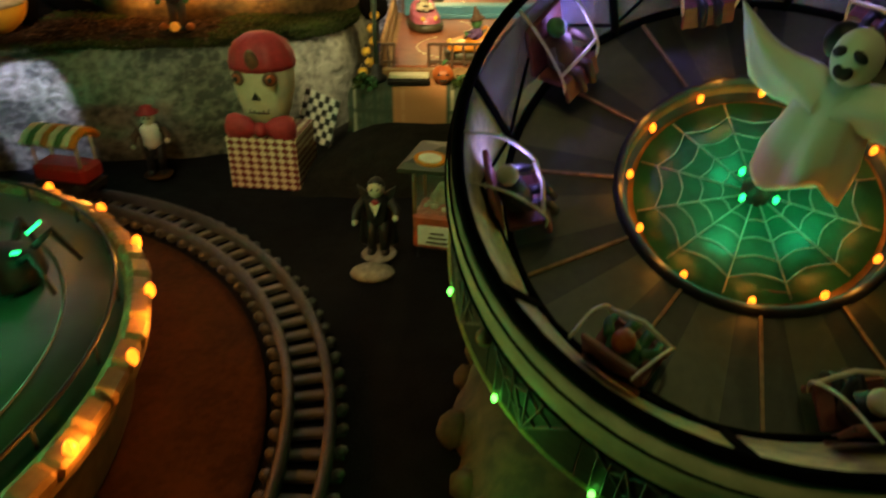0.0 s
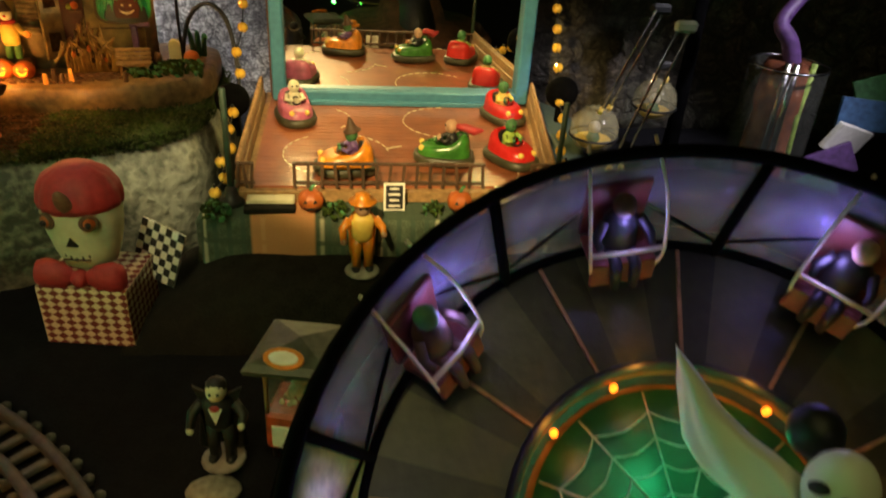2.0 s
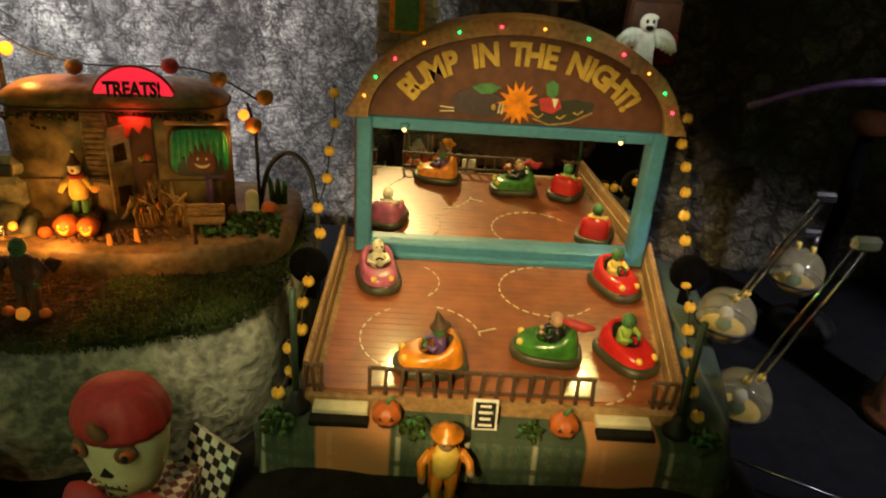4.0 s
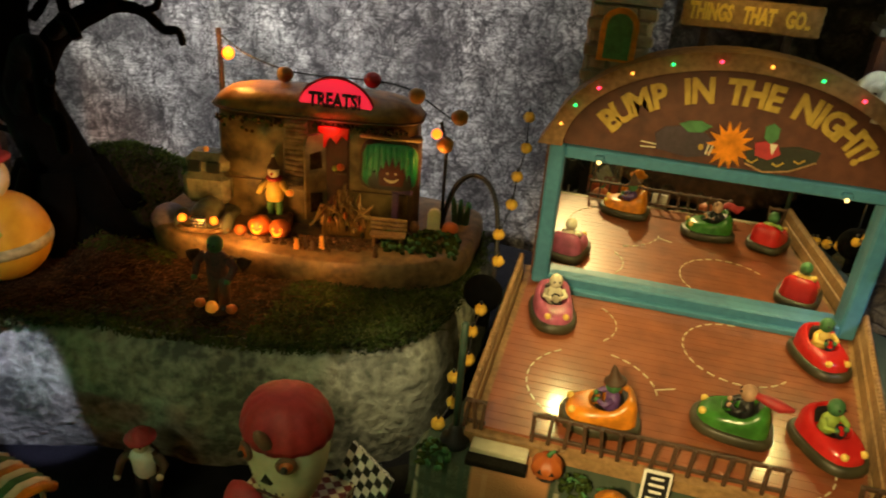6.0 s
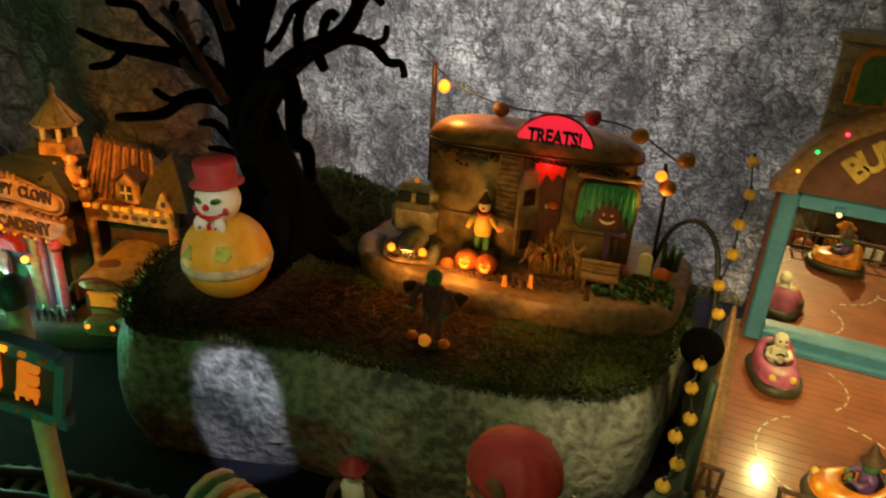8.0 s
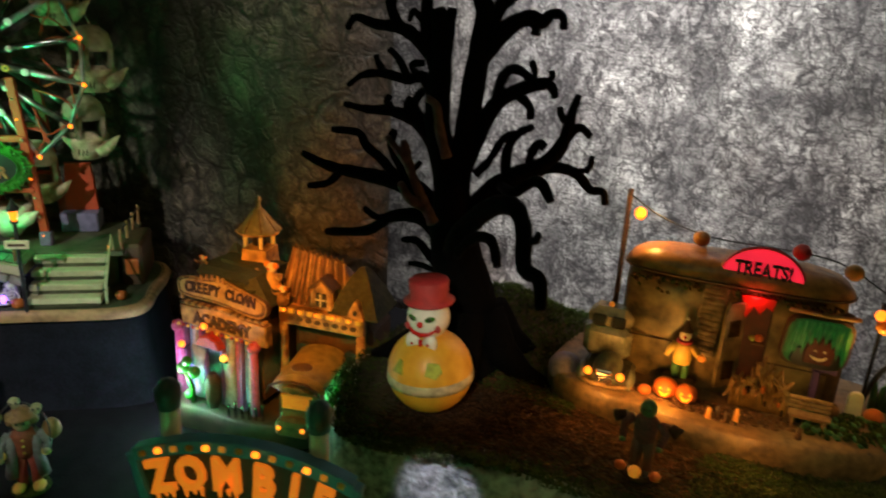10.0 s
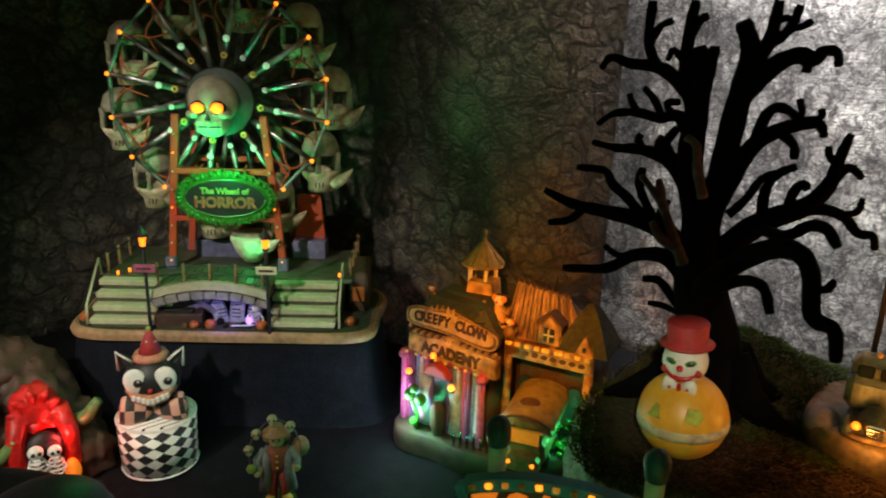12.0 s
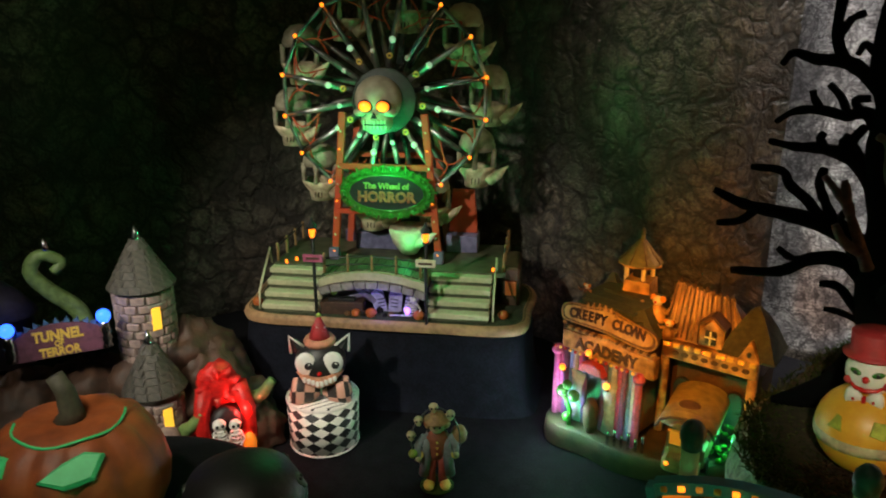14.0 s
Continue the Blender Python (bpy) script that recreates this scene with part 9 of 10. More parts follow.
def ferris_wheel():
    top = thing("ferris_wheel", "haunted ferris wheel with skull gondolas on a green stepped stage", "toy ferris wheel", WHEEL)
    stage = mat("olive_stage_paint", (0.11, 0.12, 0.065), 0.5, col2=(0.05, 0.055, 0.03), scale=90)
    turf = mat("dark_green_turf", (0.045, 0.058, 0.024), 0.8, col2=(0.016, 0.022, 0.010), scale=260, bump=1.0)
    cream = mat("pale_olive_step", (0.52, 0.50, 0.32), 0.6, col2=(0.40, 0.38, 0.24))
    rust = mat("orange_girder", (0.55, 0.065, 0.02), 0.5, col2=(0.42, 0.07, 0.025))
    part("base_slab", slab("", [(-0.138, 0.002), (-0.05, -0.003), (0.05, -0.003), (0.138, 0.002), (0.152, 0.05), (0.142, 0.13), (0.0, 0.158), (-0.142, 0.13), (-0.154, 0.05)], 0.0902, 0.1005, mat("tan_slab", (0.42, 0.24, 0.12), 0.6), ""), top, "tan base slab")
    part("stage", Geo(stage).prism([(-0.116, 0), (0.116, 0), (0.116, 0.037), (-0.116, 0.037)], 0.095, T(0, 0.093, 0.1005)), top, "olive green stage")
    part("base_turf", slab("", [(-0.134, 0.006), (-0.05, 0.001), (0.05, 0.001), (0.134, 0.006), (0.146, 0.05), (0.137, 0.126), (0.0, 0.152), (-0.137, 0.126), (-0.148, 0.05)], 0.1000, 0.1018, turf, ""), top, "dark green flocked turf")
    part("stage_deck", Geo(stage).box(0.250, 0.098, 0.005, T(0, 0.092, 0.1392)), top, "green stage deck")
    for x0, x1 in ((-0.127, -0.064), (0.048, 0.112)):
        for k in range(4):
            part("step", Geo(cream).box(x1 - x0, 0.018, 0.0060, T((x0 + x1) / 2, 0.0118 + k * 0.0100, 0.1074 + k * 0.0098), 0.0009), top, "pale stage step")
            part("riser_board", Geo(stage).box(x1 - x0 - 0.003, 0.016, 0.0040, T((x0 + x1) / 2, 0.0124 + k * 0.0100, 0.1025 + k * 0.0098), 0.0004), top)
    n = 18
    vs, fs = [], []
    for i in range(n + 1):
        x = -0.064 + 0.112 * i / n
        s = 2 * i / n - 1
        for y, z in ((0.004, 0.142 - 0.010 * s * s), (0.004, 0.150 - 0.010 * s * s), (0.05, 0.150 - 0.010 * s * s), (0.05, 0.142 - 0.010 * s * s)):
            vs.append((x, y, z))
    for i in range(n):
        for j in range(4):
            fs.append([i * 4 + j, i * 4 + (j + 1) % 4, (i + 1) * 4 + (j + 1) % 4, (i + 1) * 4 + j])
    part("bridge", Geo(cream).add(vs, fs, smooth=False), top, "pale arched bridge")
    for k in range(14):
        s = (k + 0.5) / 14 * 2 - 1
        part("bridge_plank", Geo(stage).box(0.0076, 0.040, 0.0016, T(-0.008 + s * 0.056, 0.029, 0.1508 - 0.010 * s * s, 0, s * 20, 0), 0.0004), top)
    for k in range(9):
        s = (k + 0.5) / 9 * 2 - 1
        part("arch_stone", Geo(GREYSTONE).box(0.0118, 0.006, 0.008, T(-0.008 + s * 0.056, 0.0055, 0.1365 - 0.010 * s * s, 0, s * 20, 0), 0.001), top)
    # black board in place of the deep shade behind the graveyard
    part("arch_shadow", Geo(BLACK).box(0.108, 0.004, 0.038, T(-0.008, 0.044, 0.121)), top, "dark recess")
    for k in range(5):
        x = -0.058 + k * 0.025
        part("bridge_post", Geo(TANWOOD).cyl(0.0014, 0.022, T(x, 0.008, 0.146), 6), top)
    for z in (0.0, 0.008):
        part("bridge_rail", Geo(IRON).tube([(-0.058 + k * 0.0125, 0.008, 0.158 + z - 0.004 * ((k - 4) / 4) ** 2) for k in range(9)], 0.0008, 6), top)
    # graveyard under the bridge
    rng = random.Random(61)
    part("coffin", Geo(DARKWOOD).box(0.046, 0.016, 0.014, T(-0.042, 0.014, 0.108, 0, 0, 5), 0.001), top, "open brown coffin")
    part("coffin_lid", Geo(mat("plum_lid", (0.16, 0.09, 0.08), 0.6)).box(0.040, 0.004, 0.018, T(-0.040, 0.026, 0.124, -20, 14, 0), 0.001), top)
    part("coffin_doll", Geo(BLACK).box(0.028, 0.008, 0.004, T(-0.042, 0.013, 0.1165)).use(LIME).ball(0.004, T(-0.052, 0.015, 0.123), 8, 6), top)
    for x, h, t in ((-0.002, 0.026, -14), (0.012, 0.028, 4), (0.028, 0.022, 10)):
        ts = part("tombstone", Geo(mat("pale_grave_stone_%d" % int(h * 1000), (0.42, 0.42, 0.44), 0.7)).prism([(-0.007, 0), (0.007, 0)] + arch(0, h * 0.7, 0.007, h * 0.3, 8), 0.004, T(x, 0.022, 0.1005, 0, t, 0)), top, "pale tombstone")
        for k in range(3):
            part("writing_bar", Geo(IRON).box(0.008, 0.001, 0.001, T(x, 0.0195, 0.108 + k * 0.004, 0, t, 0), 0.0002), ts)
    sk = Geo(WHITE).ball(0.004, T(0.034, 0.010, 0.122), 10, 8)
    for k in range(4):
        sk.torus(0.0042 - k * 0.0004, 0.0006, T(0.033, 0.010, 0.117 - k * 0.0028, 10, 0, 0), 12, 5)
    for s in (-1, 1):
        sk.tube([(0.033, 0.010, 0.1045), (0.028 + s * 0.004, 0.004, 0.1055), (0.014 + s * 0.004, 0.006, 0.104)], 0.0008, 6)
        sk.tube([(0.033 + s * 0.004, 0.010, 0.117), (0.033 + s * 0.009, 0.006, 0.112), (0.033 + s * 0.006, 0.003, 0.107)], 0.0007, 6)
    part("skeleton_doll", sk, top, "small white skeleton doll")
    for k in range(14):
        gx = -0.058 + 0.0078 * k + rng.uniform(-0.002, 0.002)
        part("grave_rubble", Geo(GREYBROWN if k % 3 else TAN).ball(rng.uniform(0.0025, 0.0048), T(gx, rng.uniform(0.004, 0.018), 0.1030, rng.uniform(0, 90), rng.uniform(0, 90), 0), 7, 5, rz=0.7), top)
    for bx, tl in ((-0.060, 32), (-0.026, -24), (-0.018, 40)):
        part("broken_plank", Geo(mat("grey_lilac_plank", (0.20, 0.17, 0.18), 0.7)).box(0.026, 0.004, 0.006, T(bx, 0.020, 0.1200, 0, tl, 10), 0.0008), top, "broken grey plank")
    part("violet_bulb", Geo(VIOLETBULB).ball(0.0028, T(0.028, 0.006, 0.110), 8, 6, rz=1.4), top)
    for x, r in ((-0.010, 0.0062), (0.040, 0.0062), (0.126, 0.0058), (-0.138, 0.006), (-0.026, 0.005)):
        part("pumpkin", Geo(PUMPKIN).ball(r, T(x, 0.006 if abs(x) < 0.1 else 0.02, 0.1005 + r * 0.8), 14, 8, rz=0.85, ribs=7, rib=0.14), top)
    # lamp posts with signs
    for x in (-0.066, 0.049):
        lp = part("lamp_post", Geo(BLACK).cyl(0.0018, 0.090, T(x, -0.001, 0.0995), 8), top, "black lamp post")
        part("lantern", Geo(AMBERBULB).lathe([(0.0022, 0), (0.0036, 0.008), (0.001, 0.009)], 6, T(x, -0.001, 0.187), False), lp, "lit amber lantern")
        part("lantern_cage", Geo(BLACK).lathe([(0.0052, 0), (0.0055, 0.002), (0.002, 0.007), (0.0005, 0.011)], 8, T(x, -0.001, 0.1965), False).lathe([(0.003, 0), (0.0035, 0.0025)], 8, T(x, -0.001, 0.1845)), lp)
        sgn = part("post_sign", Geo(PINKP if x < 0 else CREAM).box(0.020, 0.0025, 0.008, T(x, -0.003, 0.1655), 0.0005), lp, "small sign board")
        part("writing_bar", Geo(DARKWOOD).box(0.014, 0.001, 0.0022, T(x, -0.0046, 0.1655), 0.0003), sgn)
    # girder legs
    hub = Vector((-0.006, 0.088, 0.318))
    for yy, side in ((0.066, 0), (0.135, 1)):
        for s in (-1, 1):
            a, b = Vector((-0.006 + s * 0.058, yy, 0.1412)), Vector((-0.006 + s * 0.043, yy + (0.004 if not side else -0.004), 0.302))
            d = b - a
            leg = part("girder_leg", Geo(rust).box(0.0075, 0.0055, d.length, Matrix.Translation((a + b) / 2) @ T(0, 0, 0, 0, math.degrees(math.atan2(d.x, d.z)), 0)), top, "orange girder leg")
            part("leg_foot", Geo(mat("lilac_foot_%d%d" % (side, s + 1), (0.20, 0.17, 0.30), 0.6)).box(0.011, 0.009, 0.014, T(a.x, yy, 0.1487)), leg, "lilac stone foot")
            if side == 0:
                for k in range(8):
                    p = a.lerp(b, (k + 0.6) / 8.6)
                    part("leg_bulb", Geo(AMBERBULB if k in (0, 3, 6) else CREAM).ball(0.0012, T(p.x, yy - 0.004, p.z), 6, 4), leg)
        part("cross_beam", Geo(rust).box(0.100, 0.005, 0.006, T(-0.006, yy, 0.246)), top, "orange cross beam")
        part("cross_beam", Geo(rust).box(0.106, 0.005, 0.005, T(-0.006, yy, 0.197)), top, "orange cross beam")
    brick = mat("lilac_blue_brick", (0.19, 0.18, 0.32), 0.7, col2=(0.09, 0.09, 0.17), scale=150)
    for bx, bw in ((-0.024, 0.052), (0.072, 0.036)):
        part("back_block", Geo(brick).box(bw, 0.026, 0.020, T(bx, 0.118, 0.1517), 0.0012), top, "lilac-blue brick block")
        part("back_panel", Geo(rust).prism([(-bw * 0.46, 0), (bw * 0.46, 0), (bw * 0.34, 0.050), (-bw * 0.34, 0.050)], 0.006, T(bx, 0.122, 0.1615)), top, "orange back panel")
    # wheel
    wh = Vector(hub)
    for yy in (-0.016, 0.037):
        rim = []
        for k in range(16):
            a = 2 * math.pi * (k + 0.5) / 16
            rim.append((wh.x + 0.107 * math.cos(a), wh.y + yy, wh.z + 0.107 * math.sin(a)))
        part("wheel_rim", Geo(WORN).tube(rim + [rim[0]], 0.0021, 8), top, "worn steel wheel rim")
        for k in range(16):
            a = 2 * math.pi * (k + 0.5) / 16
            ca, sa = math.cos(a), math.sin(a)
            part("spoke", Geo(WORN if k not in (0, 2) else STEEL).tube([(wh.x + 0.03 * ca, wh.y + yy, wh.z + 0.03 * sa), (wh.x + 0.084 * ca, wh.y + yy, wh.z + 0.084 * sa), (wh.x + 0.106 * ca, wh.y + yy, wh.z + 0.106 * sa)], [0.0032, 0.0030, 0.0020], 8), top, "worn steel spoke")
            if yy < 0:
                part("spoke_bulb", Geo(PALEBULB if k % 2 else WHITE).ball(0.0034 if k % 2 else 0.0029, T(wh.x + (0.058 if k % 2 else 0.047) * ca, wh.y + yy - 0.004, wh.z + (0.058 if k % 2 else 0.047) * sa), 12, 8), top, "frosted pale bulb")
                part("rim_bulb", Geo(AMBERBULB).ball(0.0021, T(wh.x + 0.108 * ca, wh.y + yy - 0.003, wh.z + 0.108 * sa), 8, 6), top, "amber rim bulb")
                if k % 2:
                    part("spoke_boss", Geo(YELLOWP).torus(0.0024, 0.0012, T(wh.x + 0.042 * ca, wh.y + yy - 0.004, wh.z + 0.042 * sa, 90, 0, 0), 12, 6), top)
    for k in range(10):
        a = 2 * math.pi * k / 10 + 0.12
        x, z = wh.x + 0.108 * math.cos(a), wh.z + 0.108 * math.sin(a)
        for r, s in ((0.070, -0.22), (0.066, 0.16), (0.074, 0.34)):
            bend = Vector((wh.x + 0.092 * math.cos(a + s * 1.1), wh.y - 0.016, wh.z + 0.092 * math.sin(a + s * 1.1) - 0.006))
            end = Vector((wh.x + r * math.cos(a + s * 0.5), wh.y - 0.012, wh.z + r * math.sin(a + s * 0.5)))
            part("gondola_wire", Geo(rust).tube(spine([Vector((x, wh.y - 0.010, z)), bend, end]), 0.00085, 5), top, "thin orange wire")
        gm = T(x, wh.y + 0.012, z - 0.026) @ Matrix.Scale(1.18, 4)
        gd = part("gondola", Geo(TANBONE).lathe([(0.0, -0.016), (0.011, -0.015), (0.0120, -0.007), (0.0172, 0.000), (0.0182, 0.004), (0.0165, 0.004), (0.0108, -0.006), (0.0100, -0.013), (0, -0.014)], 18, gm), top, "bone-coloured skull gondola")
        hood = Geo(mat("grey_green_hood", (0.40, 0.37, 0.26), 0.55, col2=(0.16, 0.145, 0.09), scale=120, bump=0.5) if k == 0 else bpy.data.materials["grey_green_hood"])
        hood.lathe([(0.0165, 0.018), (0.0168, 0.022), (0.014, 0.031), (0.008, 0.0365), (0, 0.038), (0, 0.0365), (0.0075, 0.035), (0.0130, 0.030), (0.0150, 0.022), (0.0150, 0.018)], 18, gm)
        for t in (0, 72, 144, 216, 288):
            c, s = math.cos(radians(t + 54)), math.sin(radians(t + 54))
            hood.tube([gm @ Vector((0.0160 * c, 0.0160 * s, 0.003)), gm @ Vector((0.0165 * c, 0.0165 * s, 0.012)), gm @ Vector((0.0160 * c, 0.0160 * s, 0.020))], [0.0036, 0.0026, 0.0036], 6)
        part("hood", hood, gd, "grey skull-shaped hood with eye holes")
        part("chin", Geo(TANBONE).tube([gm @ Vector((0.012, -0.004, -0.008)), gm @ Vector((0.021, -0.008, -0.002)), gm @ Vector((0.029, -0.010, 0.006))], [0.0075, 0.0050, 0.0006], 9), gd, "pointed bone chin")
        for t in range(3):
            part("scratch", Geo(DARKWOOD).box(0.0008, 0.001, 0.006, gm @ T(-0.003 + 0.003 * t, -0.0128, -0.008, -20, 0, 0), 0.0002), gd)
    part("hub_drum", Geo(BLACK).cyl(0.014, 0.080, T(wh.x, wh.y + 0.046, wh.z, 90, 0, 0), 20), top, "black hub drum")
    part("hub_plate", Geo(mat("dark_green_plate", (0.045, 0.07, 0.05), 0.5)).cyl(0.033, 0.006, T(wh.x + 0.002, wh.y - 0.018, wh.z - 0.003, 90, 0, 0), 36), top, "dark green hub plate")
    dull = mat("dull_skull_bone", (0.44, 0.40, 0.28), 0.5, col2=(0.24, 0.21, 0.14), scale=90, bump=0.4)
    sk = Geo(dull)
    sm = T(wh.x - 0.003, wh.y - 0.030, wh.z - 0.006) @ Matrix.Scale(0.79, 4)
    sk.ball(0.0305, sm @ T(0, 0.004, 0.006), 28, 18, rx=1.0, ry=0.85, rz=0.98)
    sk.ball(0.020, sm @ T(0, -0.006, -0.021), 20, 12, rx=1.05, ry=0.8, rz=0.85)
    for s in (-1, 1):
        sk.use(dull).ball(0.009, sm @ T(s * 0.019, -0.016, -0.008), 12, 8, rz=0.6)
        sk.use(BLACK).ball(0.0106, sm @ T(s * 0.0115, -0.0195, 0.000), 14, 10, rz=0.8, ry=0.5)
        sk.use(AMBERBULB).ball(0.0080, sm @ T(s * 0.0115, -0.0235, 0.000), 12, 8, rz=0.8, ry=0.45)
    sk.use(BLACK).prism([(-0.004, -0.004), (0.004, -0.004), (0, 0.004)], 0.004, sm @ T(0, -0.0242, -0.0105))
    for r, z in ((0, -0.0195), (1, -0.0265)):
        for k in range(7):
            u = (k - 3) * 0.0046
            sk.use(dull).box(0.0040, 0.004, 0.0062, sm @ T(u, -0.0222 + abs(u) * 0.28, z, 0, 0, u * 1200), 0.0009)
    sk.use(BLACK).box(0.026, 0.003, 0.0014, sm @ T(0, -0.0212, -0.023), 0.0003)
    part("skull_hub", sk, top, "bone skull with glowing orange eyes and green lit jaw")
    # oval sign
    so = T(-0.002, 0.060, 0.2205)
    fr = Geo(GREENP)
    sgn = part("sign_board", fr.prism(ellipse(0.047, 0.0245, 30), 0.006, so), top, "green oval sign board")
    for k in range(34):
        a = 2 * math.pi * k / 34
        lm = so @ T(0.0475 * math.cos(a), -0.001, 0.0252 * math.sin(a), 0, 90 - math.degrees(math.atan2(math.sin(a) / 0.0252, math.cos(a) / 0.0475)) + (24 if k % 2 else -24), 0)
        leaf = smoothed([(-0.0028, -0.004), (0.0028, -0.004), (0.0046, 0.001), (0.0012, 0.0030), (0.0010, 0.0072 - 0.0022 * (k % 3)), (-0.0016, 0.0030), (-0.0044, 0.001)], 2)
        part("scroll", Geo(GREENP).prism(leaf, 0.0050, lm).ball(0.0022, lm @ T(0, -0.0028, -0.0010), 7, 5), sgn)
    part("sign_panel", Geo(BLACK).prism(ellipse(0.040, 0.0185, 28), 0.002, so @ T(0, -0.0036, 0)), sgn, "black sign panel")
    part("sign_bead", Geo(GREENP).tube([so @ Vector((0.0405 * math.cos(2 * math.pi * k / 28), -0.0045, 0.019 * math.sin(2 * math.pi * k / 28))) for k in range(29)], 0.0008, 6), sgn)
    p = part("lettering", glyph("The Wheel of", 0.0085, 0.001, mat("olive_letter", (0.30, 0.34, 0.10), 0.6)), sgn)
    p.matrix_basis = so @ T(0, -0.0052, 0.0075)
    p = part("lettering", glyph("HORROR", 0.0150, 0.001, mat("dull_red_letter", (0.46, 0.12, 0.06), 0.6)), sgn)
    p.matrix_basis = so @ T(0, -0.0052, -0.0045) @ Matrix.Diagonal((0.98, 1, 1, 1))
    # railings and lit stubs on the deck
    for x, y0, y1 in ((-0.123, 0.05, 0.135), (0.123, 0.05, 0.135)):
        for k in range(4):
            yy = y0 + (y1 - y0) * k / 3
            part("rail_post", Geo(TANWOOD).cyl(0.0016, 0.022, T(x, yy, 0.1402), 6), top)
        part("side_rail", Geo(IRON).tube([(x, y0, 0.159), (x, y1, 0.159)], 0.001, 6), top)
    for s, x in ((-1, -0.130), (1, 0.116)):
        part("stair_rail", Geo(cream).tube([(x, 0.006, 0.103), (x, 0.008, 0.122), (x, 0.045, 0.158), (x, 0.048, 0.140)], 0.0013, 6), top)
    for x, yy in ((-0.112, 0.045), (-0.104, 0.055), (0.112, 0.05)):
        part("deck_candle", Geo(AMBERBULB).cyl(0.0014, 0.004, T(x, yy, 0.1412), 8), top, "amber deck light")
    part("side_shed", Geo(DARKWOOD).box(0.020, 0.060, 0.044, T(0.130, 0.085, 0.122)), top, "dark side shed")
    part("shed_window", Geo(PUMPKIN).box(0.012, 0.004, 0.016, T(0.131, 0.054, 0.122)), top, "orange shed shutter")
    part("low_skull", Geo(BONE).lathe([(0.009, 0), (0.017, 0.012), (0.022, 0.026), (0.020, 0.030), (0.012, 0.016), (0.004, 0.004)], 18, T(0.018, 0.074, 0.150)).tube([(0.026, 0.068, 0.166), (0.040, 0.062, 0.170), (0.050, 0.058, 0.178)], [0.010, 0.006, 0.0008], 9), top, "pale low skull cup")


ferris_wheel()
g = Geo(STEEL).tube([(-0.715, 0.70, 0.135), (-0.70, 0.70, 0.148), (-0.68, 0.70, 0.145), (-0.665, 0.70, 0.12)], 0.0008, 6)
solo("cable", g, "thin pale cable behind the stage", "cable").data.materials[0] = GREYRAIL

# ---- cat box, zombie figure ----


def cat_box():
    m = T(-0.797, 0.458, 0, 0, 0, 56) @ Matrix.Scale(1.07, 4)
    top = thing("cat_box", "round diamond-patterned box with a grinning black cat doll", "jack-in-the-box", m)
    part("tub", Geo(DIAMOND).lathe([(0.0310, 0), (0.0325, 0.046)], 36, uvs=True).use(WHITE).torus(0.0318, 0.0012, T(0, 0, 0.046), 36, 8).torus(0.0308, 0.0010, T(0, 0, 0.0008), 36, 8), top, "black and white diamond tub")
    part("tub_floor", Geo(BLACK).lathe([(0.031, 0.036), (0.0, 0.037)], 30), top, "dark inside")
    g = Geo(CHECKPK)
    for s in (-1, 1):
        g.lathe([(0.003, 0), (0.009, 0.006), (0.0135, 0.018), (0.012, 0.024), (0.005, 0.026)], 16, T(s * 0.001, -0.012, 0.047, 0, s * 84, 0), flat=0.7, uvs=True)
    g.use(BLACK).ball(0.0225, T(0, 0, 0.072), 26, 16, ry=0.9, rz=0.95)
    for s in (-1, 1):
        g.use(BLACK).lathe([(0.0085, 0), (0.005, 0.008), (0.0005, 0.015)], 4, T(s * 0.019, 0.001, 0.084, 0, s * 30, 0), False, flat=0.5)
        g.use(WHITE).tube([(s * 0.0135, -0.0045, 0.0885), (s * 0.0262, -0.0035, 0.0985), (s * 0.0250, -0.0045, 0.0825)], 0.0012, 6)
        g.use(WHITE).ball(0.0092, T(s * 0.0115, -0.0165, 0.0775, 0, s * 8, 0), 16, 10, rz=1.18, ry=0.35)
        g.use(BLACK).ball(0.0038, T(s * 0.0115 + 0.0022, -0.0190, 0.0765), 10, 8, ry=0.4)
        g.use(WHITE).ball(0.0010, T(s * 0.0115 + 0.003, -0.0204, 0.0785), 6, 4)
    g.use(REDP).ball(0.0022, T(0, -0.0208, 0.0695), 8, 6)
    g.use(mat("peach_lips", (0.62, 0.28, 0.16), 0.5)).tube([(-0.019, -0.0120, 0.0690), (-0.010, -0.0190, 0.0630), (0, -0.0210, 0.0610), (0.010, -0.0190, 0.0630), (0.019, -0.0120, 0.0690)], [0.002, 0.0042, 0.005, 0.0042, 0.002], 10)
    for k in range(8):
        u = (k - 3.5) * 0.0037
        g.use(WHITE).box(0.0033, 0.002, 0.0048, T(u, -0.0255 + abs(u) * 0.30, 0.0615 + abs(u) * 0.25, 0, 0, u * 1500), 0.0006)
    g.use(mat("peach_hat_band", (0.60, 0.24, 0.15), 0.6)).lathe([(0.0135, 0), (0.0145, 0.003), (0.0125, 0.006)], 22, T(0, 0.001, 0.089))
    g.use(REDMAT).lathe([(0.0095, 0), (0.0062, 0.010), (0.0012, 0.021)], 18, T(0, 0.001, 0.094))
    g.use(LIME).ball(0.0022, T(0, 0.001, 0.1155), 8, 6)
    for k in range(7):
        g.use(WHITE).ball(0.0007, T(0.006 * math.cos(k * 2.4), 0.001 - abs(0.0065 * math.sin(k * 2.4)), 0.097 + k * 0.0016), 6, 4)
    part("cat_doll", g, top, "grinning black cat doll in a red cone hat", T(0, 0, 0.008))


cat_box()


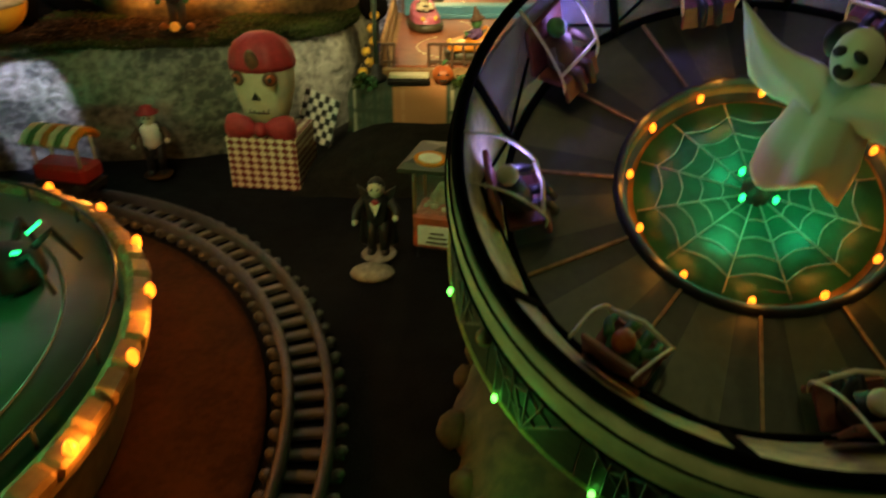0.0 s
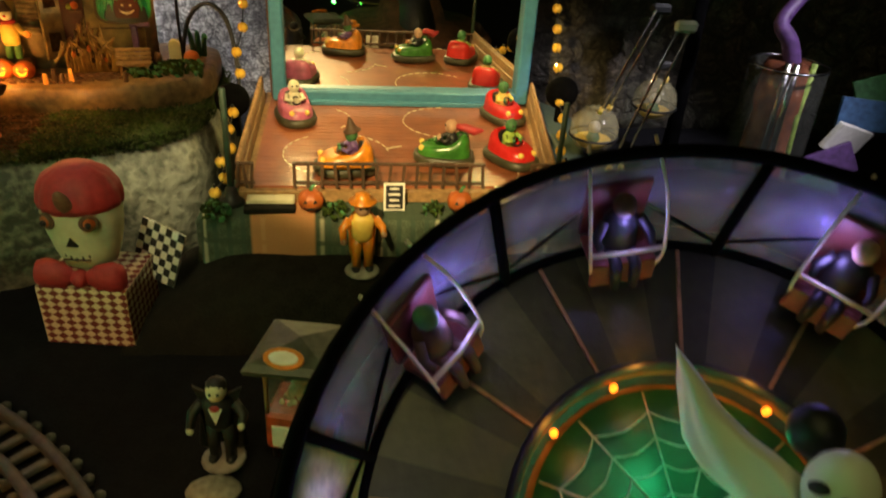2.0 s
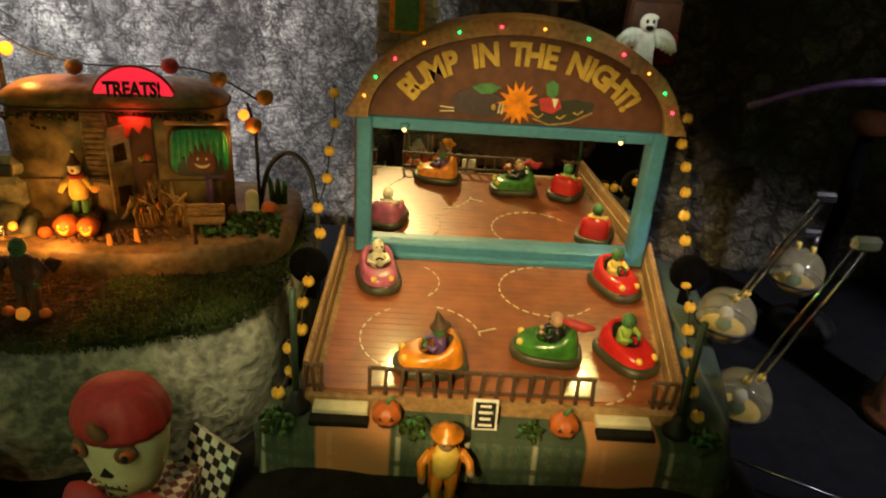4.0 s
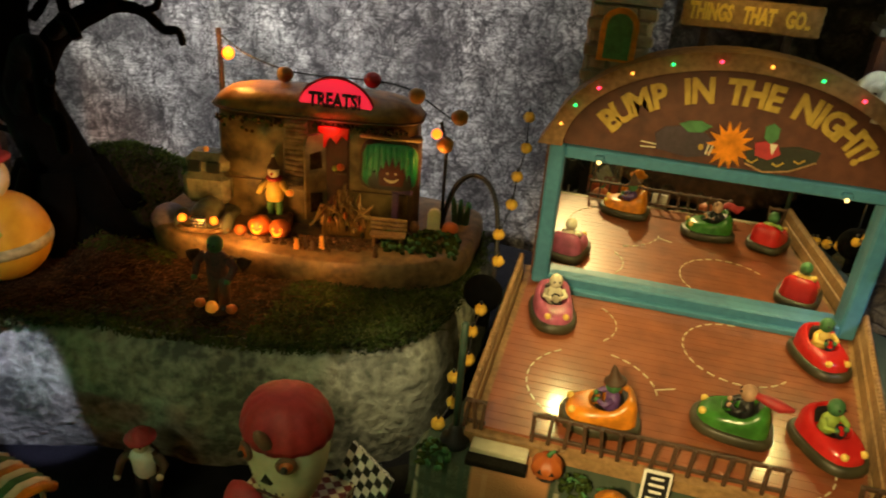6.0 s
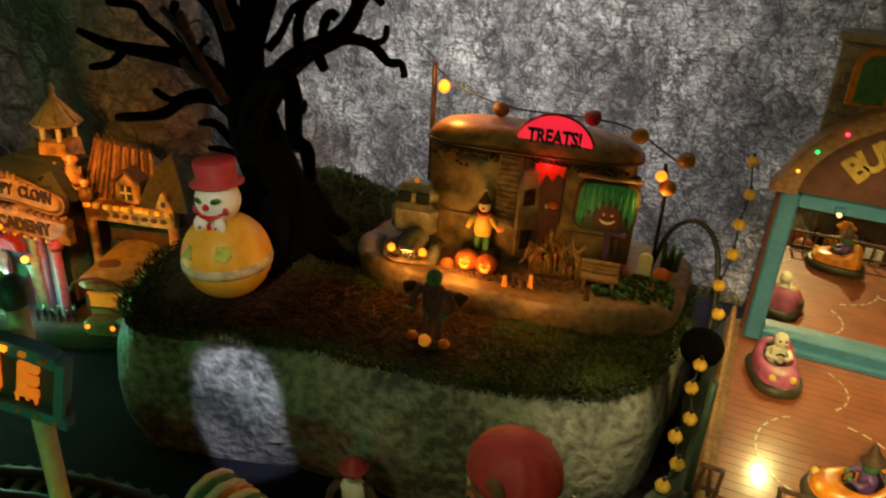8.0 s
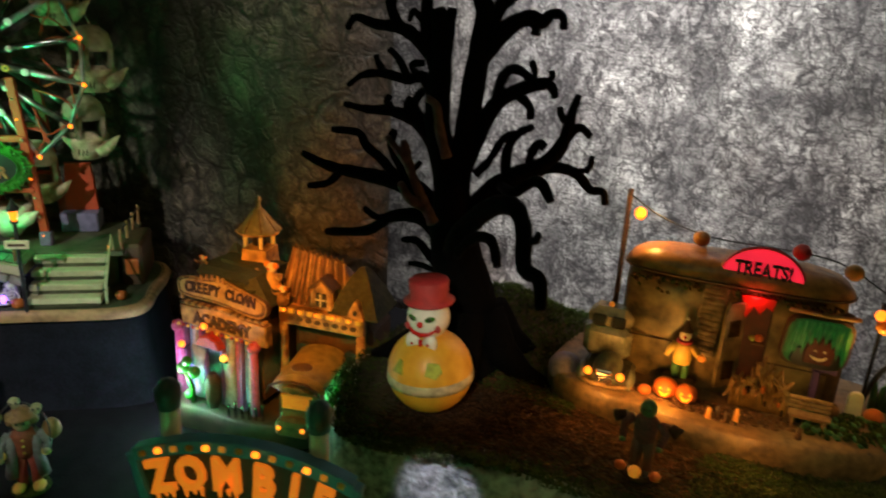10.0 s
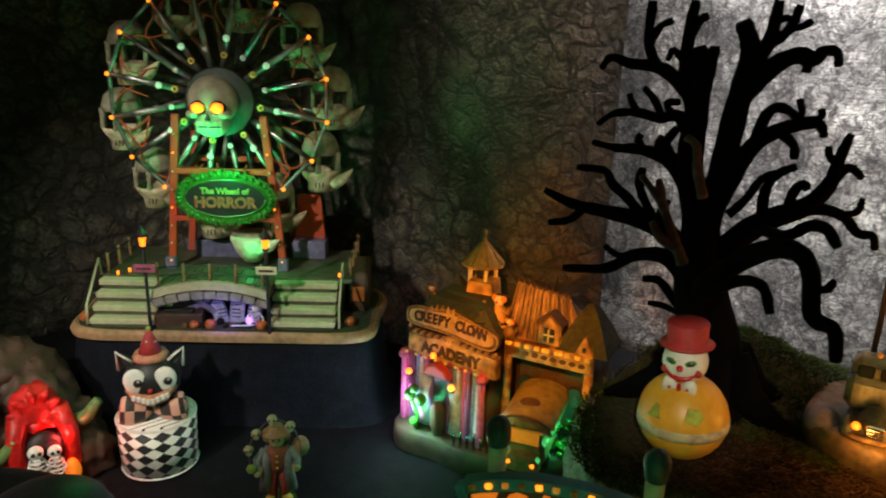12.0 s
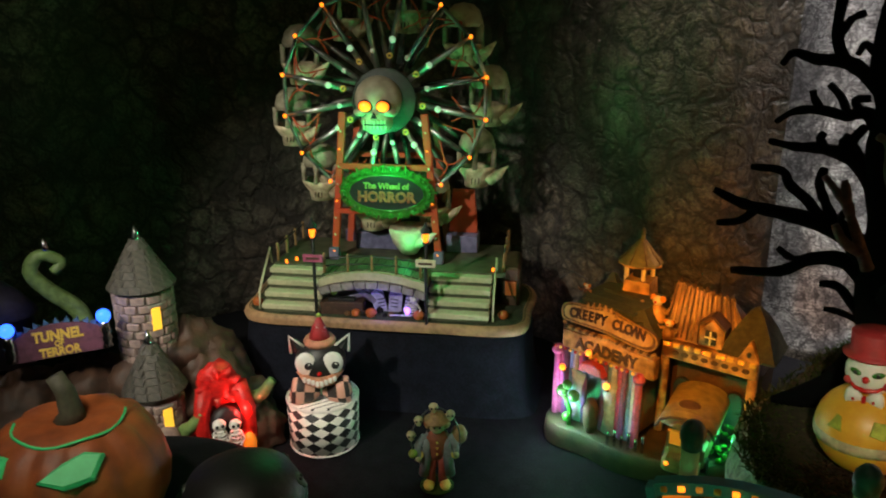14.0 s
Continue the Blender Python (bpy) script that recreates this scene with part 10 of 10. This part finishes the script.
SKULLTAN = mat("dull_tan_skull", (0.46, 0.43, 0.26), 0.5, col2=(0.26, 0.24, 0.12), scale=300)


def juggled_skulls(g, k):
    """An arc of small skulls on a wire, from one hand over the head to the other."""
    arc = [Vector((x * k, y * k, z * k)) for x, y, z in ((-0.29, -0.15, 0.60), (-0.31, -0.08, 0.78), (-0.22, -0.04, 0.96), (-0.04, -0.02, 1.12), (0.16, -0.02, 1.02), (0.26, -0.06, 0.84), (0.27, -0.13, 0.64))]
    g.use(GREYRAIL).tube(spine(arc), 0.009 * k, 5)
    for p in arc[1:5]:
        g.use(SKULLTAN).ball(0.058 * k, Matrix.Translation(p), 10, 8, rz=0.85)
        g.ball(0.036 * k, Matrix.Translation(p + Vector((0, -0.018 * k, -0.036 * k))), 8, 6)
        for s in (-1, 1):
            g.use(BLACK).ball(0.015 * k, Matrix.Translation(p + Vector((s * 0.024 * k, -0.050 * k, 0.004 * k))), 6, 4)
    g.use(LIME).ball(0.055 * k, T(-0.29 * k, -0.15 * k, 0.57 * k), 8, 6)
    for s in (-1, 1):
        # shoes, hair tufts, cuffs, coat tails and buttons
        g.use(YELLOWP).ball(0.07 * k, T(s * 0.10 * k, -0.09 * k, 0.085 * k), 10, 6, ry=1.5, rz=0.65)
        g.use(TANWOOD).ball(0.062 * k, T(s * 0.10 * k, 0.01 * k, 0.88 * k), 10, 7, rz=1.1)
        g.use(YELLOWP).torus(0.036 * k, 0.014 * k, T(s * 0.215 * k, -0.12 * k, 0.53 * k, 50, 0, 0), 10, 6)
        g.use(GREYCOAT).tube([(s * 0.12 * k, -0.03 * k, 0.70 * k), (s * 0.13 * k, -0.06 * k, 0.45 * k), (s * 0.16 * k, -0.03 * k, 0.20 * k)], [0.045 * k, 0.058 * k, 0.066 * k], 8)
    for z in (0.52, 0.60, 0.68):
        g.use(YELLOWP).ball(0.016 * k, T(0, -0.10 * k, z * k), 6, 5)
    g.use(TANWOOD).ball(0.10 * k, T(0.27 * k, 0.05 * k, 0.70 * k), 12, 8, rz=1.25)


GREYCOAT = mat("grey_blue_coat", (0.22, 0.25, 0.27), 0.7, col2=(0.14, 0.15, 0.15), scale=260)
figurine("zombie clown figurine in grey coat juggling small skulls", -0.668, 0.496, 0, 52, 0.072, SKULLTAN, mat("faded_orange_suit", (0.42, 0.12, 0.06), 0.7), mat("faded_red_trousers", (0.46, 0.09, 0.06), 0.7), TANWOOD, MOSSG, GREYCOAT, 0.4, juggled_skulls)

# ---- tunnel castle and big pumpkin ----


def castle():
    m = T(-0.90, 0.335, 0, 0, 0, 77)
    top = thing("tunnel_castle", "resin tunnel castle with cone-roofed towers, red demon mouth and arched sign", "toy castle", m)
    rng = random.Random(8)
    brown = mat("brown_rock", (0.078, 0.036, 0.021), 0.6, col2=(0.024, 0.014, 0.009), bump=1.2, scale=90)
    for x, y, z, r in ((0.00, 0.02, 0.03, 0.055), (0.050, 0.004, 0.045, 0.042), (-0.06, 0.03, 0.03, 0.05), (0.070, -0.016, 0.018, 0.038), (-0.12, 0.03, 0.03, 0.05), (0.034, 0.024, 0.070, 0.038), (0.084, -0.040, 0.010, 0.027)):
        rock = Geo(brown).ball(r, T(x, y, z), 44, 30, rz=1.05)
        for v in rock.v:
            d = 0.012 * noise.noise(v * 32) + 0.007 * noise.noise(v * 75) + 0.005 * abs(noise.noise(v * 150)) + 0.002 * noise.noise(v * 300)
            v += (v - Vector((x, y, z))).normalized() * d
            v.z = max(v.z, 0)
        part("rock", rock, top, "brown craggy rock")

    def tower(x, y, z0, z1, r, roof_r, tip, win):
        tw = part("tower", Geo(mat("tower_core_%d" % int(z1 * 1000), (0.20, 0.16, 0.14), 0.8)).lathe([(r * 1.02, z0), (r * 0.96, z1)], 24, T(x, y, 0)), top, "mortar tower core")
        rows = int((z1 - z0) / 0.0085)
        for j in range(rows):
            nb = 12
            for k in range(nb):
                a = 360 / nb * (k + (0.5 if j % 2 else 0)) + rng.uniform(-2, 2)
                part("stone", STONES[rng.randrange(3)], tw, "", T(x, y, z0 + 0.0045 + j * 0.0085, 0, 0, a) @ T(r * 0.99, 0, 0) @ Matrix.Diagonal((1, r / 0.03, 1, 1)))
        rf = part("tower_roof", Geo(SLATE).lathe([(roof_r, 0), (roof_r * 0.96, 0.002), (roof_r * 0.5, (tip - z1) * 0.5), (0.004, tip - z1)], 20, T(x, y, z1)), top, "grey cone roof")
        for j in range(7):
            t = j / 7
            rr = roof_r * (1 - t * 0.88)
            ns = max(6, int(2 * math.pi * rr / 0.0105))
            for k in range(ns):
                a = 360 / ns * (k + 0.5 * (j % 2))
                part("shingle", SHINGLE, rf, "", T(x, y, z1 + (tip - z1) * t * 0.92 + 0.002, 0, 0, a) @ T(rr * 0.97, 0, 0.002, 0, -35, 0))
        part("roof_tip", Geo(STEEL).lathe([(0.0042, 0), (0.0048, 0.003), (0.0030, 0.008), (0.0004, 0.015)], 10, T(x, y, tip - 0.003)), rf, "silver spike")
        part("window", Geo(YELLOWWIN).prism([(-0.0042, 0), (0.0042, 0), (0.0042, 0.022), (-0.0042, 0.022)], 0.004, T(x, y, win) @ T(0, 0, 0, 0, 0, 16) @ T(0, -r * 1.04, 0)), tw, "glowing yellow window")
        part("window_frame", Geo(GREYSTONE).box(0.0125, 0.004, 0.003, T(x, y, win + 0.0238, 0, 0, 16) @ T(0, -r * 1.03, 0)), tw)

    stone_mat = mat("pinkish_tower_stone", (0.36, 0.26, 0.23), 0.8, col2=(0.2, 0.15, 0.14), scale=120, bump=0.6)
    global STONES, SHINGLE
    STONES = [Geo(stone_mat).box(0.005, w, 0.0078, None, 0.0012).mesh("stone") for w in (0.0148, 0.0138, 0.0130)]
    SHINGLE = Geo(SLATE).box(0.0016, 0.0105, 0.0098, None, 0.0005).mesh("shingle")
    tower(0.0, 0.018, 0.085, 0.157, 0.0252, 0.0285, 0.203, 0.119)
    tower(-0.003, -0.030, 0.004, 0.072, 0.0225, 0.0262, 0.118, 0.038)
    # arched sign
    sm = T(-0.0745, -0.012, 0.112, -10, 0, 0) @ Matrix.Diagonal((0.82, 1, 1, 1))
    sg = part("sign_board", Geo(mat("plum_sign", (0.16, 0.06, 0.10), 0.5)).prism([(-0.048, 0), (0.048, 0)] + arch(0, 0.012, 0.048, 0.018, 16), 0.006, sm), top, "plum arched sign board")
    for k in range(15):
        a = math.pi * (k + 0.5) / 15
        part("sign_spike", Geo(BLUEP).prism([(-0.004, 0), (0.004, 0), (0, 0.006)], 0.004, sm @ T(0.047 * math.cos(a), 0, 0.012 + 0.0175 * math.sin(a), 0, 90 - math.degrees(a), 0)), sg)
    for w, z, s in (("TUNNEL", 0.0195, 0.0125), ("OF", 0.0122, 0.0070), ("TERROR", 0.0050, 0.0105)):
        p = part("lettering", glyph(w, s, 0.001, YELLOWP), sg)
        p.matrix_basis = sm @ T(0, -0.0035, z)
    for x in (-0.112, -0.0365):
        gl = part("lamp_globe", Geo(BLUEBULB).ball(0.0062, T(x, -0.014, 0.1440), 20, 14), top, "glowing blue globe")
        part("lamp_stem", Geo(STEEL).lathe([(0.005, 0), (0.0035, 0.004), (0.005, 0.008), (0.0035, 0.012), (0.005, 0.016), (0.0035, 0.020), (0.0045, 0.024)], 12, T(x, -0.014, 0.1145)), gl, "ribbed silver stem")
    part("tentacle", Geo(mat("green_tentacle", (0.20, 0.32, 0.10), 0.5)).tube(spine([Vector(p) for p in ((-0.052, 0.03, 0.10), (-0.056, 0.03, 0.135), (-0.078, 0.03, 0.160), (-0.090, 0.03, 0.180), (-0.080, 0.03, 0.194), (-0.064, 0.028, 0.186), (-0.072, 0.025, 0.178))]), [0.0092 - 0.00022 * k for k in range(25)], 12), top, "curling green tentacle")
    part("spike_tip", Geo(STEEL).lathe([(0.004, 0), (0.003, 0.007), (0.0004, 0.014)], 10, T(-0.075, 0.03, 0.196)), top, "silver spike")
    part("dark_turret", Geo(BLUEP).lathe([(0.024, 0.09), (0.023, 0.135), (0.028, 0.137), (0.016, 0.155), (0.004, 0.168)], 16, T(-0.118, 0.05, 0)), top, "dark blue turret").data.materials[0] = mat("dark_blue_turret", (0.05, 0.05, 0.09), 0.6)
    # demon mouth
    dm = Geo(REDLIT)
    jaw = T(-0.006, 0, 0)
    dm.ball(0.022, T(0.056, -0.048, 0.072), 20, 14, rx=0.85, ry=0.7, rz=1.0)
    for q in range(9):
        b = radians(-60 + 40 * q)
        dm.tube([(0.056 + 0.012 * math.cos(b), -0.058, 0.074 + 0.012 * math.sin(b)), (0.056 + 0.021 * math.cos(b), -0.062, 0.074 + 0.021 * math.sin(b))], [0.0055, 0.002], 6)
    for s in (-1, 1):
        dm.tube([(0.058 + s * 0.014, -0.055, 0.072), (0.058 + s * 0.021, -0.062, 0.05), (0.058 + s * 0.021, -0.064, 0.018)], [0.009, 0.007, 0.006], 10)
    for v in dm.v:
        v += Vector((noise.noise(v * 160), noise.noise(v * 160 + Vector((9, 0, 0))), noise.noise(v * 160 + Vector((0, 9, 0))))) * 0.0032
    part("demon_arch", dm, top, "red lit demon mouth", jaw)
    part("mouth_dark", Geo(BLACK).ball(0.016, T(0.058, -0.064, 0.036), 14, 10, ry=0.5, rz=1.2), top, "", jaw)
    for sx, r, sz in ((0.050, 0.0062, 0.044), (0.064, 0.0056, 0.041)):
        g = Geo(WHITE).ball(r, T(sx, -0.076, sz), 12, 8, ry=0.8).box(r, r, 0.004, T(sx, -0.078, sz - r), 0.0008)
        g.cyl(0.0010, 0.020, T(sx, -0.075, sz - 0.024), 6)
        for q in range(4):
            g.torus(r * 0.9, 0.0010, T(sx, -0.076, sz - 0.008 - 0.004 * q), 12, 5)
        for s in (-1, 1):
            g.tube([(sx + s * r * 0.9, -0.076, sz - 0.008), (sx + s * r * 1.2, -0.080, sz - 0.014), (sx + s * r * 0.5, -0.084, sz - 0.017)], 0.0009, 5)
        for s in (-1, 1):
            g.use(BLACK).ball(r * 0.28, T(sx + s * r * 0.4, -0.076 - r * 0.72, sz + 0.0006), 6, 5)
        part("skeleton_rider", g, top, "white skeleton rider", jaw)
    for x, z in ((0.092, 0.062), (0.026, 0.044)):
        part("claw", Geo(LIME).tube(spine([Vector((x - 0.012, -0.045, z - 0.016)), Vector((x - 0.004, -0.060, z - 0.004)), Vector((x + 0.006, -0.064, z + 0.010))]), [0.0075 - 0.0004 * k for k in range(9)], 10), top, "green claw").data.materials[0] = bpy.data.materials["green_tentacle"]
    part("fire_drop", Geo(AMBERLETTER).ball(0.0065, T(0.070, -0.076, 0.018), 10, 8, rz=1.8), top)
    part("fire_drop", Geo(AMBERLETTER).ball(0.0050, T(0.061, -0.082, 0.010), 10, 8, rz=1.6), top)
    for k in range(7):
        part("rubble", Geo(stone_mat).ball(rng.uniform(0.008, 0.014), T(-0.11 + k * 0.022, -0.055 + rng.uniform(-0.01, 0.01), 0.060 - 0.03 * abs(k - 2) / 3, rng.uniform(0, 90), rng.uniform(0, 90), 0), 8, 6, rz=0.8), top, "grey boulder")


castle()


def big_pumpkin():
    g = Geo(BLACKCLOTH).lathe([(0.140, -0.001), (0.132, 0.01), (0.128, 0.07), (0.125, 0.083), (0.115, 0.089), (0, 0.090)], 40)
    solo("riser", g, "round riser under black cloth beside the castle", "riser", T(-0.665, 0.225, 0))
    m = T(-0.678, 0.220, 0.090, 0, 0, 52) @ Matrix.Scale(0.93, 4)
    top = thing("big_pumpkin", "large carved orange resin pumpkin glowing green inside", "pumpkin", m)
    part("shell", Geo(mat("brown_orange_resin", (0.34, 0.085, 0.02), 0.55, col2=(0.15, 0.035, 0.010), scale=60, bump=0.5)).lathe([(0.030, 0), (0.046, 0.008), (0.056, 0.030), (0.058, 0.045), (0.054, 0.064), (0.044, 0.080), (0.028, 0.088), (0.012, 0.087), (0, 0.084)], 72, None, True, 11, 0.09), top, "ribbed orange shell")
    glow = mat("green_lit_opening", (0.04, 0.42, 0.14), 0.5, col2=(0.03, 0.34, 0.1), bump=0, glow=0.16)
    part("lid_gap", Geo(glow).tube([(0.0335 * math.cos(radians(t)), 0.0335 * math.sin(radians(t)), 0.0862 + 0.0010 * math.sin(radians(t * 5))) for t in range(-172, 28, 8)], 0.0009, 6), top, "green lit lid gap")
    part("stem", Geo(mat("grey_brown_stem", (0.055, 0.05, 0.03), 0.7)).tube([(0, 0, 0.082), (0.002, 0, 0.092), (0.0, 0, 0.106), (-0.005, 0, 0.117)], [0.012, 0.0075, 0.0062, 0.0055], 9), top, "ridged dark stem")
    for x, pts in ((0.018, [(-0.016, -0.004), (-0.004, -0.009), (0.010, -0.006), (0.015, 0.006), (0.006, 0.008), (-0.004, 0.004)]), (-0.026, [(-0.006, -0.004), (0.005, -0.004), (0.004, 0.006), (-0.004, 0.006)]), (0.022, [(-0.012, -0.034), (0.008, -0.032), (0.012, -0.020), (-0.002, -0.024)])):
        part("carved_eye", Geo(glow).prism(pts, 0.010, T(x, -0.0455 + abs(x) * 0.32, 0.0735, -44, 0, x * 900) @ Matrix.Scale(1.2, 4)), top, "green lit carved opening")


big_pumpkin()


def black_dome():
    m = T(-0.640, 0.307, 0.0900, 0, 0, 60)
    top = thing("black_dome", "black domed lid with pale skull reliefs beside the carved pumpkin", "dome", m)
    part("shell", Geo(BLACK).lathe([(0.040, 0), (0.0415, 0.002), (0.040, 0.010), (0.034, 0.021), (0.022, 0.029), (0.010, 0.0325), (0, 0.033)], 40), top, "glossy black dome")
    part("rim", Geo(IRON).torus(0.0408, 0.0018, T(0, 0, 0.0022), 48, 8), top)
    for k in range(8):
        sm = T(0, 0, 0, 0, 0, 45 * k) @ T(0, -0.0372, 0.0145, -38, 0, 0)
        g = Geo(SKULLGREY).ball(0.0052, sm, 12, 8, ry=0.4).ball(0.0032, sm @ T(0, 0, -0.0052), 10, 6, ry=0.45)
        for s in (-1, 1):
            g.use(BLACK).ball(0.0013, sm @ T(s * 0.0020, -0.0019, 0.0002), 8, 6)
        part("skull_relief", g, top, "dull green-grey skull relief")


SKULLGREY = mat("dull_skull_grey", (0.085, 0.11, 0.085), 0.6)
black_dome()
